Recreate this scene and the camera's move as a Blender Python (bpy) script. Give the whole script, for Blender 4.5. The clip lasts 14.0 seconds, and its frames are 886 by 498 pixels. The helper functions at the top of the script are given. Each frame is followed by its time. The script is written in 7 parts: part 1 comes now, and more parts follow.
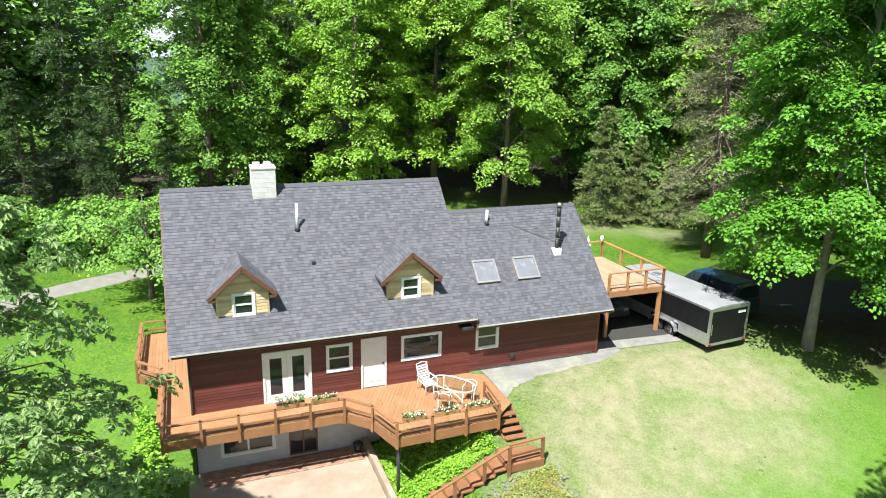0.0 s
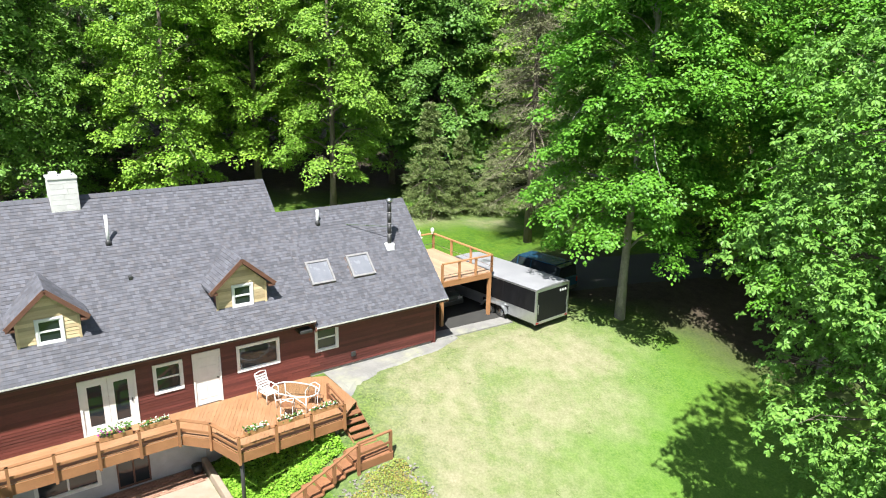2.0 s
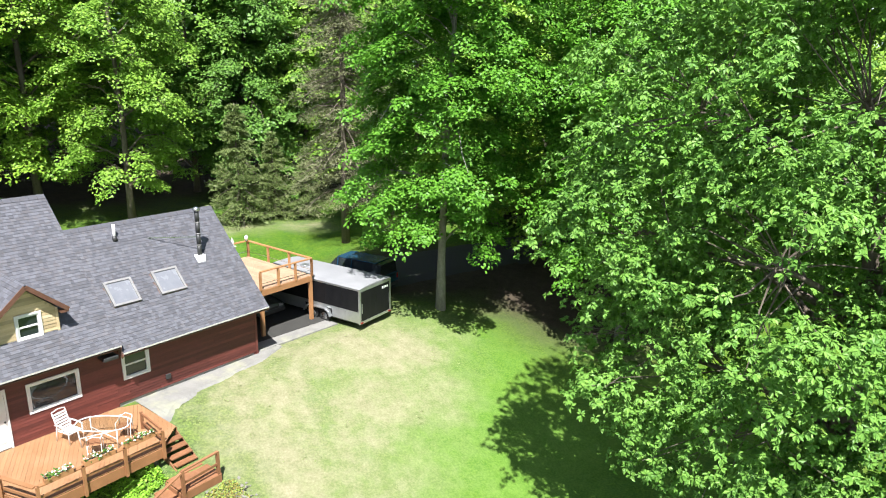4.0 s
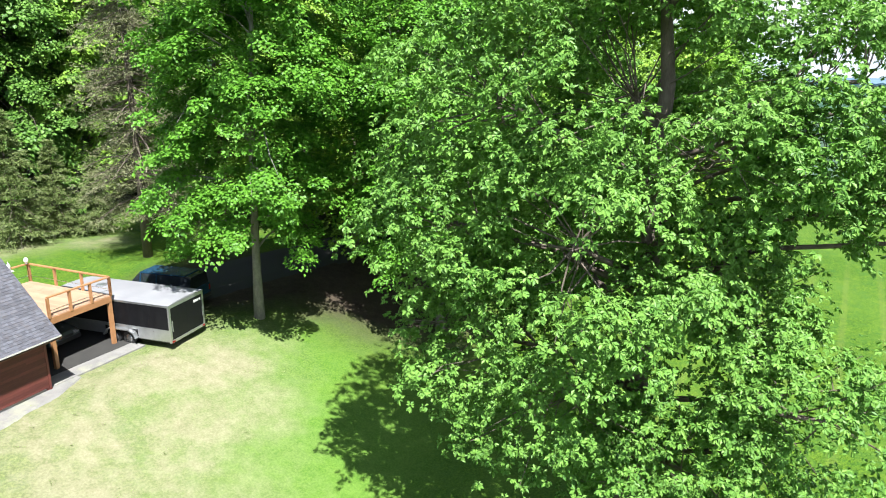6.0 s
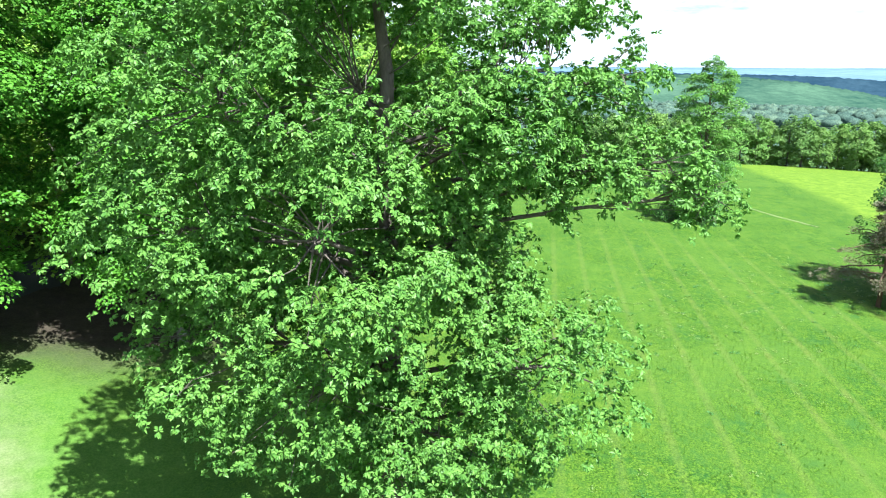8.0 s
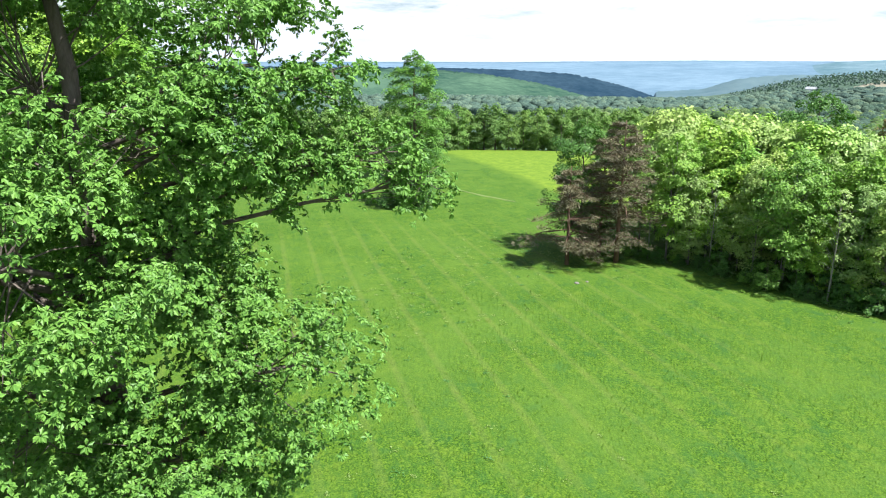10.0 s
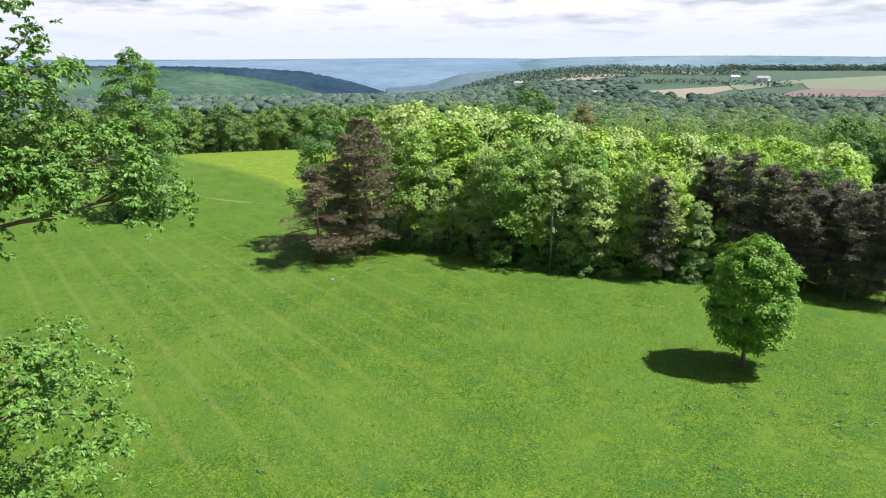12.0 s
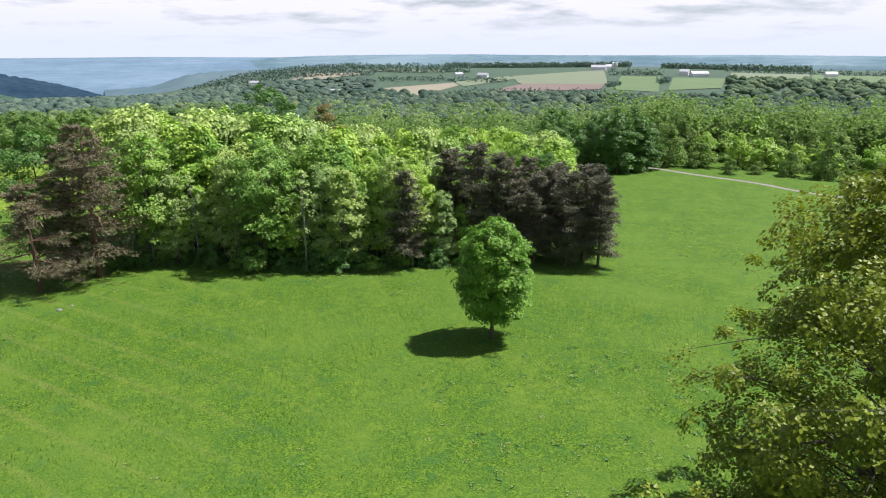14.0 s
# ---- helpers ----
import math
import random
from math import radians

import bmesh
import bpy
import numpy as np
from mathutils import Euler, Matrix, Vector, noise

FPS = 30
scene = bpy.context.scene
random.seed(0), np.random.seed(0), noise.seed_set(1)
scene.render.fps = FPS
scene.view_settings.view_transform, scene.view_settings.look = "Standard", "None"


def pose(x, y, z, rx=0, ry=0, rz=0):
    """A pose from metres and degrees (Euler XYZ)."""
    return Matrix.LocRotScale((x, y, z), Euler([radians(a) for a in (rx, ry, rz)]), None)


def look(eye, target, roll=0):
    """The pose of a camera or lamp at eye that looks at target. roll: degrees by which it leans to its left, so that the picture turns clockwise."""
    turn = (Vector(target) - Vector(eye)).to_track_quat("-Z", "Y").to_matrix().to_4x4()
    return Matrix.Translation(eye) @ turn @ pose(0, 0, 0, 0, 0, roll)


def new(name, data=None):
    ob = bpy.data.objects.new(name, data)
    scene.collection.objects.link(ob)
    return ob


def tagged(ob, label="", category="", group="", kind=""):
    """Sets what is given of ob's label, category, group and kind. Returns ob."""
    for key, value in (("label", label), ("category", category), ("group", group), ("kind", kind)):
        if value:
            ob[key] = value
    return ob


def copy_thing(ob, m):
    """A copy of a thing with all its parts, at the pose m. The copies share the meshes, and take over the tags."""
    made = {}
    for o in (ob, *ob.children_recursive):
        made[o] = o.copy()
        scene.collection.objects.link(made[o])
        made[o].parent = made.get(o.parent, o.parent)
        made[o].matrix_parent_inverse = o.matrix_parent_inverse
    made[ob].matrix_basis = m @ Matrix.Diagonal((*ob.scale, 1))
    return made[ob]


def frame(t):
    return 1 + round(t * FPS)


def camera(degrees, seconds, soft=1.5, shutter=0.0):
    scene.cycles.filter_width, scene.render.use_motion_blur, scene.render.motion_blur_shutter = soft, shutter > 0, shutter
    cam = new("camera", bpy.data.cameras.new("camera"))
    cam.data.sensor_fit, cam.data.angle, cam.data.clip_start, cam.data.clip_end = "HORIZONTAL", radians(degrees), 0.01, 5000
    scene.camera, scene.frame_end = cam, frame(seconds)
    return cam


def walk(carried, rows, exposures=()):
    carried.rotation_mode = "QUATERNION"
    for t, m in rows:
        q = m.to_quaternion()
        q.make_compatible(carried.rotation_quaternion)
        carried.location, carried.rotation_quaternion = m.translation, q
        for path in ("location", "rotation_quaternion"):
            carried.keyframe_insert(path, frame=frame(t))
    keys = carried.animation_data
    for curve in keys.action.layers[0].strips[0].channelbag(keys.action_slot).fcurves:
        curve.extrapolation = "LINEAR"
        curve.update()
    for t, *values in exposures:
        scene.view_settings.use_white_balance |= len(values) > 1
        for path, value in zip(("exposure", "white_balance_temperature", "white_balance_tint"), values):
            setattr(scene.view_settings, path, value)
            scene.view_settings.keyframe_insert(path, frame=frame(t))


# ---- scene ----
# ---------------------------------------------------------------- camera
EYE = (0.0, 0.0, 12.7)


def aim(yaw, pitch, roll):
    a, b = radians(yaw), radians(pitch)
    way = Vector((-math.sin(a) * math.cos(b), math.cos(a) * math.cos(b), math.sin(b)))
    return look(EYE, Vector(EYE) + way, roll)


cam = camera(67.3, 14.0, soft=1.1)
PATH = [
    (0, 0.36, -15.72, 1.32), (0.5, -3.84, -15.69, 1.22), (1, -7.70, -15.67, 1.11), (1.5, -11.25, -15.67, 1.07),
    (2, -14.45, -15.65, 1.08), (2.5, -18.04, -15.61, 1.04), (3, -22.45, -15.56, 0.98), (3.2, -24.20, -15.52, 0.95),
    (5.3, -40.35, -15.25, 0.87), (5.5, -42.06, -15.25, 0.82), (6, -46.66, -15.25, 0.68), (6.5, -51.59, -15.33, 0.48),
    (7, -57.07, -15.41, 0.33), (7.5, -63.03, -15.55, 0.20), (8, -69.37, -15.71, 0.13), (8.2, -72.03, -15.76, 0.12),
    (10.3, -96.58, -16.15, 0.05), (10.5, -98.86, -16.18, 0.07), (11, -104.44, -16.19, 0.08), (11.5, -109.86, -16.24, 0.08),
    (12, -115.18, -16.28, 0.05), (12.5, -120.49, -16.29, 0.04), (13, -125.63, -16.31, 0.05), (13.5, -131.14, -16.33, 0.06),
    (14, -136.89, -16.35, 0.06)]
EXPOSURE = [(0, 1.22, 6200, 6), (1.5, 1.28, 6200, 8), (4, 1.32, 6150, 10), (6, 1.36, 6050, 10), (7, 1.44, 5850, 5), (8.2, 1.47, 5560, 3), (10.3, 0.98, 6000, 13), (14, 0.64, 6150, 20)]
walk(cam, [(t, aim(yaw, pitch, roll)) for t, yaw, pitch, roll in PATH], EXPOSURE)

# ---------------------------------------------------------------- light
SUN_UP, SUN_SIDE = radians(60), Vector((-0.45, -0.89))      # height, and the way to it on the plan
world = bpy.data.worlds.new("sky")
scene.world = world
world.use_nodes = True
wn = world.node_tree
sky = wn.nodes.new("ShaderNodeTexSky")
sky.sky_type, sky.sun_disc = "NISHITA", False
sky.sun_elevation, sky.sun_rotation = SUN_UP, math.atan2(SUN_SIDE.x, SUN_SIDE.y)
sky.altitude, sky.dust_density, sky.ozone_density = 400, 0.6, 1.0
sky_light = wn.nodes["Background"]
wn.links.new(sky.outputs[0], sky_light.inputs[0])
sky_light.inputs[1].default_value = 0.055
# a broken layer of bright cloud over the whole sky, closing up towards the horizon
way = wn.nodes.new("ShaderNodeTexCoord")
axis = wn.nodes.new("ShaderNodeSeparateXYZ")
wn.links.new(way.outputs["Generated"], axis.inputs[0])
lift = wn.nodes.new("ShaderNodeMath")
lift.operation = "MAXIMUM"
lift.inputs[1].default_value = 0.0
wn.links.new(axis.outputs[2], lift.inputs[0])
lift2 = wn.nodes.new("ShaderNodeMath")
lift2.operation = "ADD"
lift2.inputs[1].default_value = 0.11
wn.links.new(lift.outputs[0], lift2.inputs[0])
plane = wn.nodes.new("ShaderNodeVectorMath")
plane.operation = "DIVIDE"
wn.links.new(way.outputs["Generated"], plane.inputs[0])
wn.links.new(lift2.outputs[0], plane.inputs[1])
puff = wn.nodes.new("ShaderNodeTexNoise")
puff.inputs["Scale"].default_value, puff.inputs["Detail"].default_value, puff.inputs["Roughness"].default_value = 1.3, 7, 0.6
wn.links.new(plane.outputs[0], puff.inputs["Vector"])
cover = wn.nodes.new("ShaderNodeMapRange")
cover.inputs[1].default_value, cover.inputs[2].default_value = 0.30, 0.50
wn.links.new(puff.outputs["Fac"], cover.inputs[0])
shade = wn.nodes.new("ShaderNodeValToRGB")
shade.color_ramp.elements[0].position, shade.color_ramp.elements[0].color = 0.45, (1.0, 1.0, 1.0, 1)
shade.color_ramp.elements[1].position, shade.color_ramp.elements[1].color = 0.70, (0.945, 0.965, 0.985, 1)
wn.links.new(puff.outputs["Fac"], shade.inputs[0])
cloud = wn.nodes.new("ShaderNodeBackground")
cloud.inputs[1].default_value = 0.64
wn.links.new(shade.outputs[0], cloud.inputs[0])
layers = wn.nodes.new("ShaderNodeMixShader")
high = wn.nodes.new("ShaderNodeMapRange")           # open overhead, closed low down
high.inputs[1].default_value, high.inputs[2].default_value = 0.14, 0.45
high.inputs[3].default_value, high.inputs[4].default_value = 1.0, 0.16
wn.links.new(axis.outputs[2], high.inputs[0])
spread = wn.nodes.new("ShaderNodeMath")
spread.operation = "MULTIPLY"
wn.links.new(cover.outputs[0], spread.inputs[0])
wn.links.new(high.outputs[0], spread.inputs[1])
wn.links.new(spread.outputs[0], layers.inputs[0])
wn.links.new(sky_light.outputs[0], layers.inputs[1])
wn.links.new(cloud.outputs[0], layers.inputs[2])
mist = wn.nodes.new("ShaderNodeBackground")
mist.inputs[0].default_value, mist.inputs[1].default_value = (0.84, 0.92, 1.0, 1), 0.62
low = wn.nodes.new("ShaderNodeMapRange")
low.inputs[1].default_value, low.inputs[2].default_value = 0.07, 0.01
wn.links.new(axis.outputs[2], low.inputs[0])
whole = wn.nodes.new("ShaderNodeMixShader")
wn.links.new(low.outputs[0], whole.inputs[0])
wn.links.new(layers.outputs[0], whole.inputs[1])
wn.links.new(mist.outputs[0], whole.inputs[2])
wn.links.new(whole.outputs[0], wn.nodes["World Output"].inputs[0])
sun = new("sun", bpy.data.lights.new("sun", "SUN"))
sun.data.energy, sun.data.angle, sun.data.color = 5.0, radians(0.55), (1.0, 0.96, 0.88)
to_sun = Vector((SUN_SIDE.x * math.cos(SUN_UP), SUN_SIDE.y * math.cos(SUN_UP), math.sin(SUN_UP)))
sun.matrix_world = look(to_sun * 100, (0, 0, 0))
# ---------------------------------------------------------------- materials
def blank(name):
    m = bpy.data.materials.new(name)
    m.use_nodes = True
    return m, m.node_tree, m.node_tree.nodes["Principled BSDF"]


def node(tree, kind, **inputs):
    n = tree.nodes.new(kind)
    for key, value in inputs.items():
        n.inputs[key.replace("_", " ")].default_value = value
    return n


def ramp(tree, source, stops):
    r = tree.nodes.new("ShaderNodeValToRGB")
    el = r.color_ramp.elements
    while len(el) < len(stops):
        el.new(0.5)
    for e, (at, col) in zip(el, stops):
        e.position, e.color = at, (*col, 1)
    tree.links.new(source, r.inputs[0])
    return r.outputs[0]


def blend(tree, fac, a, b, mode="MIX"):
    n = tree.nodes.new("ShaderNodeMix")
    n.data_type, n.blend_type = "RGBA", mode
    for value, key in ((fac, 0), (a, 6), (b, 7)):
        if isinstance(value, (int, float)):
            n.inputs[key].default_value = value
        elif isinstance(value, tuple):
            n.inputs[key].default_value = (*value, 1)
        else:
            tree.links.new(value, n.inputs[key])
    return n.outputs[2]


def noise_of(tree, coords, scale, detail=4.0, rough=0.55, stretch=None):
    if stretch:
        mp = tree.nodes.new("ShaderNodeMapping")
        mp.inputs["Scale"].default_value = stretch
        tree.links.new(coords, mp.inputs[0])
        coords = mp.outputs[0]
    n = node(tree, "ShaderNodeTexNoise", Scale=scale, Detail=detail, Roughness=rough)
    tree.links.new(coords, n.inputs["Vector"])
    return n.outputs["Fac"]


def surface(name, dark, light, scale=6.0, rough=0.7, bump=0.2, metal=0.0, vary=0.0, island=0.0, stretch=None, fine=60.0, depth=0.004,
            stain=None, stain_scale=0.7):
    """A worn surface: broad patches and fine grain between two colours, small relief, and some change from piece to piece."""
    m, t, b = blank(name)
    co = t.nodes.new("ShaderNodeTexCoord").outputs["Object"]
    broad, grain = noise_of(t, co, scale, 5, 0.6, stretch), noise_of(t, co, fine, 3, 0.6, stretch)
    fac = blend(t, 0.35, broad, grain)
    col = ramp(t, fac, [(0.3, dark), (0.7, light)])
    if stain:
        s = ramp(t, noise_of(t, co, stain_scale, 6, 0.65), [(0.48, (0, 0, 0)), (0.68, (1, 1, 1))])
        col = blend(t, s, col, stain)
    for amount, kind, out in ((vary, "ShaderNodeObjectInfo", "Random"), (island, "ShaderNodeNewGeometry", "Random Per Island")):
        if amount:
            r = ramp(t, t.nodes.new(kind).outputs[out], [(0, (1 - amount,) * 3), (1, (1 + amount * 0.6,) * 3)])
            col = blend(t, 1.0, col, r, "MULTIPLY")
    t.links.new(col, b.inputs["Base Color"])
    rr = ramp(t, broad, [(0.2, (max(rough - 0.12, 0.02),) * 3), (0.8, (min(rough + 0.12, 1),) * 3)])
    t.links.new(rr, b.inputs["Roughness"])
    b.inputs["Metallic"].default_value = metal
    if bump:
        bp = node(t, "ShaderNodeBump", Strength=bump, Distance=depth)
        t.links.new(fac, bp.inputs["Height"])
        t.links.new(bp.outputs[0], b.inputs["Normal"])
    return m


def foliage(name, dark, light, through_light=0.4, rough=0.45, tint=(0.12, 0.3, 0.02), patch=0.35, vary=0.0):
    """Leaves: each one a little different, glossy above, letting some light through."""
    m, t, b = blank(name)
    geo = t.nodes.new("ShaderNodeNewGeometry")
    col = ramp(t, geo.outputs["Random Per Island"], [(0, dark), (0.55, tuple((a + c) / 2 for a, c in zip(dark, light))), (1, light)])
    wide = noise_of(t, geo.outputs["Position"], patch, 3)
    col = blend(t, ramp(t, wide, [(0.35, (0, 0, 0)), (0.7, (0.5, 0.5, 0.5))]), col, light)
    each = ramp(t, t.nodes.new("ShaderNodeObjectInfo").outputs["Random"], [(0, (0.80, 0.86, 0.90)), (0.35, (1.0, 1.0, 1.0)), (0.7, (1.10, 1.05, 0.86)), (1, (0.86, 0.98, 0.84))])
    col = blend(t, vary, col, each, "MULTIPLY")
    t.links.new(col, b.inputs["Base Color"])
    b.inputs["Roughness"].default_value = rough
    b.inputs["Specular IOR Level"].default_value = 0.26
    tr = t.nodes.new("ShaderNodeBsdfTranslucent")
    t.links.new(blend(t, 0.5, col, tint), tr.inputs[0])
    mix = t.nodes.new("ShaderNodeMixShader")
    mix.inputs[0].default_value = through_light
    t.links.new(b.outputs[0], mix.inputs[1])
    t.links.new(tr.outputs[0], mix.inputs[2])
    t.links.new(mix.outputs[0], t.nodes["Material Output"].inputs[0])
    return m


def glass(name, tint=(0.02, 0.025, 0.03)):
    m, t, b = blank(name)
    b.inputs["Base Color"].default_value = (*tint, 1)
    b.inputs["Roughness"].default_value = 0.04
    b.inputs["Specular IOR Level"].default_value = 0.8
    return m


def clear_glass(name):
    """A thin clear sheet: seen through, with a faint gloss."""
    m, t, b = blank(name)
    see, shine, mix = t.nodes.new("ShaderNodeBsdfTransparent"), t.nodes.new("ShaderNodeBsdfGlossy"), t.nodes.new("ShaderNodeMixShader")
    see.inputs[0].default_value = (0.93, 0.96, 0.95, 1)
    shine.inputs["Roughness"].default_value = 0.05
    mix.inputs[0].default_value = 0.06
    t.links.new(see.outputs[0], mix.inputs[1])
    t.links.new(shine.outputs[0], mix.inputs[2])
    t.links.new(mix.outputs[0], t.nodes["Material Output"].inputs[0])
    return m


SIDING = surface("red_stained_siding", (0.075, 0.018, 0.014), (0.165, 0.044, 0.034), 1.6, 0.55, 0.3, vary=0.30, stretch=(0.25, 1, 1.5), fine=30)
SHINGLE = surface("charcoal_shingle", (0.070, 0.071, 0.086), (0.126, 0.126, 0.148), 9, 0.85, 0.35, island=0.30, fine=70, stain=(0.104, 0.096, 0.104), stain_scale=5.0)
UNDER = surface("roof_deck_wood", (0.09, 0.06, 0.05), (0.16, 0.10, 0.08), 4, 0.8)
FASCIA = surface("brown_painted_trim", (0.10, 0.045, 0.03), (0.16, 0.075, 0.05), 5, 0.55)
DRIP = surface("pale_metal_drip_edge", (0.55, 0.53, 0.50), (0.72, 0.70, 0.68), 5, 0.4, 0.05, metal=0.3)
WHITE = surface("white_paint", (0.64, 0.64, 0.63), (0.76, 0.76, 0.75), 3, 0.4, 0.06)
CEDAR = surface("yellow_cedar_siding", (0.44, 0.32, 0.17), (0.70, 0.57, 0.36), 2.5, 0.6, 0.25, vary=0.30, stretch=(0.3, 1, 2))
DECKING = surface("orange_stained_decking", (0.268, 0.134, 0.062), (0.350, 0.186, 0.090), 1.2, 0.6, 0.2, vary=0.08, fine=40, stain=(0.34, 0.19, 0.10))
RAIL = surface("orange_stained_rail", (0.22, 0.102, 0.044), (0.33, 0.162, 0.072), 2.5, 0.6, 0.2, vary=0.15, fine=40)
STAIR = surface("brown_stained_tread", (0.19, 0.082, 0.038), (0.29, 0.135, 0.064), 2.5, 0.65, 0.2, vary=0.15)
PALEWOOD = surface("honey_stained_timber", (0.33, 0.155, 0.065), (0.46, 0.235, 0.105), 2.5, 0.6, 0.2, vary=0.15)
WORNDECK = surface("sun_bleached_decking", (0.34, 0.215, 0.135), (0.45, 0.30, 0.20), 1.6, 0.7, 0.2, vary=0.12, fine=40)
RENDERED = surface("grey_white_foundation", (0.36, 0.36, 0.37), (0.48, 0.48, 0.49), 2, 0.85, 0.25, stain=(0.36, 0.35, 0.34))
CONCRETE = surface("pale_concrete", (0.27, 0.255, 0.235), (0.38, 0.36, 0.335), 1.2, 0.9, 0.3, fine=45, stain=(0.30, 0.25, 0.20))
PATIOSLAB = surface("tan_stained_concrete", (0.25, 0.195, 0.145), (0.37, 0.31, 0.245), 1.0, 0.9, 0.3, fine=45, stain=(0.28, 0.20, 0.14), stain_scale=1.4)
PAVER = surface("red_brick_paver", (0.26, 0.13, 0.085), (0.40, 0.24, 0.17), 4, 0.85, 0.3, vary=0.3, stain=(0.55, 0.47, 0.38))
CHIMNEY = surface("white_chimney_paint", (0.50, 0.49, 0.47), (0.64, 0.63, 0.61), 4, 0.8, 0.3, vary=0.06)
GLASS = glass("window_glass")
SKYGLASS = surface("skylight_glass", (0.15, 0.155, 0.18), (0.21, 0.215, 0.24), 2, 0.25, 0.0)
SKYFRAME = surface("grey_skylight_frame", (0.20, 0.19, 0.19), (0.30, 0.29, 0.29), 5, 0.5, 0.05, metal=0.2)
STEEL = surface("galvanised_steel", (0.45, 0.46, 0.47), (0.65, 0.66, 0.67), 6, 0.3, 0.05, metal=1.0)
DARKMETAL = surface("dark_metal", (0.02, 0.02, 0.022), (0.05, 0.05, 0.05), 6, 0.45, 0.05)
BARK = surface("grey_brown_bark", (0.07, 0.052, 0.040), (0.19, 0.155, 0.125), 5, 0.95, 0.9, stretch=(1, 1, 0.25), fine=30, depth=0.03)
PALEBARK = surface("pale_grey_bark", (0.13, 0.12, 0.105), (0.31, 0.29, 0.26), 5, 0.9, 0.7, stretch=(1, 1, 0.4), fine=24, depth=0.02)
PINEBARK = surface("red_brown_pine_bark", (0.09, 0.05, 0.035), (0.22, 0.13, 0.09), 5, 0.95, 0.9, stretch=(1, 1, 0.3), fine=30, depth=0.03)

MAPLE = foliage("maple_leaves", (0.060, 0.175, 0.014), (0.140, 0.330, 0.030), 0.18)
LONE = foliage("young_maple_leaves", (0.070, 0.195, 0.016), (0.225, 0.440, 0.040), 0.25, patch=0.9)
WOODS = foliage("woods_leaves", (0.115, 0.232, 0.028), (0.290, 0.470, 0.060), 0.22, patch=0.22, vary=0.9)
WOODS_DARK = foliage("deep_woods_leaves", (0.080, 0.175, 0.030), (0.195, 0.36, 0.060), 0.20, patch=0.22, vary=0.9)
FIELDTREE = foliage("field_tree_leaves", (0.026, 0.082, 0.018), (0.145, 0.300, 0.055), 0.28)
OAK = foliage("oak_leaves", (0.064, 0.172, 0.026), (0.212, 0.392, 0.070), 0.20, rough=0.46, tint=(0.15, 0.32, 0.02))
# ash leaves: colour lifted so that lens haze is painted in
ASH = foliage("hazed_ash_leaves", (0.120, 0.215, 0.065), (0.38, 0.52, 0.200), 0.45)
LIME = foliage("yellow_green_leaves", (0.070, 0.112, 0.008), (0.260, 0.320, 0.024), 0.30, tint=(0.30, 0.36, 0.02), patch=0.8)
EDGE = foliage("edge_wood_leaves", (0.175, 0.335, 0.038), (0.47, 0.67, 0.115), 0.30, patch=0.5, vary=1.0)
EDGE_PALE = foliage("pale_edge_leaves", (0.225, 0.355, 0.080), (0.52, 0.66, 0.210), 0.30, patch=0.5, vary=1.0)
EDGE_DARK = foliage("shaded_edge_leaves", (0.100, 0.230, 0.032), (0.32, 0.52, 0.090), 0.28, patch=0.5, vary=1.0)
# leaves of the farthest trees, bluish haze painted into their colour
FARHAZE = foliage("hazed_wood_leaves", (0.094, 0.138, 0.132), (0.128, 0.180, 0.160), 0.2, rough=0.95, patch=0.012)
FARGREEN = foliage("far_wood_leaves", (0.100, 0.195, 0.045), (0.230, 0.350, 0.095), 0.28, rough=0.95, patch=0.05, vary=0.8)
SPRING = foliage("spring_wood_leaves", (0.090, 0.170, 0.042), (0.270, 0.375, 0.105), 0.36, rough=0.95, patch=0.03)
RUST = foliage("rust_brown_leaves", (0.11, 0.085, 0.035), (0.30, 0.23, 0.09), 0.3, rough=0.8)
HEMLOCK = foliage("hemlock_needles", (0.022, 0.050, 0.020), (0.095, 0.155, 0.050), 0.2)
HEMLOCK_PALE = foliage("young_hemlock_needles", (0.085, 0.125, 0.040), (0.240, 0.290, 0.105), 0.2)
GREYSPRUCE = foliage("grey_dry_needles", (0.120, 0.130, 0.064), (0.300, 0.310, 0.165), 0.2, tint=(0.12, 0.11, 0.06))
BROWNPINE = foliage("browned_pine_needles", (0.090, 0.086, 0.046), (0.260, 0.235, 0.135), 0.2, tint=(0.14, 0.08, 0.03))
DARKPINE = foliage("dark_pine_needles", (0.080, 0.082, 0.052), (0.215, 0.215, 0.130), 0.2, tint=(0.06, 0.06, 0.03))
VINE = foliage("ground_cover_leaves", (0.150, 0.32, 0.026), (0.38, 0.64, 0.075), 0.35, patch=1.2)
GRASSBLADE = foliage("long_grass_blades", (0.070, 0.160, 0.012), (0.185, 0.300, 0.030), 0.5, patch=0.6)
WEED = foliage("meadow_weed_leaves", (0.060, 0.165, 0.036), (0.110, 0.255, 0.056), 0.25, patch=0.3)
CLOVER = foliage("clover_leaves", (0.150, 0.245, 0.045), (0.290, 0.370, 0.110), 0.3, patch=0.3)
LAWNBLADE = foliage("lawn_grass_blades", (0.150, 0.190, 0.060), (0.28, 0.31, 0.14), 0.3, patch=0.35)
BEDLEAF = foliage("orange_bed_leaves", (0.38, 0.20, 0.080), (0.30, 0.46, 0.090), 0.3, patch=1.6, tint=(0.3, 0.3, 0.02))
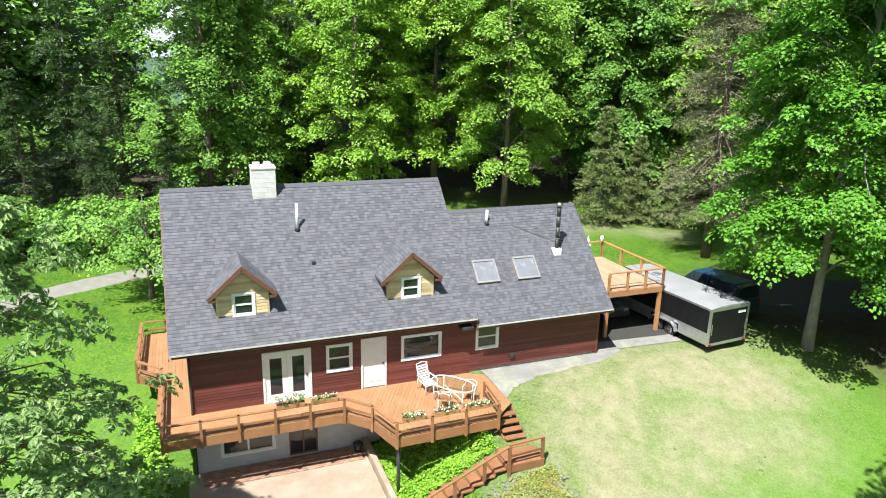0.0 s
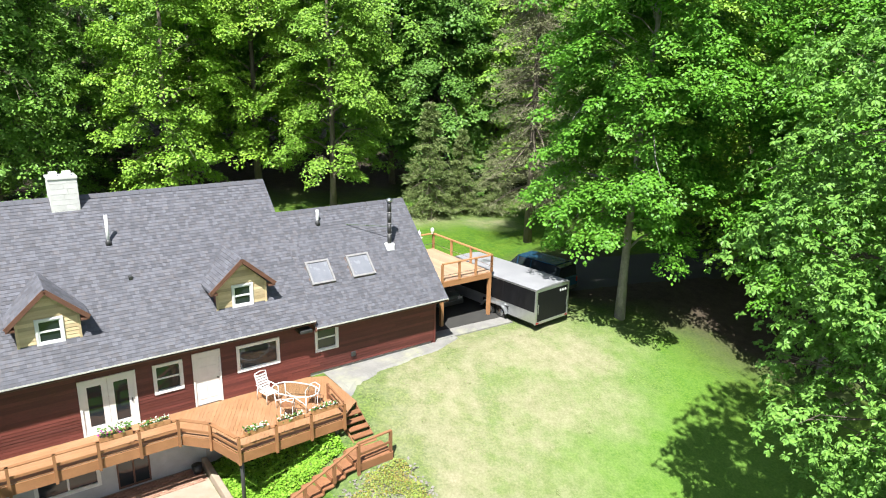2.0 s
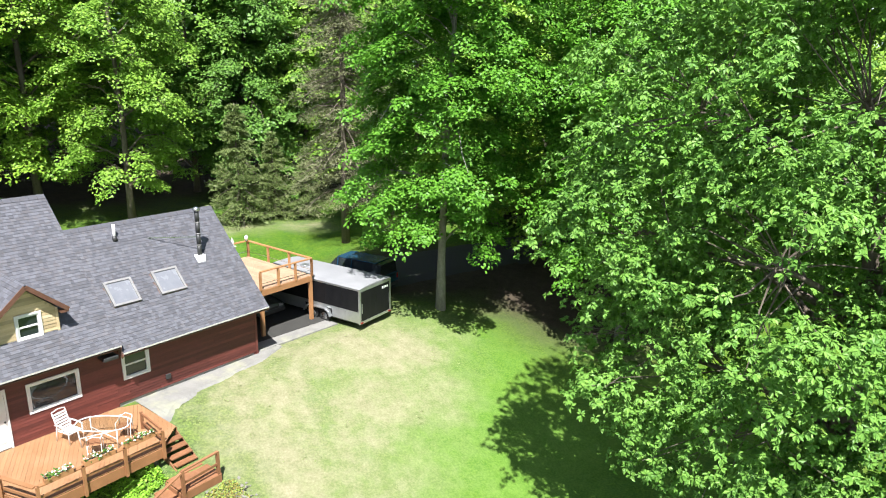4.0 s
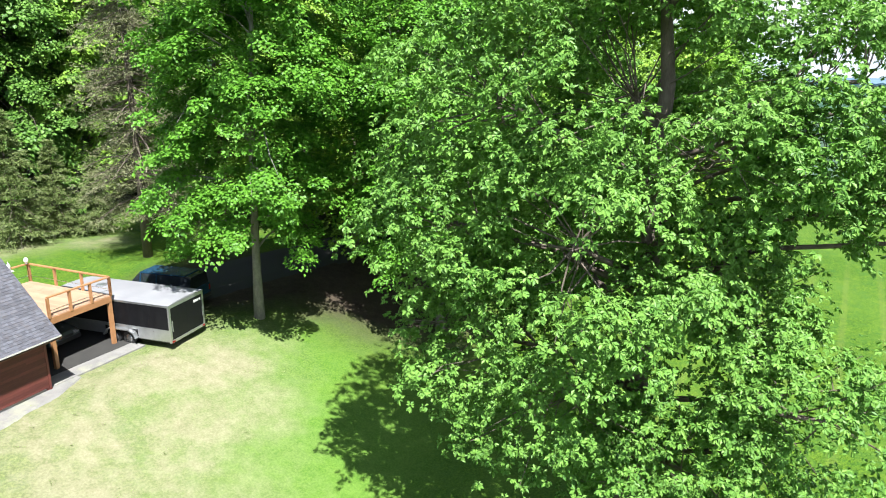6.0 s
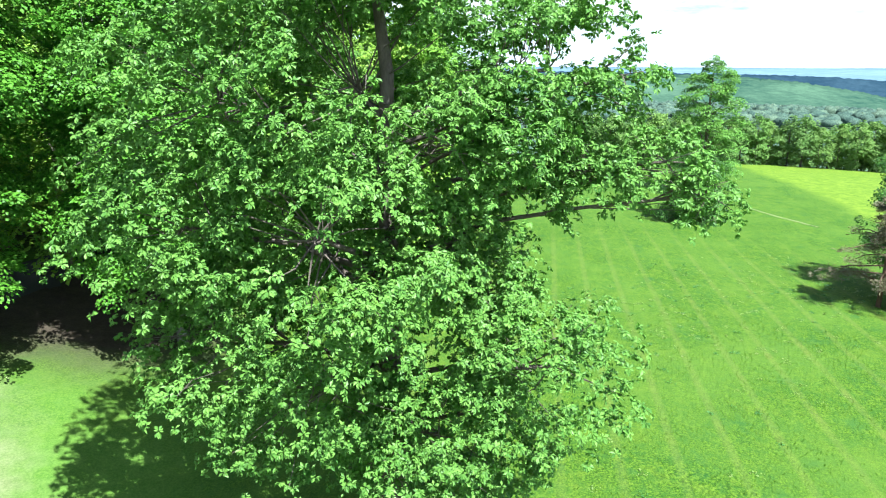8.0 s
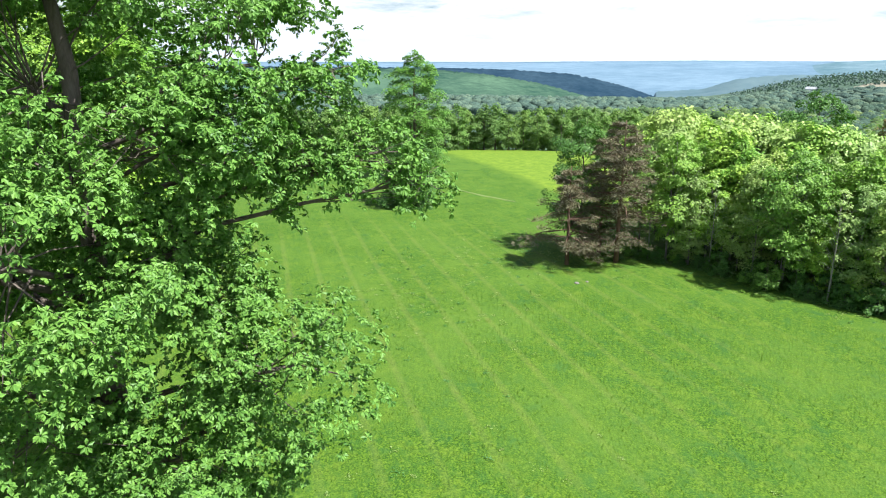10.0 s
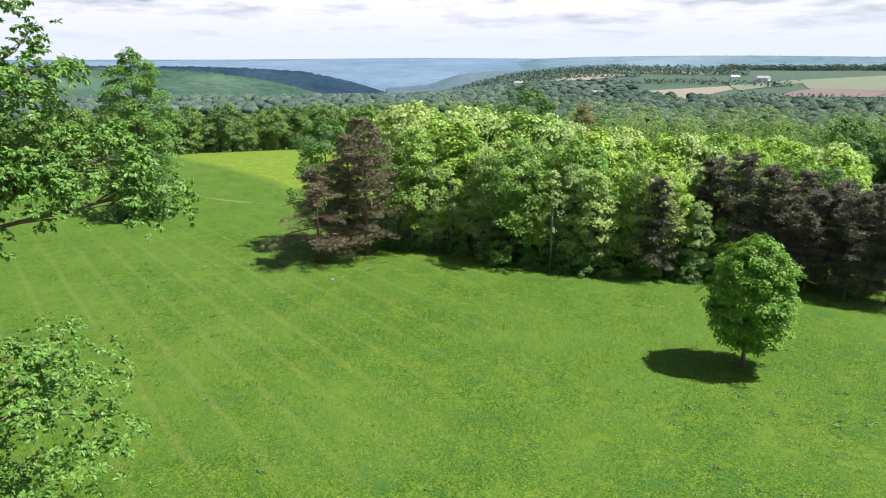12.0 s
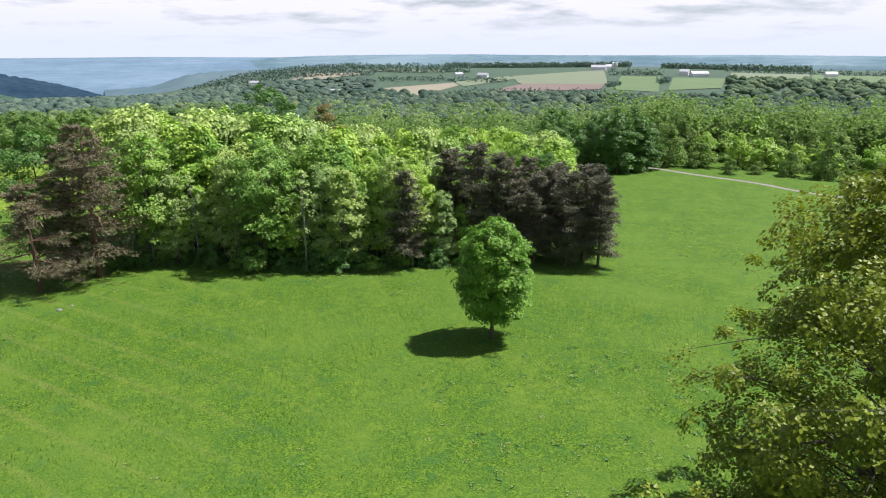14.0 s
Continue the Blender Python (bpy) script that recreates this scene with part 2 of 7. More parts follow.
PALEGRAVEL = surface("white_gravel", (0.155, 0.15, 0.14), (0.26, 0.25, 0.238), 1.5, 0.95, 0.5, fine=22, depth=0.01, stain=(0.30, 0.30, 0.22))
GRAVEL = surface("pale_gravel", (0.15, 0.14, 0.12), (0.25, 0.235, 0.205), 2, 0.95, 0.5, fine=30, depth=0.01)
ASPHALT = surface("worn_asphalt", (0.026, 0.025, 0.024), (0.050, 0.048, 0.044), 2, 0.9, 0.4, fine=40)
# ---------------------------------------------------------------- helpers for building
def part(name, bm, material, parent, label=""):
    me = bpy.data.meshes.new(name)
    if isinstance(bm, bmesh.types.BMesh):
        bmesh.ops.recalc_face_normals(bm, faces=bm.faces)
        bm.to_mesh(me)
        bm.free()
    else:
        me = bm
    if not me.materials:
        me.materials.append(material)
    ob = new(name, me)
    ob.parent = parent
    return tagged(ob, label)


def thing(name, label, category, m=None, group="", kind=""):
    ob = new(name)
    ob.empty_display_size = 0.2
    if m is not None:
        ob.matrix_world = m
    return tagged(ob, label, category, group, kind)


def box(bm, x0, x1, y0, y1, z0, z1, bevel=0.0):
    vs = [bm.verts.new(p) for p in ((x0, y0, z0), (x1, y0, z0), (x1, y1, z0), (x0, y1, z0), (x0, y0, z1), (x1, y0, z1), (x1, y1, z1), (x0, y1, z1))]
    fs = [bm.faces.new([vs[i] for i in f]) for f in ((0, 3, 2, 1), (4, 5, 6, 7), (0, 1, 5, 4), (1, 2, 6, 5), (2, 3, 7, 6), (3, 0, 4, 7))]
    if bevel:
        bmesh.ops.bevel(bm, geom=list({e for f in fs for e in f.edges}), offset=bevel, segments=1, affect="EDGES", profile=0.5)
    return bm


def boxed(*sizes, bevel=0.0):
    return box(bmesh.new(), *sizes, bevel=bevel)


def beam(bm, a, b, w, h, up=(0, 0, 1)):
    """A bar of cross-section w by h from a to b."""
    a, b = Vector(a), Vector(b)
    d = (b - a).normalized()
    s = d.cross(Vector(up))
    if s.length < 1e-4:
        s = Vector((1, 0, 0))
    s.normalize()
    u = s.cross(d)
    ring = [[bm.verts.new(p + s * w / 2 * i + u * h / 2 * j) for i, j in ((-1, -1), (1, -1), (1, 1), (-1, 1))] for p in (a, b)]
    for k in range(4):
        bm.faces.new((ring[0][k], ring[0][(k + 1) % 4], ring[1][(k + 1) % 4], ring[1][k]))
    bm.faces.new(ring[0][::-1])
    bm.faces.new(ring[1])
    return bm


def tube(bm, pts, radii, n=8):
    rings = []
    for i, p in enumerate(pts):
        p = Vector(p)
        d = (Vector(pts[min(i + 1, len(pts) - 1)]) - Vector(pts[max(i - 1, 0)])).normalized()
        s = d.orthogonal().normalized() if i == 0 else (rings_s - d * rings_s.dot(d)).normalized()
        rings_s = s
        u = d.cross(s)
        rings.append([bm.verts.new(p + (s * math.cos(k * math.tau / n) + u * math.sin(k * math.tau / n)) * radii[i]) for k in range(n)])
    for a, b in zip(rings, rings[1:]):
        for k in range(n):
            f = bm.faces.new((a[k], a[(k + 1) % n], b[(k + 1) % n], b[k]))
            f.smooth = n > 5
    bm.faces.new(rings[0][::-1])
    bm.faces.new(rings[-1])
    return bm


def prism(bm, outline, z0, z1):
    """An outline on the plan, between two heights."""
    lo, hi = [bm.verts.new((x, y, z0)) for x, y in outline], [bm.verts.new((x, y, z1)) for x, y in outline]
    n = len(outline)
    bm.faces.new(lo[::-1])
    bm.faces.new(hi)
    for i in range(n):
        bm.faces.new((lo[i], lo[(i + 1) % n], hi[(i + 1) % n], hi[i]))
    return bm


def quads_mesh(name, verts, quads, material):
    """A mesh from arrays of corners and four-sided faces."""
    me = bpy.data.meshes.new(name)
    verts, quads = np.asarray(verts, np.float32), np.asarray(quads, np.int32)
    me.vertices.add(len(verts))
    me.vertices.foreach_set("co", verts.ravel())
    me.loops.add(quads.size)
    me.loops.foreach_set("vertex_index", quads.ravel())
    me.polygons.add(len(quads))
    me.polygons.foreach_set("loop_start", np.arange(0, quads.size, 4, dtype=np.int32))
    me.polygons.foreach_set("use_smooth", np.zeros(len(quads), bool))
    me.update(calc_edges=True)
    me.materials.append(material)
    return me


# ---------------------------------------------------------------- the lie of the land
HOUSE_X, HOUSE_Y, HOUSE_TURN = -9.223, 21.802, radians(21.6)
HOUSE = Matrix.Translation((HOUSE_X, HOUSE_Y, 0)) @ Matrix.Rotation(HOUSE_TURN, 4, "Z")
HC, HS = math.cos(HOUSE_TURN), math.sin(HOUSE_TURN)


def step(a, b, v):
    u = np.clip((v - a) / (b - a), 0, 1)
    return u * u * (3 - 2 * u)


def land(x, y):
    """The ground's height: the house stands on a shelf, a wooded hill rises behind it, the meadow falls away to a wide valley."""
    x, y = np.asarray(x, float), np.asarray(y, float)
    p, q = (x - HOUSE_X) * HC + (y - HOUSE_Y) * HS, -(x - HOUSE_X) * HS + (y - HOUSE_Y) * HC
    r = np.hypot(x, y)
    az = np.degrees(np.arctan2(-x, y))
    meadow = -3.2 - 0.022 * np.minimum(r, 260) - 48 * step(115, 480, r) + 15 * step(900, 4300, r) + 28 * step(900, 1650, r) * (1 - step(-128, -114, az)) - 60 * step(2000, 2450, r) - 42 * step(1100, 1650, r) * step(-122, -112, az)
    far = step(300, 900, r)
    meadow = meadow + far * (3 * np.sin(x / 310 + 1.3) * np.cos(y / 420) + 2 * np.sin((x + y) / 170))
    lawn = np.maximum(meadow, -0.05 - 0.33 * np.maximum(0, -q - 1.6))
    lawn = np.where(q > -18, lawn, meadow)
    hill = 0.13 * np.maximum(0, q - 30) * (1 - step(400, 900, r)) * step(-75, -45, az) * (1 - step(100, 140, az))
    z = lawn + np.minimum(hill, 38)
    low = -2.57 * (1 - step(-1, 10, q)) - 0.05 * np.maximum(0, -q - 8)
    side = 1 - step(6.6, 11.2, p)
    inside = (p > 0.3) & (p < 9) & (q > -0.3) & (q < 7)
    low = np.where(inside, -2.6, low)
    z = z + side * (np.minimum(z, np.maximum(low, meadow)) - z)
    return z + 0.05 * np.sin(x * 0.31) * np.sin(y * 0.27) * step(25, 60, r)


def ground_at(x, y):
    return float(land(x, y))


def polar(az, d):
    return -math.sin(radians(az)) * d, math.cos(radians(az)) * d


def ground_material():
    m, t, b = blank("meadow_and_lawn")
    pos = t.nodes.new("ShaderNodeNewGeometry").outputs["Position"]
    fine, mid, wide, huge = (noise_of(t, pos, s, d, 0.62) for s, d in ((11, 8), (1.9, 8), (0.16, 6), (0.012, 5)))
    grass = ramp(t, fine, [(0.39, (0.018, 0.054, 0.004)), (0.50, (0.055, 0.120, 0.007)), (0.62, (0.126, 0.214, 0.014))])
    grass = blend(t, ramp(t, mid, [(0.44, (0, 0, 0)), (0.66, (0.62, 0.62, 0.62))]), grass, (0.030, 0.098, 0.014))
    tuft = noise_of(t, pos, 4.2, 4, 0.7)
    grass = blend(t, ramp(t, tuft, [(0.52, (0, 0, 0)), (0.68, (0.5, 0.5, 0.5))]), grass, (0.150, 0.230, 0.026))
    grass = blend(t, ramp(t, tuft, [(0.32, (0.5, 0.5, 0.5)), (0.45, (0, 0, 0))]), grass, (0.022, 0.072, 0.008))
    clump = noise_of(t, pos, 0.62, 5, 0.7)
    grass = blend(t, ramp(t, clump, [(0.52, (0, 0, 0)), (0.70, (0.45, 0.45, 0.45))]), grass, (0.140, 0.200, 0.020))
    grass = blend(t, ramp(t, clump, [(0.30, (0.65, 0.65, 0.65)), (0.44, (0, 0, 0))]), grass, (0.026, 0.095, 0.022))
    grass = blend(t, ramp(t, wide, [(0.42, (0, 0, 0)), (0.68, (0.55, 0.55, 0.55))]), grass, (0.092, 0.166, 0.020))
    # mown swaths across the meadow
    mp = t.nodes.new("ShaderNodeMapping")
    mp.inputs["Rotation"].default_value = (0, 0, radians(78))
    t.links.new(pos, mp.inputs[0])
    wave = node(t, "ShaderNodeTexWave", Scale=0.126, Distortion=0.25, Detail=3.0, Detail_Scale=0.6)
    t.links.new(mp.outputs[0], wave.inputs[0])
    swath = ramp(t, wave.outputs["Fac"], [(0.88, (0, 0, 0)), (0.99, (0.20, 0.20, 0.20))])
    # the dry, trodden lawn before the house
    sep = t.nodes.new("ShaderNodeSeparateXYZ")
    t.links.new(pos, sep.inputs[0])

    def near(cx, cy, radius, soft):
        d = t.nodes.new("ShaderNodeVectorMath")
        d.operation = "DISTANCE"
        d.inputs[1].default_value = (cx, cy, 0)
        flat = t.nodes.new("ShaderNodeVectorMath")
        flat.operation = "MULTIPLY"
        flat.inputs[1].default_value = (1, 1, 0)
        t.links.new(pos, flat.inputs[0])
        t.links.new(flat.outputs[0], d.inputs[0])
        rag = t.nodes.new("ShaderNodeMath")
        rag.operation = "MULTIPLY_ADD"
        t.links.new(noise_of(t, pos, 0.25, 5, 0.65), rag.inputs[0])
        rag.inputs[1].default_value = soft * 1.6
        t.links.new(d.outputs["Value"], rag.inputs[2])
        mr = t.nodes.new("ShaderNodeMapRange")
        mr.inputs[1].default_value, mr.inputs[2].default_value = radius + soft * 1.6, radius
        t.links.new(rag.outputs[0], mr.inputs[0])
        return mr.outputs[0]

    grass = blend(t, blend(t, 1.0, near(46, 4, 26, 10), swath, "MULTIPLY"), grass, (0.170, 0.200, 0.050))
    bare = ramp(t, noise_of(t, pos, 0.5, 5, 0.7), [(0.52, (0, 0, 0)), (0.66, (0.8, 0.8, 0.8))])
    grass = blend(t, blend(t, 1.0, blend(t, 1.0, near(44, -8, 16, 12), swath, "MULTIPLY"), bare, "MULTIPLY"), grass, (0.210, 0.150, 0.060))
    dry = ramp(t, blend(t, 0.5, mid, fine), [(0.36, (0.172, 0.172, 0.090)), (0.64, (0.300, 0.272, 0.180))])
    lush = ramp(t, blend(t, 0.5, mid, fine), [(0.36, (0.075, 0.165, 0.020)), (0.64, (0.140, 0.240, 0.042))])
    for cx, cy, radius, soft in ((15, 21, 7, 5), (-17, 20, 7, 5), (4, 48, 6, 4)):
        part_of = t.nodes.new("ShaderNodeMath")
        part_of.operation = "MULTIPLY"
        t.links.new(near(cx, cy, radius, soft), part_of.inputs[0])
        part_of.inputs[1].default_value = 0.8
        grass = blend(t, part_of.outputs[0], grass, lush)
    spots = [near(7.8, 24.2, 5.0, 4.0), near(12.0, 27.4, 4.2, 3.0), near(6.0, 20.5, 2.6, 2.5), near(12.6, 54.0, 2.6, 3.0), near(17.5, 51.0, 1.6, 2.0)]
    for s in spots:
        patchy = t.nodes.new("ShaderNodeMath")
        patchy.operation = "MULTIPLY"
        t.links.new(s, patchy.inputs[0])
        t.links.new(ramp(t, noise_of(t, pos, 0.45, 5, 0.7), [(0.32, (0.30, 0.30, 0.30)), (0.60, (0.95, 0.95, 0.95))]), patchy.inputs[1])
        grass = blend(t, patchy.outputs[0], grass, dry)
    hay = ramp(t, blend(t, 0.35, noise_of(t, pos, 0.7, 6, 0.75), mid), [(0.38, (0.080, 0.155, 0.010)), (0.62, (0.180, 0.255, 0.024))])
    over = t.nodes.new("ShaderNodeVectorMath")
    over.operation = "DOT_PRODUCT"
    over.inputs[1].default_value = (0.232, -0.973, 0)
    t.links.new(pos, over.inputs[0])
    rise = t.nodes.new("ShaderNodeMath")
    rise.operation = "MULTIPLY_ADD"
    rise.inputs[1].default_value = 5.0
    t.links.new(noise_of(t, pos, 0.12, 5, 0.6), rise.inputs[0])
    t.links.new(over.outputs["Value"], rise.inputs[2])
    beyond, east = t.nodes.new("ShaderNodeMapRange"), t.nodes.new("ShaderNodeMapRange")
    beyond.inputs[1].default_value, beyond.inputs[2].default_value = 42.5, 45.0
    east.inputs[1].default_value, east.inputs[2].default_value = 66, 76
    t.links.new(rise.outputs[0], beyond.inputs[0])
    t.links.new(sep.outputs[0], east.inputs[0])
    uncut = t.nodes.new("ShaderNodeMath")
    uncut.operation = "MULTIPLY"
    t.links.new(beyond.outputs[0], uncut.inputs[0])
    t.links.new(east.outputs[0], uncut.inputs[1])
    grass = blend(t, uncut.outputs[0], grass, hay)
    # bare earth and leaf litter under the wood and the yard trees, coloured darker to deepen the shade there
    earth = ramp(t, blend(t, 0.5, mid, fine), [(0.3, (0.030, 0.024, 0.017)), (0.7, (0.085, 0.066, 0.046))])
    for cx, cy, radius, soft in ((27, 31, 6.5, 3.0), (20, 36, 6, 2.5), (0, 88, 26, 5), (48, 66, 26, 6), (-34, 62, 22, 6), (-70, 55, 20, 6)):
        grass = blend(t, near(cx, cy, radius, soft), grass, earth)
    # far fields and woods of the valley
    ln = t.nodes.new("ShaderNodeVectorMath")
    ln.operation = "LENGTH"
    t.links.new(pos, ln.inputs[0])
    away = t.nodes.new("ShaderNodeMapRange")
    away.inputs[1].default_value, away.inputs[2].default_value = 165, 230
    t.links.new(ln.outputs["Value"], away.inputs[0])
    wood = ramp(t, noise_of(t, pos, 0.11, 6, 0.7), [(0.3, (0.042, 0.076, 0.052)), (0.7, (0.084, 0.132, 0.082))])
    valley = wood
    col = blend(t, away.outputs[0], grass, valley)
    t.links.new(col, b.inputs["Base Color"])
    b.inputs["Roughness"].default_value = 0.9
    b.inputs["Specular IOR Level"].default_value = 0.15
    bp = node(t, "ShaderNodeBump", Strength=0.4, Distance=0.10)
    t.links.new(blend(t, 0.4, fine, mid), bp.inputs["Height"])
    t.links.new(bp.outputs[0], b.inputs["Normal"])
    return m


GROUND = ground_material()
u = np.linspace(-1, 1, 251)
line = np.sinh(u * 7.6) / np.sinh(7.6) * 4300
gx, gy = np.meshgrid(line, line + 10)
gz = land(gx, gy)
idx = np.arange(gx.size).reshape(gx.shape)
quads = np.stack([idx[:-1, :-1], idx[:-1, 1:], idx[1:, 1:], idx[1:, :-1]], -1).reshape(-1, 4)
ground = new("ground", quads_mesh("ground", np.stack([gx.ravel(), gy.ravel(), gz.ravel()], -1), quads, GROUND))
ground.data.polygons.foreach_set("use_smooth", np.ones(len(quads), bool))
tagged(ground, "green mown meadow and dry lawn falling to a valley", "ground", kind="structure")
# ---------------------------------------------------------------- the house
house = thing("house", "long red-stained wooden house with steep charcoal shingle roof", "house", HOUSE)
LEN, MID, DEPTH, DEPTH2 = 17.40, 11.05, 8.8, 7.2           # whole front, where the lower wing starts, depths
E1, R1, RY1 = 2.68, 7.60, 4.4                               # main eave, ridge, ridge's place
E2, R2, RY2 = 2.34, 6.30, 3.3                               # wing
OH = 0.6
SL1, SL2 = (R1 - E1) / (RY1 + OH), (R2 - E2) / (RY2 + OH)
openings = [                                                # x0, x1, z0, z1 in the front wall
    ("french_door", 2.66, 4.33, 0.02, 2.0), ("window", 5.06, 5.95, 0.98, 1.99), ("door", 6.43, 7.35, 0.0, 2.08),
    ("window", 8.10, 9.69, 1.03, 1.99), ("window", 11.38, 12.30, 1.06, 2.05)]


def wall_with_openings(x0, x1, z0, z1, holes, y0, y1):
    """A wall slab with rectangular openings right through it."""
    bm = bmesh.new()
    xs = sorted({x0, x1, *(h[0] for h in holes), *(h[1] for h in holes)})
    zs = sorted({z0, z1, *(h[2] for h in holes), *(h[3] for h in holes)})
    for a, b in zip(xs, xs[1:]):
        run = None
        for c, d in zip(zs, zs[1:]):
            hole = any(h[0] <= a and b <= h[1] and h[2] <= c and d <= h[3] for h in holes)
            if not hole:
                run = (run[0], d) if run else (c, d)
            if (hole or d == zs[-1]) and run:
                box(bm, a, b, y0, y1, *run)
                run = None
    bmesh.ops.remove_doubles(bm, verts=bm.verts, dist=0.001)
    return bm


def planks_on(parent, x0, x1, z0, z1, holes, y, high, material, proud=0.02, side=None, seed=1, top=None):
    """Boards one over another, cut round the openings; side lays them along the other axis."""
    rnd = random.Random(seed)
    z = z0
    while z < z1 - 0.02:
        zt = min(z + high - 0.006, z1)
        cuts = [x0]
        for h in sorted(holes):
            if h[2] < zt and h[3] > z:
                cuts += [h[0], h[1]]
        cuts.append(x1)
        for a, b in zip(cuts[::2], cuts[1::2]):
            if top:
                a, b = max(a, top(zt)[0]), min(b, top(zt)[1])
            while b - a > 0.03:
                e = b if b - a < 4.6 else a + rnd.uniform(2.4, 4.2)
                bm = bmesh.new()
                lean = proud * rnd.uniform(0.85, 1.25)
                flat = [(a, 0, z), (e - 0.003, 0, z), (e - 0.003, 0, zt), (a, 0, zt), (a, -lean, z), (e - 0.003, -lean, z), (e - 0.003, -0.006, zt), (a, -0.006, zt)]
                pts = [(px, y + py, pz) for px, py, pz in flat] if side is None else [(side[0] + side[1] * py, px, pz) for px, py, pz in flat]
                vs = [bm.verts.new(v) for v in pts]
                for f in ((0, 3, 2, 1), (4, 5, 6, 7), (0, 1, 5, 4), (1, 2, 6, 5), (2, 3, 7, 6), (3, 0, 4, 7)):
                    bm.faces.new([vs[i] for i in f])
                part("plank", bm, material, parent)
                a = e
        z += high


def gable(x0, x1, ya, yb, z0, zr, zroof):
    """An end wall: a slab up to the slopes."""
    bm = bmesh.new()
    ym = (ya + yb) / 2
    prof = [(ya, z0), (yb, z0), (yb, zr), (ym, zroof), (ya, zr)]
    a, b = [bm.verts.new((x0, y, z)) for y, z in prof], [bm.verts.new((x1, y, z)) for y, z in prof]
    bm.faces.new(a)
    bm.faces.new(b[::-1])
    for i in range(5):
        bm.faces.new((a[i], a[(i + 1) % 5], b[(i + 1) % 5], b[i]))
    return bm


holes = [o[1:] for o in openings]
TOP = 2.95
main_holes, wing_holes = [h for h in holes if h[1] < MID], [h for h in holes if h[0] > MID]
front = part("wall", wall_with_openings(0, MID, 0, TOP, main_holes, 0, 0.2), SIDING, house, "front wall of red-brown clapboards")
front2 = part("wall", wall_with_openings(MID, LEN, 0.1, 2.6, wing_holes, 0, 0.2), SIDING, house, "wing wall of red-brown clapboards")
end_l = part("wall", gable(0, 0.2, 0, DEPTH, 0, TOP + 0.1, R1 - 0.2), SIDING, house)
end_m = part("wall", gable(MID - 0.2, MID, 0.2, DEPTH - 0.2, 0.0, TOP + 0.3, R1 - 0.22), SIDING, house)
end_r = part("wall", gable(LEN - 0.2, LEN, 0, DEPTH2 - 0.6, 0.0, 2.6, R2 - 0.2), SIDING, house)
part("wall", boxed(0.2, MID - 0.2, DEPTH - 0.2, DEPTH, -2.5, TOP), SIDING, house)
part("wall", boxed(MID, LEN - 0.2, DEPTH2 - 0.8, DEPTH2 - 0.6, 0, 2.6), SIDING, house)
wide = [(a - 0.09, b + 0.09, c - 0.09, d + 0.09) for a, b, c, d in holes]
planks_on(front, 0.09, MID, 0.0, TOP - 0.25, wide, 0.0, 0.118, SIDING, seed=3)
planks_on(front2, MID, LEN - 0.09, 0.12, 2.55, wide, 0.0, 0.118, SIDING, seed=4)
planks_on(end_l, 0.02, DEPTH - 0.02, 0.0, TOP, [], 0, 0.2, SIDING, side=(0.0, 1), seed=5)
planks_on(end_r, 0.02, DEPTH2 - 0.62, 0.0, 2.6, [], 0, 0.2, SIDING, side=(LEN, -1), seed=6)
for x in (-0.012, LEN - 0.088):
    part("corner_board", boxed(x, x + 0.1, -0.03, 0.0 if x > 1 else 0.09, 0.0, 2.6), SIDING, house)

# foundation and the walk-out basement
base_holes = [(0.97, 2.86, -1.95, -1.15), (3.45, 4.58, -2.48, -0.72), (5.45, 5.75, -1.35, -1.0)]
basement = part("foundation", wall_with_openings(0, 6.6, -2.75, 0, base_holes, 0.02, 0.25), RENDERED, house, "grey-white painted basement wall")
part("foundation", boxed(6.6, LEN, 0.03, 0.24, -2.6, 0.1), CONCRETE, house)
part("foundation", boxed(0.02, 0.24, 0.25, DEPTH, -2.75, 0), RENDERED, house)
part("foundation", boxed(LEN - 0.22, LEN - 0.03, 0.24, DEPTH2 - 0.62, -0.5, 0.0), CONCRETE, house)
part("floor", boxed(0.24, LEN - 0.24, 0.25, 6.4, -0.35, -0.02), UNDER, house)


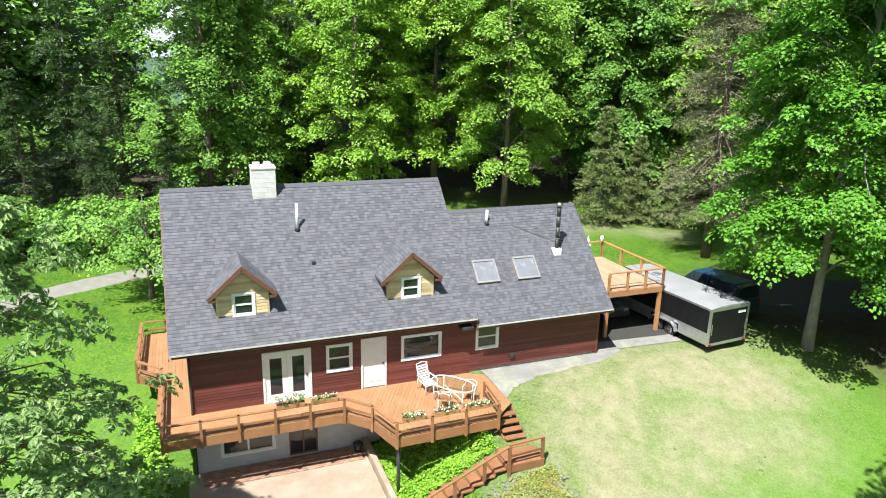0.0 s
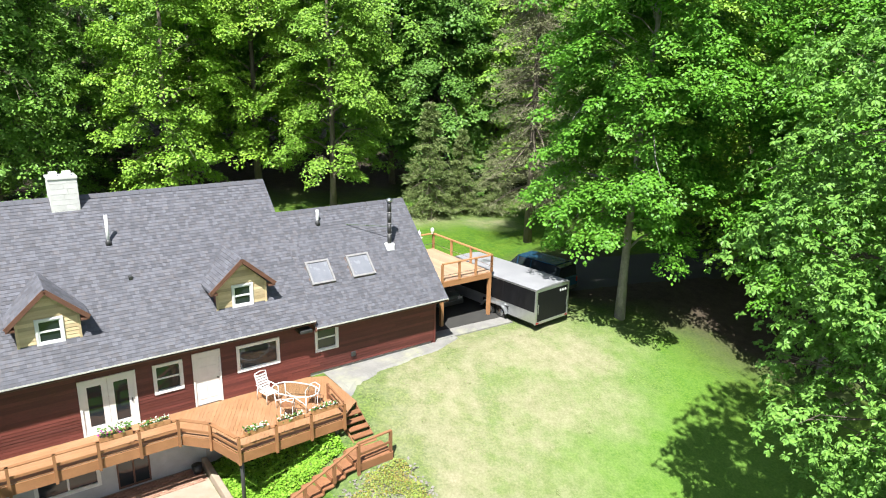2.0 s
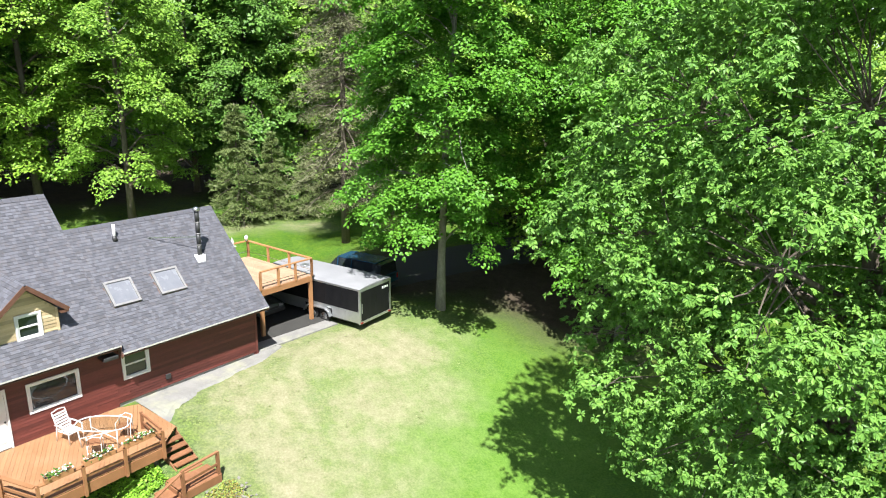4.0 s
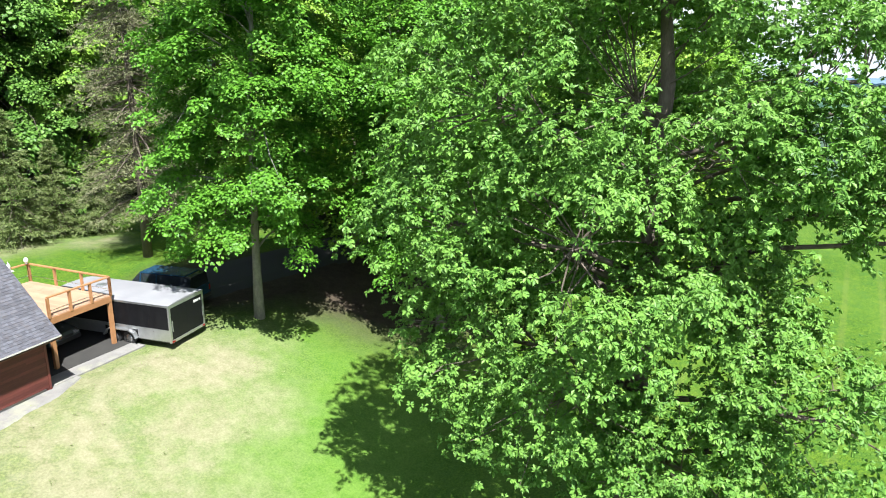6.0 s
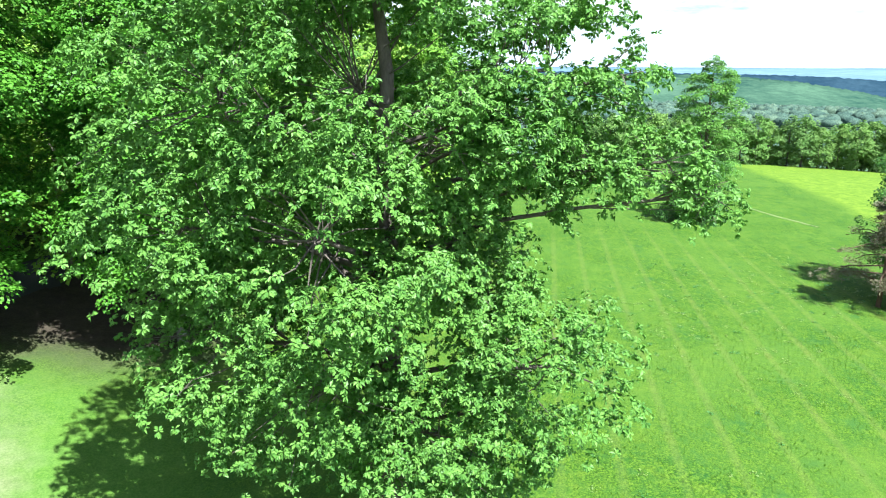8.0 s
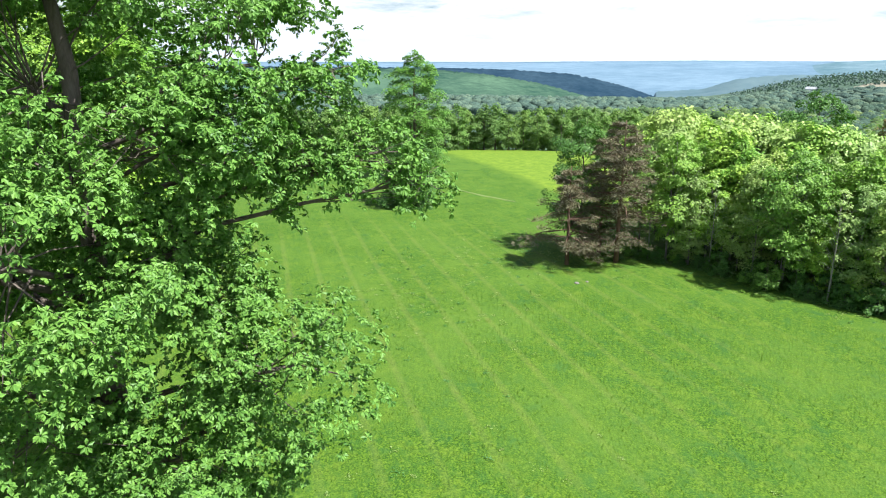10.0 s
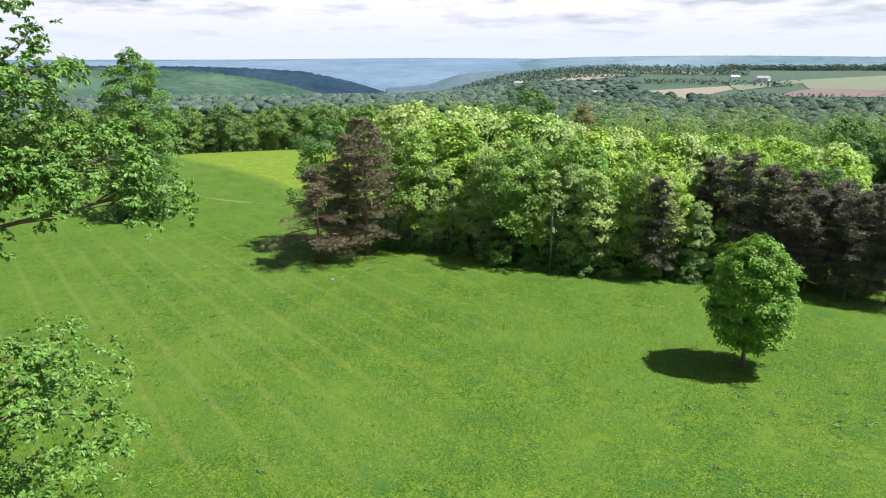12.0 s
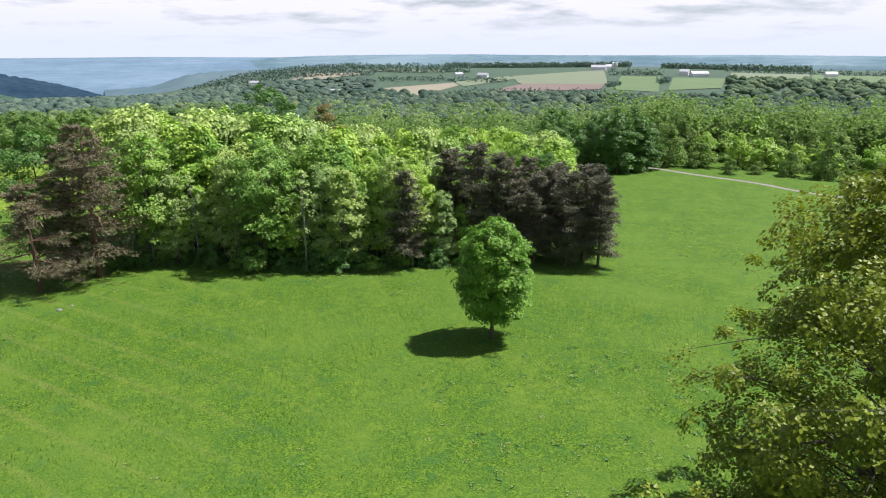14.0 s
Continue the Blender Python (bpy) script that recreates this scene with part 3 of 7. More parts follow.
def window_unit(x0, x1, z0, z1, y, sash="hung", parent=house, trim=0.075, name="window"):
    """A white-framed window: casing, frame, sashes and panes, and a dark room behind."""
    w = thing(name, "", "")
    w.parent = parent
    w["label"] = "white-framed window"
    bm = bmesh.new()
    for a, b, c, d in ((x0 - trim, x1 + trim, z1, z1 + trim), (x0 - trim, x1 + trim, z0 - trim, z0), (x0 - trim, x0, z0, z1), (x1, x1 + trim, z0, z1)):
        box(bm, a, b, y - 0.045, y + 0.02, c, d)
    part("casing", bm, WHITE, w)
    bm = bmesh.new()
    f = 0.05
    for a, b, c, d in ((x0, x1, z1 - f, z1), (x0, x1, z0, z0 + f), (x0, x0 + f, z0 + f, z1 - f), (x1 - f, x1, z0 + f, z1 - f)):
        box(bm, a, b, y - 0.02, y + 0.08, c, d)
    zm, xm = (z0 + z1) / 2, (x0 + x1) / 2
    if sash == "hung":
        box(bm, x0 + f, x1 - f, y - 0.005, y + 0.06, zm - 0.03, zm + 0.03)
        panes = [(x0 + f, x1 - f, zm + 0.03, z1 - f), (x0 + f, x1 - f, z0 + f, zm - 0.03)]
    elif sash == "slide":
        box(bm, xm - 0.035, xm + 0.035, y - 0.005, y + 0.06, z0 + f, z1 - f)
        panes = [(x0 + f, xm - 0.035, z0 + f, z1 - f), (xm + 0.035, x1 - f, z0 + f, z1 - f)]
    else:
        panes = [(x0 + f, x1 - f, z0 + f, z1 - f)]
    part("window_frame", bm, WHITE, w)
    for i, (a, b, c, d) in enumerate(panes):
        part("pane", boxed(a, b, y + 0.02 + 0.02 * i, y + 0.028 + 0.02 * i, c, d), GLASS, w)
    return w


window_unit(*openings[1][1:], 0.0)
window_unit(*openings[3][1:], 0.0, "fixed")
window_unit(*openings[4][1:], 0.0)
window_unit(*base_holes[0], 0.03, "slide")
window_unit(*base_holes[2], 0.03, "fixed", trim=0.03)

# glazed double door
fd = thing("french_door", "white double door with tall glass panes", "")
fd.parent = house
x0, x1, z0, z1 = openings[0][1:]
bm = bmesh.new()
for a, b, c, d in ((x0 - 0.08, x1 + 0.08, z1, z1 + 0.08), (x0 - 0.08, x0, 0, z1), (x1, x1 + 0.08, 0, z1), (x0, x1, 0.0, z0 + 0.02)):
    box(bm, a, b, -0.045, 0.02, c, d)
part("casing", bm, WHITE, fd)
xm = (x0 + x1) / 2
for a, b in ((x0, xm - 0.005), (xm + 0.005, x1)):
    bm = bmesh.new()
    for c, d, e, f in ((a, a + 0.19, z0, z1), (b - 0.19, b, z0, z1), (a + 0.19, b - 0.19, z1 - 0.2, z1), (a + 0.19, b - 0.19, z0, z0 + 0.28)):
        box(bm, c, d, -0.01, 0.045, e, f)
    leaf = part("door_leaf", bm, WHITE, fd)
    part("pane", boxed(a + 0.19, b - 0.19, 0.012, 0.022, z0 + 0.28, z1 - 0.2), GLASS, leaf)
part("handle", boxed(x1 - 0.12, x1 - 0.08, -0.06, -0.01, 0.92, 1.06, bevel=0.01), DARKMETAL, fd, "dark door handle")

# the panelled entry door
ed = thing("door", "plain white panelled entry door", "")
ed.parent = house
x0, x1, z0, z1 = openings[2][1:]
bm = bmesh.new()
for a, b, c, d in ((x0 - 0.06, x1 + 0.06, z1, z1 + 0.07), (x0 - 0.06, x0, 0, z1), (x1, x1 + 0.06, 0, z1)):
    box(bm, a, b, -0.04, 0.02, c, d)
part("casing", bm, WHITE, ed)
bm = boxed(x0 + 0.003, x1 - 0.003, 0.0, 0.045, z0 + 0.02, z1 - 0.004)
for i in range(2):
    for c, d in ((0.25, 0.85), (1.0, 1.55), (1.68, 1.92)):
        a = x0 + 0.12 + i * 0.37
        box(bm, a, a + 0.31, -0.012, 0.0, c, d, bevel=0.008)
slab = part("door_leaf", bm, WHITE, ed)
part("handle", tube(bmesh.new(), [(x1 - 0.08, -0.005, 1.0), (x1 - 0.08, -0.06, 1.0)], [0.03, 0.03]), DARKMETAL, ed, "dark round knob")
# dark basement door
bd = thing("basement_door", "dark sliding glass basement door in the shade", "")
bd.parent = house
a, b, c, d = base_holes[1]
bm = bmesh.new()
for e in ((a, a + 0.06, c, d), (b - 0.06, b, c, d), (a + 0.06, b - 0.06, d - 0.06, d), (a + 0.06, b - 0.06, c, c + 0.08), ((a + b) / 2 - 0.03, (a + b) / 2 + 0.03, c + 0.08, d - 0.06)):
    box(bm, e[0], e[1], 0.05, 0.12, e[2], e[3])
part("door_frame", bm, FASCIA, bd)
for e, f in ((a + 0.06, (a + b) / 2 - 0.03), ((a + b) / 2 + 0.03, b - 0.06)):
    part("pane", boxed(e, f, 0.075, 0.085, c + 0.08, d - 0.06), GLASS, bd)


# roofs: a boarded slab on each slope, with courses of single shingles
def slope_slab(x0, x1, ya, za, yb, zb, thick=0.16):
    bm = bmesh.new()
    n = Vector((0, -(zb - za), yb - ya)).normalized() * thick
    if n.z < 0:
        n = -n
    q = [Vector(v) for v in ((x0, ya, za), (x1, ya, za), (x1, yb, zb), (x0, yb, zb))]
    t, l = [bm.verts.new(v) for v in q], [bm.verts.new(v - n) for v in q]
    bm.faces.new(t)
    bm.faces.new(l[::-1])
    for i in range(4):
        bm.faces.new((t[i], l[i], l[(i + 1) % 4], t[(i + 1) % 4]))
    return bm


def shingles(x0, x1, ya, za, yb, zb, seed, keep_out=(), course=0.14, tab=0.17, outline=None):
    """Every tab a thin wedge of its own, in broken joints, on a slope that rises from a to b."""
    rnd = np.random.RandomState(seed)
    run = math.hypot(yb - ya, zb - za)
    d = np.array([0, (yb - ya) / run, (zb - za) / run])
    n = np.array([0, -d[2], d[1]]) * (1 if yb > ya else -1)
    if n[2] < 0:
        n = -n
    verts, faces, k = [], [], 0
    s, row = -0.03, 0
    while s < run - 0.02:
        top = min(s + course + 0.03, run)
        x = x0 - rnd.uniform(0, tab)
        while x < x1:
            w = tab * rnd.uniform(0.6, 1.25)
            a, b = max(x + 0.001, x0), min(x + w, x1)
            x += w
            if outline:
                lo, hi = outline(s + 0.07)
                a, b = max(a, lo), min(b, hi)
            if b - a < 0.02:
                continue
            mid = (a + b) / 2
            if any(o[0] < mid < o[1] and o[2] < s + course / 2 < o[3] for o in keep_out):
                continue
            lift = 0.017 + rnd.uniform(0, 0.004)
            drop = s + rnd.uniform(-0.003, 0.003)
            for px, ps, ph in ((a, drop, 0.001), (b, drop, 0.001), (b, top, 0.001), (a, top, 0.001), (a, drop, lift), (b, drop, lift), (b, top, 0.004), (a, top, 0.004)):
                verts.append((px, ya + d[1] * ps + n[1] * ph, za + d[2] * ps + n[2] * ph))
            faces += [(k + 4, k + 5, k + 6, k + 7), (k, k + 1, k + 5, k + 4), (k + 1, k + 2, k + 6, k + 5), (k + 3, k, k + 4, k + 7)]
            k += 8
        s += course
        row += 1
    return quads_mesh("shingles", verts, faces, SHINGLE)


roof = part("roof", slope_slab(-0.52, MID + 0.05, -OH, E1, RY1, R1), UNDER, house, "steep charcoal shingle roof")
roof_b = part("roof", slope_slab(-0.52, MID + 0.05, RY1 * 2 + OH, E1, RY1, R1), SHINGLE, house)
roof_w = part("roof", slope_slab(MID + 0.05, LEN + 0.24, -OH, E2, RY2, R2), UNDER, house, "lower charcoal shingle wing roof")
roof_wb = part("roof", slope_slab(MID + 0.05, LEN + 0.24, RY2 * 2 + OH, E2, RY2, R2), SHINGLE, house)


def up_slope(z, e, sl):
    return (z - e) / sl * math.hypot(1, sl)


DORMERS = [(1.13, 2.97), (7.53, 9.46)]
DY, DEAVE, DTIP = 0.28, 4.42, 5.50
dorm_out = [(a + 0.05, b - 0.05, up_slope(3.6, E1, SL1), up_slope(4.75, E1, SL1)) for a, b in DORMERS]
tagged(part("shingles", shingles(-0.56, MID + 0.08, -OH, E1, RY1, R1, 1, dorm_out), SHINGLE, roof, "charcoal asphalt shingles"), kind="stuff")
lights = [(11.60, 12.68), (13.52, 14.63)]
sk = [(a, b, up_slope(3.66, E2, SL2), up_slope(4.44, E2, SL2)) for a, b in lights]
tagged(part("shingles", shingles(MID + 0.09, LEN + 0.28, -OH, E2, RY2, R2, 2, sk), SHINGLE, roof_w, "charcoal asphalt shingles"), kind="stuff")
for par, x0, x1, ry, rz in ((roof, -0.56, MID + 0.08, RY1, R1), (roof_w, MID + 0.09, LEN + 0.28, RY2, R2)):
    x = x0
    while x < x1 - 0.01:
        w = min(0.3, x1 - x)
        bm = bmesh.new()
        p = [(x, ry - 0.15, rz - 0.115), (x, ry, rz + 0.035), (x, ry + 0.15, rz - 0.115)]
        vs = [[bm.verts.new((q[0] + e, q[1], q[2] + h + (0.012 if e == 0 and h == 0 else 0))) for q in p] for e in (0, w - 0.004) for h in (0, -0.02)]
        for i in (0, 1):
            for r0, r1 in ((0, 2), (3, 1), (1, 0), (2, 3)):
                bm.faces.new((vs[r0][i], vs[r0][i + 1], vs[r1][i + 1], vs[r1][i]))
        part("ridge_cap", bm, SHINGLE, par)
        x += w
for par, x0, x1, e, ry, rz, sl in ((roof, -0.56, MID + 0.05, E1, RY1, R1, SL1), (roof_w, MID + 0.09, LEN + 0.28, E2, RY2, R2, SL2)):
    part("drip_edge", boxed(x0, x1, -OH - 0.045, -OH - 0.01, e - 0.06, e - 0.005), DRIP, par, "pale metal drip edge")
    part("soffit", boxed(x0 + 0.06, x1 - 0.02, -OH, -0.05, e - 0.16, e - 0.125), FASCIA, par)
    for x in (x0 - 0.02, x1 - 0.02):
        bm = bmesh.new()
        beam(bm, (x, -OH, e - 0.17), (x, ry, rz - 0.17), 0.03, 0.18)
        beam(bm, (x, ry * 2 + OH, e - 0.17), (x, ry, rz - 0.17), 0.03, 0.18)
        part("rake_board", bm, FASCIA, par)


# dormers
def dormer(x0, x1):
    d = thing("dormer", "gabled dormer with yellow cedar siding", "")
    d.parent = house
    xm, half = (x0 + x1) / 2, (x1 - x0) / 2
    zb, wy = 3.50, DY
    zi = DEAVE - 0.02
    zt = DTIP - 0.2
    wx0, wx1, wz0, wz1 = xm - 0.32, xm + 0.37, zb + 0.08, zb + 0.86
    bm = wall_with_openings(x0, x1, zb - 0.1, zi, [(wx0, wx1, wz0, wz1)], wy + 0.02, wy + 0.12)
    tri = [bm.verts.new(v) for v in ((x0, wy + 0.02, zi), (x1, wy + 0.02, zi), (xm, wy + 0.02, zt), (x0, wy + 0.12, zi), (x1, wy + 0.12, zi), (xm, wy + 0.12, zt))]
    for f in ((0, 1, 2), (5, 4, 3), (0, 3, 4, 1), (1, 4, 5, 2), (2, 5, 3, 0)):
        bm.faces.new([tri[i] for i in f])
    w = part("dormer_wall", bm, CEDAR, d)

    def top(z):
        s = half * max(0.0, min(1.0, (zt - z) / (zt - zi))) if z > zi else half
        return xm - s, xm + s
    planks_on(w, x0, x1, zb - 0.02, zt, [(wx0 - 0.075, wx1 + 0.075, wz0 - 0.075, wz1 + 0.075)], wy + 0.02, 0.125, CEDAR, proud=0.018, seed=int(x0 * 10), top=top)
    for x in (x0 - 0.02, x1 - 0.06):
        part("corner_board", boxed(x, x + 0.08, wy - 0.012, wy + 0.02, zb - 0.02, zi), CEDAR, d)
    # cheeks
    for x in (x0, x1 - 0.08):
        bm = bmesh.new()
        yb = (zi - E1) / SL1 - OH
        prof = [(wy + 0.12, zb - 0.1), (wy + 0.12, zi), (yb, zi)]
        a, b = [bm.verts.new((x, y, z)) for y, z in prof], [bm.verts.new((x + 0.08, y, z)) for y, z in prof]
        bm.faces.new(a)
        bm.faces.new(b[::-1])
        for i in range(3):
            bm.faces.new((a[i], a[(i + 1) % 3], b[(i + 1) % 3], b[i]))
        part("cheek", bm, SIDING, d)
    win = window_unit(wx0, wx1, wz0, wz1, wy + 0.02, "hung", d, 0.07)
    # two small slopes that run back into the roof
    ov, fr = 0.28, wy - 0.26
    sl = (DTIP - DEAVE) / (half + ov * 0.9)
    for sgn in (-1, 1):
        ex, ez = xm + sgn * (half + ov), DTIP - sl * (half + ov)
        back = lambda z: (z - E1) / SL1 - OH + 0.1
        v = [(ex, fr, ez), (xm, fr, DTIP), (xm, back(DTIP), DTIP), (ex, back(ez), ez)]
        bm = bmesh.new()
        t, l = [bm.verts.new(p) for p in v], [bm.verts.new((p[0], p[1], p[2] - 0.09)) for p in v]
        bm.faces.new(t)
        bm.faces.new(l[::-1])
        for i in range(4):
            bm.faces.new((t[i], l[i], l[(i + 1) % 4], t[(i + 1) % 4]))
        rf = part("dormer_roof", bm, SHINGLE, d)
        rnd = random.Random(int(x0 * 7) + sgn)
        vv, ff = [], []
        run = math.hypot(half + ov, DTIP - ez)
        s = 0.0
        while s < run - 0.02:
            f0, f1 = s / run, min((s + 0.17) / run, 1)
            y, yend = fr - 0.02, back(ez + (DTIP - ez) * (f0 + f1) / 2)
            while y < yend:
                w2 = 0.31 * rnd.uniform(0.6, 1.2)
                ye = min(y + w2, yend)
                k = len(vv)
                lift = 0.016 + rnd.uniform(0, 0.01)
                for yy, f, h in ((y, f0, 0.002), (ye - 0.004, f0, 0.002), (ye - 0.004, f1, 0.002), (y, f1, 0.002), (y, f0, lift), (ye - 0.004, f0, lift), (ye - 0.004, f1, 0.005), (y, f1, 0.005)):
                    vv.append((ex + (xm - ex) * f, yy, ez + (DTIP - ez) * f + h))
                ff += [(k + 4, k + 5, k + 6, k + 7), (k, k + 1, k + 5, k + 4), (k + 1, k + 2, k + 6, k + 5), (k + 3, k, k + 4, k + 7)]
                y = ye
            s += 0.145
        tagged(part("shingles", quads_mesh("shingles", vv, ff, SHINGLE), SHINGLE, rf), kind="stuff")
        bm = bmesh.new()
        beam(bm, (ex, fr - 0.02, ez - 0.07), (xm, fr - 0.02, DTIP - 0.07), 0.035, 0.15, up=(0, 0, 1))
        part("rake_board", bm, FASCIA, d, "brown painted rake board")
        part("return", boxed(min(ex, ex - sgn * 0.26), max(ex, ex - sgn * 0.26), fr - 0.02, wy, ez - 0.16, ez - 0.08), FASCIA, d)


for a, b in DORMERS:
    dormer(a, b)

# chimney of painted block, flue tiles on top
ch = thing("chimney", "white painted block chimney with flue tiles", "")
ch.parent = house
part("core", boxed(2.96, 3.84, 3.96, 4.75, 6.9, 8.36), CHIMNEY, ch)
z, row = 7.0, 0
while z < 8.33:
    for x0, x1, y0, y1 in ((2.94, 3.86, 3.93, 3.96), (2.93, 2.96, 3.93, 4.78), (3.84, 3.87, 3.93, 4.78)):
        along = x1 - x0 > y1 - y0
        n = 2
        for i in range(n):
            sh = 0.0 if row % 2 else 0.12
            if along:
                w = (x1 - x0) / n
                a = x0 + i * w + (sh if i else 0)
                part("block", boxed(a + 0.004, x0 + (i + 1) * w + (sh if i == 0 else 0) - 0.004, y0, y1, z, z + 0.19), CHIMNEY, ch)
            else:
                w = (y1 - y0) / n
                part("block", boxed(x0, x1, y0 + i * w + 0.004, y0 + (i + 1) * w - 0.004, z, z + 0.19), CHIMNEY, ch)
    z += 0.198
    row += 1
part("cap", boxed(2.9, 3.9, 3.9, 4.8, 8.34, 8.43, bevel=0.015), CHIMNEY, ch)
for x in (3.16, 3.6):
    part("flue", boxed(x - 0.14, x + 0.14, 4.2, 4.5, 8.43, 8.58, bevel=0.02), CHIMNEY, ch)

# vents, stove pipe, skylights
for x, y, h, r, e, sl in ((4.5, 2.82, 1.05, 0.06, E1, SL1), (12.89, 2.76, 0.6, 0.06, E2, SL2)):
    zb = e + (y + OH) * sl
    v = thing("vent_pipe", "white plastic vent pipe", "")
    v.parent = house
    part("pipe", tube(bmesh.new(), [(x, y, zb - 0.1), (x, y, zb + h)], [r, r], 10), WHITE, v)
    part("collar", tube(bmesh.new(), [(x, y, zb - 0.08), (x, y, zb + 0.14)], [0.14, 0.07], 10), DARKMETAL, v)
zb = E1 + (1.66 + OH) * SL1
part("small_vent", boxed(4.84, 4.98, 1.58, 1.74, zb - 0.05, zb + 0.11, bevel=0.02), DARKMETAL, house)
st = thing("stove_pipe", "tall steel stove pipe with white base", "")
st.parent = house
sx, sy = 15.87, 1.56
zb = E2 + (sy + OH) * SL2
part("flashing", boxed(sx - 0.2, sx + 0.2, sy - 0.16, sy + 0.2, zb - 0.25, zb + 0.16, bevel=0.03), WHITE, st)
for i in range(4):
    part("pipe_section", tube(bmesh.new(), [(sx, sy, zb + 0.1 + i * 0.5), (sx, sy, zb + 0.585 + i * 0.5)], [0.095, 0.095], 14), DARKMETAL, st)
    part("band", tube(bmesh.new(), [(sx, sy, zb + 0.575 + i * 0.5), (sx, sy, zb + 0.62 + i * 0.5)], [0.105, 0.105], 14), SKYFRAME, st)
part("rain_cap", tube(bmesh.new(), [(sx, sy, zb + 2.1), (sx, sy, zb + 2.2), (sx, sy, zb + 2.26)], [0.15, 0.15, 0.05], 14), STEEL, st)
part("brace", beam(bmesh.new(), (sx, sy, zb + 0.95), (sx - 1.7, sy + 1.0, E2 + (sy + 1.0 + OH) * SL2 + 0.04), 0.025, 0.025), STEEL, st)
for a, b in lights:
    s = thing("skylight", "fixed roof window with grey metal frame", "")
    s.parent = house
    ya, yb = 0.70, 1.47
    pt = lambda x, y, h: (x, y - h * SL2 / math.hypot(1, SL2), E2 + (y + OH) * SL2 + h / math.hypot(1, SL2))
    bm = bmesh.new()
    for c, d, e, f in ((a, b, ya, ya + 0.06), (a, b, yb - 0.06, yb), (a, a + 0.085, ya + 0.06, yb - 0.06), (b - 0.085, b, ya + 0.06, yb - 0.06)):
        vs = [bm.verts.new(pt(x, y, h)) for h in (-0.05, 0.1) for x, y in ((c, e), (d, e), (d, f), (c, f))]
        for q in ((3, 2, 1, 0), (4, 5, 6, 7), (0, 1, 5, 4), (1, 2, 6, 5), (2, 3, 7, 6), (3, 0, 4, 7)):
            bm.faces.new([vs[i] for i in q])
    part("skylight_frame", bm, SKYFRAME, s)
    bm = bmesh.new()
    vs = [bm.verts.new(pt(x, y, h)) for h in (0.04, 0.06) for x, y in ((a + 0.085, ya + 0.06), (b - 0.085, ya + 0.06), (b - 0.085, yb - 0.06), (a + 0.085, yb - 0.06))]
    for q in ((3, 2, 1, 0), (4, 5, 6, 7), (0, 1, 5, 4), (1, 2, 6, 5), (2, 3, 7, 6), (3, 0, 4, 7)):
        bm.faces.new([vs[i] for i in q])
    part("pane", bm, SKYGLASS, s)
part("meter_box", boxed(12.95, 13.15, -0.1, -0.02, 0.42, 0.62, bevel=0.01), DARKMETAL, house, "dark hose or meter box")
part("security_light", boxed(10.45, 11.0, -0.55, -0.02, 2.16, 2.32, bevel=0.03), DARKMETAL, house)
# ---------------------------------------------------------------- decks
def clip(poly, a, b, c):
    """What of a plan outline lies where a*x + b*y <= c."""
    out = []
    for i, p in enumerate(poly):
        n = poly[(i + 1) % len(poly)]
        dp, dn = a * p[0] + b * p[1] - c, a * n[0] + b * n[1] - c
        if dp <= 0:
            out.append(p)
        if dp * dn < 0:
            f = dp / (dp - dn)
            out.append((p[0] + (n[0] - p[0]) * f, p[1] + (n[1] - p[1]) * f))
    return out


def boards(parent, outline, way, z, material, width=0.14, thick=0.035):
    """Floor boards laid along a direction over a convex outline, each one a piece."""
    dx, dy = math.cos(radians(way)), math.sin(radians(way))
    nx, ny = -dy, dx
    vals = [nx * x + ny * y for x, y in outline]
    v = min(vals)
    while v < max(vals):
        poly = clip(clip(outline, nx, ny, v + width - 0.005), -nx, -ny, -v)
        if len(poly) > 2 and max(nx * x + ny * y for x, y in poly) - v > 0.02:
            part("board", prism(bmesh.new(), poly, z - thick, z), material, parent)
        v += width


deck = thing("deck", "orange-stained wooden wraparound deck with low railing", "deck", HOUSE)
boards(deck, [(-0.98, -1.62), (5.35, -1.62), (5.35, -0.035), (-0.98, -0.035)], 0, 0.0, DECKING)
OCT = [(5.355, -1.62), (6.2, -2.5), (6.65, -3.88), (10.6, -3.80), (11.6, -2.95), (11.6, -0.4), (10.9, -0.035), (5.355, -0.035)]
boards(deck, OCT, 62, 0.0, DECKING)
boards(deck, [(-0.98, -0.03), (-0.03, -0.03), (-0.03, 8.4), (-0.98, 8.4)], 90, 0.0, DECKING)
boards(deck, [(-1.95, 4.1), (-0.985, 3.2), (-0.985, 8.4), (-1.95, 8.4)], 90, 0.0, DECKING)


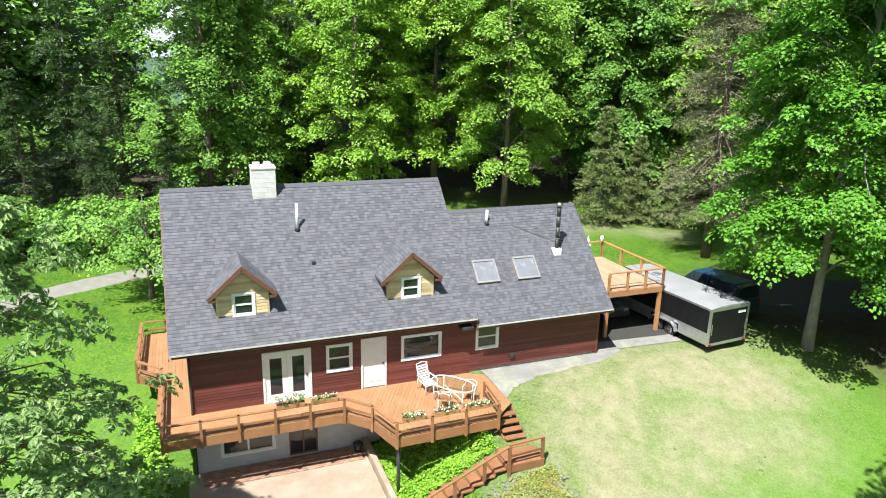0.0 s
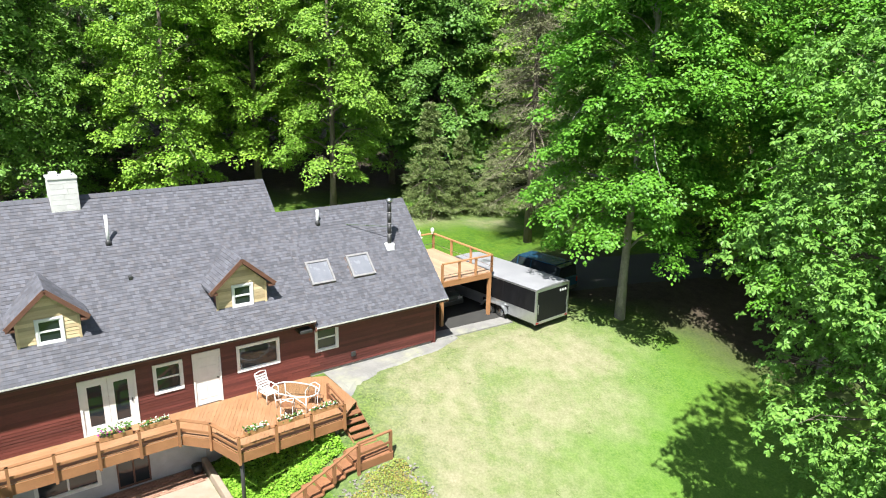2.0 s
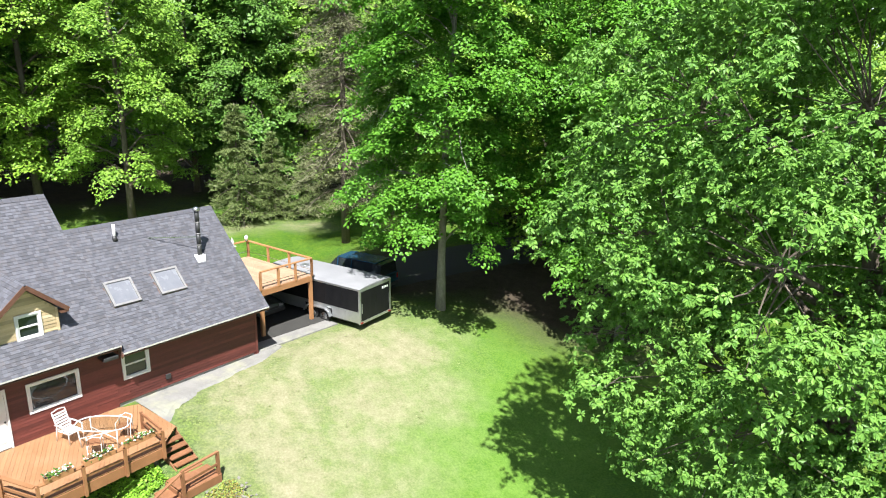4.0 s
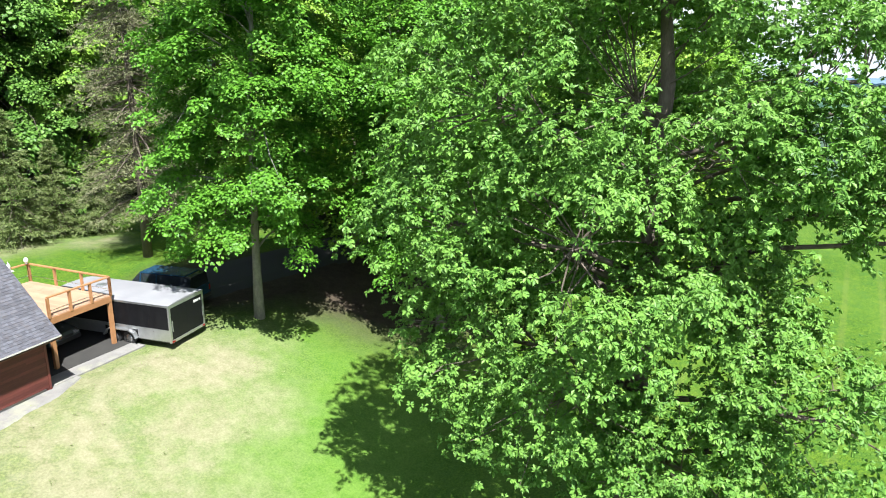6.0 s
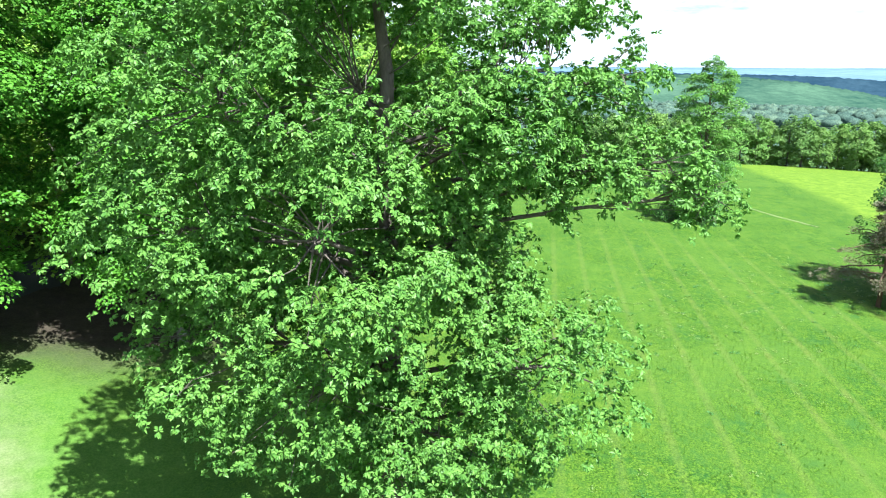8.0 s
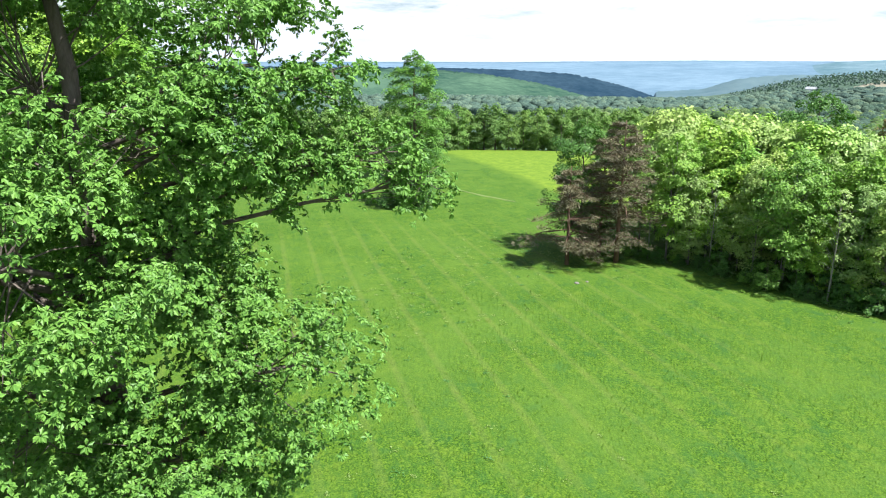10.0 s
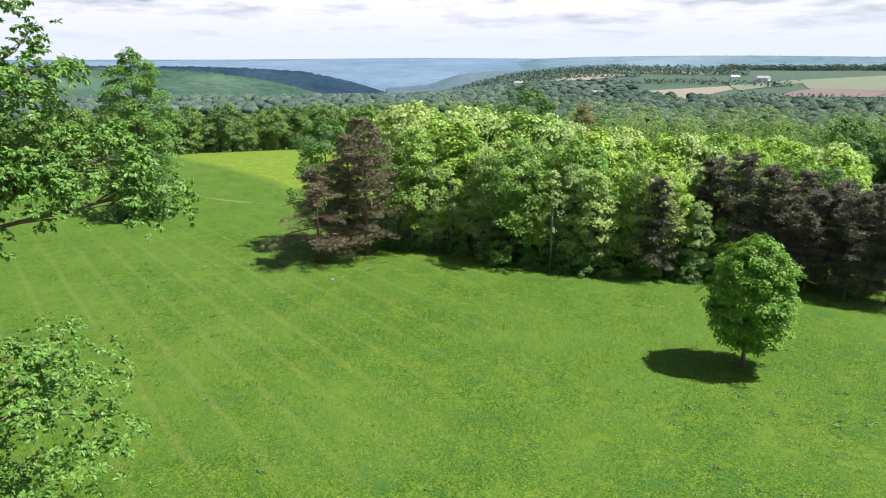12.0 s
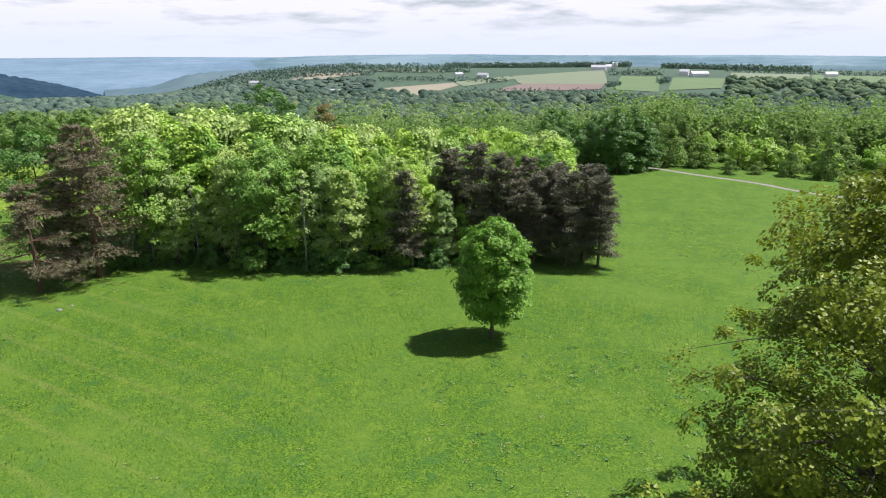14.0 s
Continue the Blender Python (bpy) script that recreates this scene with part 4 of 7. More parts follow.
def railing(parent, a, b, posts, ends=(True, True), top=0.62, fascia=0.36, rails=(0.60, 0.20), material=RAIL):
    """One straight run: rim board, posts, a flat cap and lower rails."""
    a, b = Vector((*a, 0)), Vector((*b, 0))
    d = (b - a).normalized()
    out = Vector((d.y, -d.x, 0))
    part("rim_board", beam(bmesh.new(), a + out * 0.022 + Vector((0, 0, -0.04 - fascia / 2)), b + out * 0.022 + Vector((0, 0, -0.04 - fascia / 2)), 0.04, fascia), material, parent)
    n = posts
    for i in range(n + 1):
        if (i == 0 and not ends[0]) or (i == n and not ends[1]):
            continue
        p = a + (b - a) * (i / n) + out * 0.09
        bm = bmesh.new()
        beam(bm, p + Vector((0, 0, -0.42)), p + Vector((0, 0, top)), 0.09, 0.09, up=d)
        part("post", bm, material, parent)
    for k, h in enumerate(rails):
        wide = (0.14, 0.04) if k == 0 else (0.04, 0.09)
        sh = 0.02 if k else 0.06
        part("rail", beam(bmesh.new(), a + out * sh + Vector((0, 0, h)), b + out * sh + Vector((0, 0, h)), *wide), material, parent)


railing(deck, (-0.98, -1.64), (5.3, -1.64), 5)
railing(deck, (5.4, -1.66), (6.2, -2.52), 1, (False, True))
railing(deck, (6.2, -2.52), (6.64, -3.9), 1, (False, False))
railing(deck, (6.64, -3.9), (10.6, -3.82), 3)
railing(deck, (-1.0, 2.9), (-1.0, -1.64), 3, (True, False))
railing(deck, (-1.97, 8.4), (-1.97, 4.1), 3)
railing(deck, (-1.97, 4.1), (-1.0, 3.1), 1, (False, False))
railing(deck, (-0.1, 8.42), (-1.97, 8.42), 2, (True, False))
part("rim_board", beam(bmesh.new(), (11.62, -0.4, -0.14), (11.62, -2.95, -0.14), 0.04, 0.2), RAIL, deck)
for z in (0.6, 0.25):
    part("rail", beam(bmesh.new(), (10.78, -2.2, z), (10.66, -3.72, z), 0.05, 0.09), STAIR, deck)
part("post", beam(bmesh.new(), (10.78, -2.2, 0.0), (10.78, -2.2, 0.66), 0.09, 0.09, up=(0, 1, 0)), STAIR, deck)
for x, y in ((6.78, -3.72), (10.4, -3.65), (-0.9, 3.0), (-1.8, 8.2)):
    w = HOUSE @ Vector((x, y, 0))
    zg = ground_at(w.x, w.y)
    if zg < -0.4:
        part("support_post", tube(bmesh.new(), [(x, y, zg - 0.3), (x, y, -0.04)], [0.07, 0.07], 10), DARKMETAL if x > 6 else RAIL, deck)

# steps from the deck to a landing, and on down to the patio
stairs = thing("stairs", "brown wooden garden stairs with a landing and handrail", "stairs", HOUSE)
for i in range(5):
    y, z = -3.2 - i * 0.24, -0.19 * (i + 1)
    part("tread", boxed(10.74 + i * 0.03, 11.55 + i * 0.03, y - 0.27, y, z - 0.05, z, bevel=0.006), STAIR, stairs)
for x in (10.72, 11.58):
    part("stringer", beam(bmesh.new(), (x, -2.95, -0.22), (x + 0.12, -4.3, -1.18), 0.04, 0.24), STAIR, stairs)
boards(stairs, [(10.35, -5.35), (11.75, -5.35), (11.75, -4.28), (10.35, -4.28)], 0, -1.0, STAIR)
part("rim_board", boxed(10.33, 11.77, -5.4, -5.36, -1.3, -1.0), STAIR, stairs)
part("rim_board", boxed(11.76, 11.8, -5.36, -4.3, -1.3, -1.0), STAIR, stairs)
for x, y in ((11.72, -5.3), (10.35, -5.4)):
    part("post", boxed(x - 0.05, x + 0.05, y - 0.05, y + 0.05, -1.6, -0.15), STAIR, stairs)
part("rail", beam(bmesh.new(), (11.75, -5.3, -0.16), (10.35, -5.4, -0.16), 0.1, 0.05), STAIR, stairs)
part("rail", beam(bmesh.new(), (11.72, -5.3, -0.62), (10.35, -5.4, -0.62), 0.04, 0.09), STAIR, stairs)
for i in range(8):
    x, z = 10.3 - i * 0.42, -1.0 - 0.19 * (i + 1)
    part("tread", boxed(x - 0.4, x, -5.3, -4.35, z - 0.06, z, bevel=0.006), STAIR, stairs)
    part("riser", boxed(x - 0.02, x + 0.02, -5.3, -4.35, z, z + 0.17), STAIR, stairs)
part("rail", beam(bmesh.new(), (10.35, -5.4, -0.2), (6.95, -5.4, -1.75), 0.1, 0.05), STAIR, stairs)
for x in (9.4, 8.3, 7.1):
    z = -0.2 - (10.35 - x) * 0.456
    part("post", boxed(x - 0.05, x + 0.05, -5.45, -5.35, z - 0.75, z), STAIR, stairs)

# patio, retaining kerb, path of concrete along the wing
patio = thing("patio", "sunlit patio of worn brick pavers and concrete", "patio", HOUSE)
part("slab", boxed(-0.3, 6.35, -6.5, 0.0, -2.8, -2.515), PATIOSLAB, patio)
rnd = random.Random(8)
paver = {}
for k in range(6):
    paver[k] = boxed(-0.0 - 0.197 + 0.003 * k, 0.0, 0, 0.097, 0, 0.02 + 0.002 * k)
pm = [part("paver", paver[k], PAVER, patio).data for k in range(6)]
for ob in list(patio.children):
    if ob.name.startswith("paver"):
        bpy.data.objects.remove(ob)
for j in range(10):
    for i in range(30):
        ob = new("paver", pm[rnd.randrange(6)])
        ob.parent = patio
        ob.location = (6.3 - i * 0.2 - (0.1 if j % 2 else 0), -0.2 - j * 0.1, -2.513 + rnd.uniform(0, 0.004))
kerb = thing("retaining_wall", "low pale concrete retaining wall", "wall", HOUSE, kind="structure")
part("wall_block", boxed(6.38, 6.6, -6.0, 0.0, -2.9, -2.2, bevel=0.02), PATIOSLAB, kerb)
path = thing("path", "pale gravel strip along the wing wall", "path", HOUSE, kind="structure")
rnd = random.Random(12)
edge_in = [(11.63, -2.45), (12.1, -2.0), (12.7, -1.45), (13.6, -1.25), (15.0, -1.1), (16.4, -0.9), (17.4, -0.75), (18.6, -0.1)]
cols = []
for k in range(71):
    p = 11.63 + k * 0.1
    q1 = float(np.interp(p, [e[0] for e in edge_in], [e[1] for e in edge_in])) + rnd.uniform(-0.02, 0.02) + 0.10 * math.sin(p * 2.1) * math.sin(p * 1.3)
    cols.append([(p, q1 * j / 6 + (0.16 if p > 17.45 and j == 0 else 0.0)) for j in range(7)])
pv = []
for c in cols:
    for j, (p, q) in enumerate(c):
        w = HOUSE @ Vector((p, q, 0))
        pv.append((p, q, ground_at(w.x, w.y) + (0.045 if j < 6 else -0.03) + rnd.uniform(0, 0.012)))
idx = np.arange(len(pv)).reshape(-1, 7)
pq = np.stack([idx[:-1, :-1], idx[1:, :-1], idx[1:, 1:], idx[:-1, 1:]], -1).reshape(-1, 4)
part("gravel_bed", quads_mesh("gravel_bed", pv, pq, PALEGRAVEL), PALEGRAVEL, path)

# the second, higher deck beside the wing: it roofs a parking place
deck2 = thing("raised_deck", "honey-stained raised deck on posts over a parking bay", "deck", HOUSE)
D2 = [(17.7, 1.3), (21.8, 1.3), (21.8, 6.5), (17.7, 6.5)]
boards(deck2, D2, 90, 2.40, WORNDECK)
for a, b in (((18.7, 1.28), (21.82, 1.28)), ((21.82, 1.28), (21.82, 6.5)), ((21.82, 6.52), (17.7, 6.52))):
    part("rim_board", beam(bmesh.new(), (*a, 2.22), (*b, 2.22), 0.05, 0.28), PALEWOOD, deck2)
    n = 3
    for i in range(n + 1):
        x, y = a[0] + (b[0] - a[0]) * i / n, a[1] + (b[1] - a[1]) * i / n
        part("rail_post", boxed(x - 0.05, x + 0.05, y - 0.05, y + 0.05, 2.36, 3.25), PALEWOOD, deck2)
    part("rail", beam(bmesh.new(), (*a, 3.28), (*b, 3.28), 0.14, 0.05), PALEWOOD, deck2)
    part("rail", beam(bmesh.new(), (*a, 2.68), (*b, 2.68), 0.02, 0.02), STEEL, deck2)
for x, y in ((18.77, 1.39), (21.75, 1.35), (21.75, 6.4), (18.77, 6.4)):
    part("support_post", boxed(x - 0.08, x + 0.08, y - 0.08, y + 0.08, -0.3, 2.1), PALEWOOD, deck2)
for i in range(5):
    y = 1.6 + i * 1.15
    part("joist", boxed(17.7, 21.78, y - 0.02, y + 0.02, 2.14, 2.36), PALEWOOD, deck2)
# ---------------------------------------------------------------- trees
LEAF = {                                            # corners of one leaf, along y, and its faces
    "plain": ([(0, 0, 0), (0.42, 0.45, 0.06), (0, 1, 0), (-0.42, 0.45, 0.06)], [(0, 1, 2, 3)]),
    "broad": ([(0, 0, 0), (0.52, 0.25, 0.08), (0.38, 0.8, 0.03), (0, 1.0, -0.05), (-0.38, 0.8, 0.03), (-0.52, 0.25, 0.08)], [(0, 1, 2, 3), (0, 3, 4, 5)]),
    "lobed": ([(0, 0, 0), (0.16, 0.28, 0.03), (0.36, 0.52, 0.02), (0.12, 0.62, 0.0), (0, 1.0, -0.12), (-0.12, 0.62, 0.0), (-0.36, 0.52, 0.02), (-0.16, 0.28, 0.03)],
              [(0, 1, 2, 3), (0, 3, 4, 5), (0, 5, 6, 7)]),
    "notched": ([(0, 0, 0), (0.40, 0.38, 0.05), (0.14, 0.60, 0.02), (0, 1.0, -0.10), (-0.14, 0.60, 0.02), (-0.40, 0.38, 0.05)], [(0, 1, 2, 3), (0, 3, 4, 5)]),
    "narrow": ([(0, 0, 0), (0.25, 0.58, 0.05), (0, 1, -0.12), (-0.25, 0.58, 0.05)], [(0, 1, 2, 3)]),
    "needle": ([(-0.07, 0, 0), (0.07, 0, 0), (0.10, 1, -0.05), (-0.10, 1, -0.05)], [(0, 1, 2, 3)])}


def unit(v):
    return v / np.maximum(np.linalg.norm(v, axis=-1, keepdims=True), 1e-9)


def leaf_mesh(name, at, normal, along, size, kind, material):
    """All leaves of a crown: places, the way each faces, the way each points, lengths."""
    tpl, fcs = LEAF[kind]
    tpl, fcs = np.array(tpl), np.array(fcs)
    y = unit(along - normal * (along * normal).sum(-1, keepdims=True))
    x = np.cross(y, normal)
    v = at[:, None] + size[:, None, None] * (tpl[None, :, :1] * x[:, None] + tpl[None, :, 1:2] * y[:, None] + tpl[None, :, 2:] * normal[:, None])
    f = fcs[None] + (np.arange(len(at)) * len(tpl))[:, None, None]
    return quads_mesh(name, v.reshape(-1, 3), f.reshape(-1, 4), material)


def limb_curve(a, b, rise, n, rnd):
    a, b = np.array(a), np.array(b)
    wob = np.linalg.norm(b - a) * 0.035
    return [tuple(a + (b - a) * s + np.array([0, 0, rise * math.sin(math.pi * s)]) + (rnd.normal(0, wob, 3) if 0 < s < 1 else 0)) for s in np.linspace(0, 1, n)]


def crown_leaves(rnd, cen, out, pad_r, leaves, leaf, kind, material, outward=0.35, dome=0.45, thick=0.12, rosette=0, hang=0.5):
    """Leaves on domed pads of foliage; with rosette set, they stand in drooping whorls of that many round each shoot."""
    m = len(cen)
    face = unit(np.array([0, 0, 1.0]) + out * outward + rnd.normal(0, 0.2, (m, 3)))
    ta = unit(np.cross(face, rnd.normal(0, 1, (m, 3))))
    tb = np.cross(face, ta)
    per = max(1, leaves // rosette) if rosette else leaves
    n = m * per
    k = np.repeat(np.arange(m), per)
    q, w = rnd.uniform(0, math.tau, n), np.sqrt(rnd.uniform(0, 1, n))
    off = ta[k] * (np.cos(q) * w)[:, None] + tb[k] * (np.sin(q) * w)[:, None]
    at = cen[k] + off * pad_r[k][:, None] + face[k] * (pad_r[k] * (thick * rnd.normal(0, 1, n) - dome * w * w))[:, None]
    if not rosette:
        normal = unit(face[k] + 0.55 * off + rnd.normal(0, 0.30, (n, 3)))
        along = unit(off + rnd.normal(0, 0.5, (n, 3)) - np.array([0, 0, 0.35]))
        return leaf_mesh("crown", at, normal, along, leaf * rnd.uniform(0.65, 1.3, n), kind, material)
    axis = unit(face[k] + 0.7 * off + rnd.normal(0, 0.25, (n, 3)))
    sa = unit(np.cross(axis, rnd.normal(0, 1, (n, 3))))
    sb = np.cross(axis, sa)
    j = np.repeat(np.arange(n), rosette)
    big = n * rosette
    a = rnd.uniform(0, math.tau, big)
    ray = sa[j] * np.cos(a)[:, None] + sb[j] * np.sin(a)[:, None]
    along = unit(ray + axis[j] * rnd.uniform(-0.35, 0.5, (big, 1)) - np.array([0, 0, hang]) + rnd.normal(0, 0.15, (big, 3)))
    up = unit(axis[j] + np.array([0, 0, 0.5]) + rnd.normal(0, 0.35, (big, 3)))
    normal = unit(up - along * (up * along).sum(-1, keepdims=True))
    return leaf_mesh("crown", at[j] + ray * 0.02, normal, along, leaf * rnd.uniform(0.65, 1.25, big), kind, material)


def trunk_mesh(bm, bark):
    me = bpy.data.meshes.new("trunk")
    bm.to_mesh(me)
    bm.free()
    me.materials.append(bark)
    return me


def leafy(seed, h, R, trunk_r, first, limbs, pads, pad_r, leaves, leaf, material, bark, shape="egg", kind="plain", rise=0.25, droop=0.25, side=0.24,
          ragged=0.25, low=0.7, reach=0.4, outward=0.35, dome=0.45, thick=0.12, rosette=0, lean=(0, 0), shown=1.0):
    """A leafy tree grown limb by limb: every limb leaves the trunk, arches out and carries its own shelf of leaf pads."""
    rnd = np.random.RandomState(seed)
    u = first + (1 - first) * ((np.arange(limbs) + rnd.uniform(0.1, 0.9, limbs)) / limbs) ** 0.9
    ang = np.arange(limbs) * 2.39996 + rnd.normal(0, 0.35, limbs)
    v = (u - first) / (1 - first)
    if shape == "round":
        prof = np.sqrt(np.clip(1 - (2 * v - 0.85) ** 2 / 1.4, 0.03, 1))
    elif shape == "egg":
        prof = np.clip(1.22 * (1 - v) ** 0.6 * (low + 2.0 * v) / (low + 0.7), 0.06, 1.05)
    else:
        prof = np.clip((1 - v) ** 0.8 + 0.08, 0.06, 1)
    L = R * prof * (1 + ragged * rnd.normal(0, 1, limbs)).clip(0.5, 1.22)
    d = np.stack([np.cos(ang), np.sin(ang), 0 * ang], -1)
    cross = np.stack([-np.sin(ang), np.cos(ang), 0 * ang], -1)
    bend = np.array([lean[0], lean[1], 0])
    bm = bmesh.new()
    spots = np.linspace(0, 0.95, 9)
    pts = [tuple(bend * s ** 1.6 + np.array([rnd.normal(0, 0.008 * h * s), rnd.normal(0, 0.008 * h * s), s * h])) for s in spots]
    pts[0] = (0, 0, -0.4)
    tube(bm, pts, [trunk_r * (1.4 if i == 0 else (1 - s) ** 0.8 + 0.03) for i, s in enumerate(spots)], 9)
    tp = np.array(pts)
    cs, os_, rs = [], [], []
    for i in range(limbs):
        z1 = u[i] * h
        z0 = max(z1 - rise * L[i] - 0.1, first * h * 0.75)
        base = np.array([np.interp(z0, tp[:, 2], tp[:, 0]), np.interp(z0, tp[:, 2], tp[:, 1]), z0])
        tip = base + d[i] * L[i] + np.array([0, 0, z1 - z0])
        m = max(2, int(round(pads * (0.35 + 0.65 * L[i] / R))))
        s = reach + (1 - reach) * rnd.uniform(0, 1, m) ** 0.75
        place = base + (tip - base) * s[:, None] + cross[i] * (rnd.normal(0, side, m) * L[i] * (0.35 + 0.65 * s))[:, None]
        place[:, 2] += 0.22 * L[i] * np.sin(np.pi * s) - droop * L[i] * s * s + rnd.normal(0, 0.22 * pad_r, m)
        cs.append(place)
        os_.append(np.repeat(d[i:i + 1], m, 0))
        rs.append(pad_r * rnd.uniform(0.6, 1.3, m) * (0.75 + 0.25 * L[i] / R))
        if rnd.uniform() < shown:
            r0 = max(trunk_r * (1 - z0 / h) ** 0.9 * 0.42, 0.02)
            line = [tuple(base + (tip - base) * f + np.array([0, 0, 0.22 * L[i] * math.sin(math.pi * f) - droop * L[i] * f * f]) + (rnd.normal(0, 0.03 * L[i], 3) if 0 < f < 1 else 0)) for f in np.linspace(0, 1, 5)]
            tube(bm, line, [r0, r0 * 0.75, r0 * 0.5, r0 * 0.28, r0 * 0.08], 5)
            for p in place[:3]:
                f = rnd.uniform(0.35, 0.6)
                a = np.array(line[2]) if f > 0.45 else np.array(line[1])
                tube(bm, [tuple(a), tuple((a + p) / 2 + rnd.normal(0, 0.04 * L[i], 3)), tuple(p)], [r0 * 0.4, r0 * 0.25, r0 * 0.08], 4)
    crown = crown_leaves(rnd, np.concatenate(cs), np.concatenate(os_), np.concatenate(rs), leaves, leaf, kind, material, outward, dome, thick, rosette)
    return trunk_mesh(bm, bark), crown


def massed(seed, h, trunk_r, masses, density, pad_r, leaves, leaf, kind, material, bark, rosette):
    """A great old tree: masses of foliage (x, y, z, radius) on thick limbs, each mass a cloud of leaf pads with holes in it."""
    rnd = np.random.RandomState(seed)
    bm = bmesh.new()
    spots = np.linspace(0, 0.92, 10)
    pts = [(rnd.normal(0, 0.01 * h * s), rnd.normal(0, 0.01 * h * s), s * h) for s in spots]
    pts[0] = (0, 0, -0.4)
    tube(bm, pts, [trunk_r * (1.4 if i == 0 else (1 - s) ** 0.7 + 0.04) for i, s in enumerate(spots)], 11)
    tp = np.array(pts)
    cs, os_, rs = [], [], []
    for x, y, z, r in masses:
        c = np.array([x, y, z])
        away = math.hypot(x, y)
        zr = np.clip(z - 0.28 * away - 0.2 * r, 0.09 * h, 0.82 * h)
        base = np.array([np.interp(zr, tp[:, 2], tp[:, 0]), np.interp(zr, tp[:, 2], tp[:, 1]), zr])
        r0 = float(np.clip(0.028 * r + 0.007 * away, 0.035, 0.15))
        line = [tuple(base + (c - base) * f + np.array([0, 0, 0.05 * away * math.sin(math.pi * f)]) + (rnd.normal(0, 0.018 * away, 3) if 0 < f < 1 else 0)) for f in np.linspace(0, 1, 7)]
        tube(bm, line, list(np.linspace(r0, r0 * 0.4, 7)), 7)
        n = int(density * r * r) + 5
        w = unit(rnd.normal(0, 1, (n * 3, 3)) + np.array([0, 0, 0.15]))
        ph = rnd.uniform(0, 6.28, 3)
        lump = np.sin(w[:, 0] * 4.2 + ph[0]) + np.sin(w[:, 1] * 4.6 + ph[1]) + np.sin(w[:, 2] * 5.5 + ph[2])
        keep = lump + rnd.normal(0, 0.45, n * 3) > -0.15
        w = w[keep][:n]
        far = (0.45 + 0.55 * rnd.uniform(0, 1, len(w)) ** 0.5) * (1 + 0.10 * np.sin(7 * w[:, 0] + ph[1]) + 0.08 * np.sin(9 * w[:, 2] + ph[0]))
        place = c + w * (far * r)[:, None] * [1, 1, 0.85]
        cs.append(place)
        os_.append(unit(w * [1, 1, 0.2] + 0.5 * unit(np.array([[x, y, 0.01]]))))
        rs.append(pad_r * rnd.uniform(0.6, 1.3, len(w)))
        for p in place[:: max(1, len(place) // int(6 + 4 * r))]:
            a = c + (p - c) * 0.12 + rnd.normal(0, 0.1 * r, 3)
            back = np.array(line[rnd.randint(4, 7)])
            tube(bm, [tuple(back), tuple((back + a + p) / 3 + rnd.normal(0, 0.06 * r, 3)), tuple(p)], [r0 * 0.24, r0 * 0.15, 0.008], 5)
    crown = crown_leaves(rnd, np.concatenate(cs), np.concatenate(os_), np.concatenate(rs), leaves, leaf, kind, material, 0.45, 0.5, 0.22, rosette, 0.45)
    return trunk_mesh(bm, bark), crown


def conifer(seed, h, R, trunk_r, first=0.12, whorls=26, per=6, tufts=6, needles=26, length=0.34, material=None, bark=None, droop=0.15, sparse=0.0,
            top=0.05, power=0.85, spread=0.30):
    """Trunk with whorls of branches, and needles in tufts along them."""
    rnd = np.random.RandomState(seed)
    bm = bmesh.new()
    tube(bm, [(0, 0, -0.3), (0, 0, h * 0.3), (0.05, 0.03, h * 0.65), (0.0, 0, h * 0.98)], [trunk_r * 1.25, trunk_r * 0.85, trunk_r * 0.5, 0.03], 8)
    cs, os_, ls = [], [], []
    for i in range(whorls):
        v = (i + rnd.uniform(-0.3, 0.3)) / whorls
        v = min(max(v, 0), 0.985)
        z = h * (first + (1 - first) * v)
        L0 = R * ((1 - v) ** power + top) * (0.75 if v < 0.1 else 1)
        for j in range(per):
            if rnd.uniform() < sparse:
                continue
            a = rnd.uniform(0, math.tau)
            L = L0 * rnd.uniform(0.6, 1.18)
            d = np.array([math.cos(a), math.sin(a), 0])
            tip = np.array([0, 0, z]) + d * L + np.array([0, 0, -droop * L + 0.12 * L * rnd.normal()])
            if L > 0.5:
                tube(bm, limb_curve((0, 0, z), tip, 0.05 * L, 3, rnd), [0.014 * L + 0.012, 0.010 * L + 0.008, 0.006], 4)
            for s in np.linspace(0.3, 1.0, tufts):
                cs.append(np.array([0, 0, z]) + (tip - np.array([0, 0, z])) * s + rnd.normal(0, 0.05 * L, 3))
                os_.append(d)
                ls.append(spread * L * (1.15 - 0.6 * s) + 0.12)
    me = bpy.data.meshes.new("trunk")
    bm.to_mesh(me)
    bm.free()
    me.materials.append(bark)
    cs, os_, ls = np.array(cs), np.array(os_), np.array(ls)
    n = len(cs) * needles
    k = np.repeat(np.arange(len(cs)), needles)
    side = np.cross(os_, [0, 0, 1.0])
    at = cs[k] + side[k] * (rnd.uniform(-1, 1, n) * ls[k])[:, None] + os_[k] * (rnd.normal(0, 0.3, n) * ls[k])[:, None] + rnd.normal(0, 0.06, (n, 3))
    at[:, 2] -= np.abs(rnd.normal(0, 0.12, n)) * ls[k]
    normal = unit(np.array([0, 0, 0.9]) + rnd.normal(0, 0.6, (n, 3)))
    along = unit(os_[k] + side[k] * rnd.normal(0, 0.8, (n, 1)) + rnd.normal(0, 0.35, (n, 3)))
    return me, leaf_mesh("crown", at, normal, along, length * rnd.uniform(0.6, 1.3, n), "needle", material)


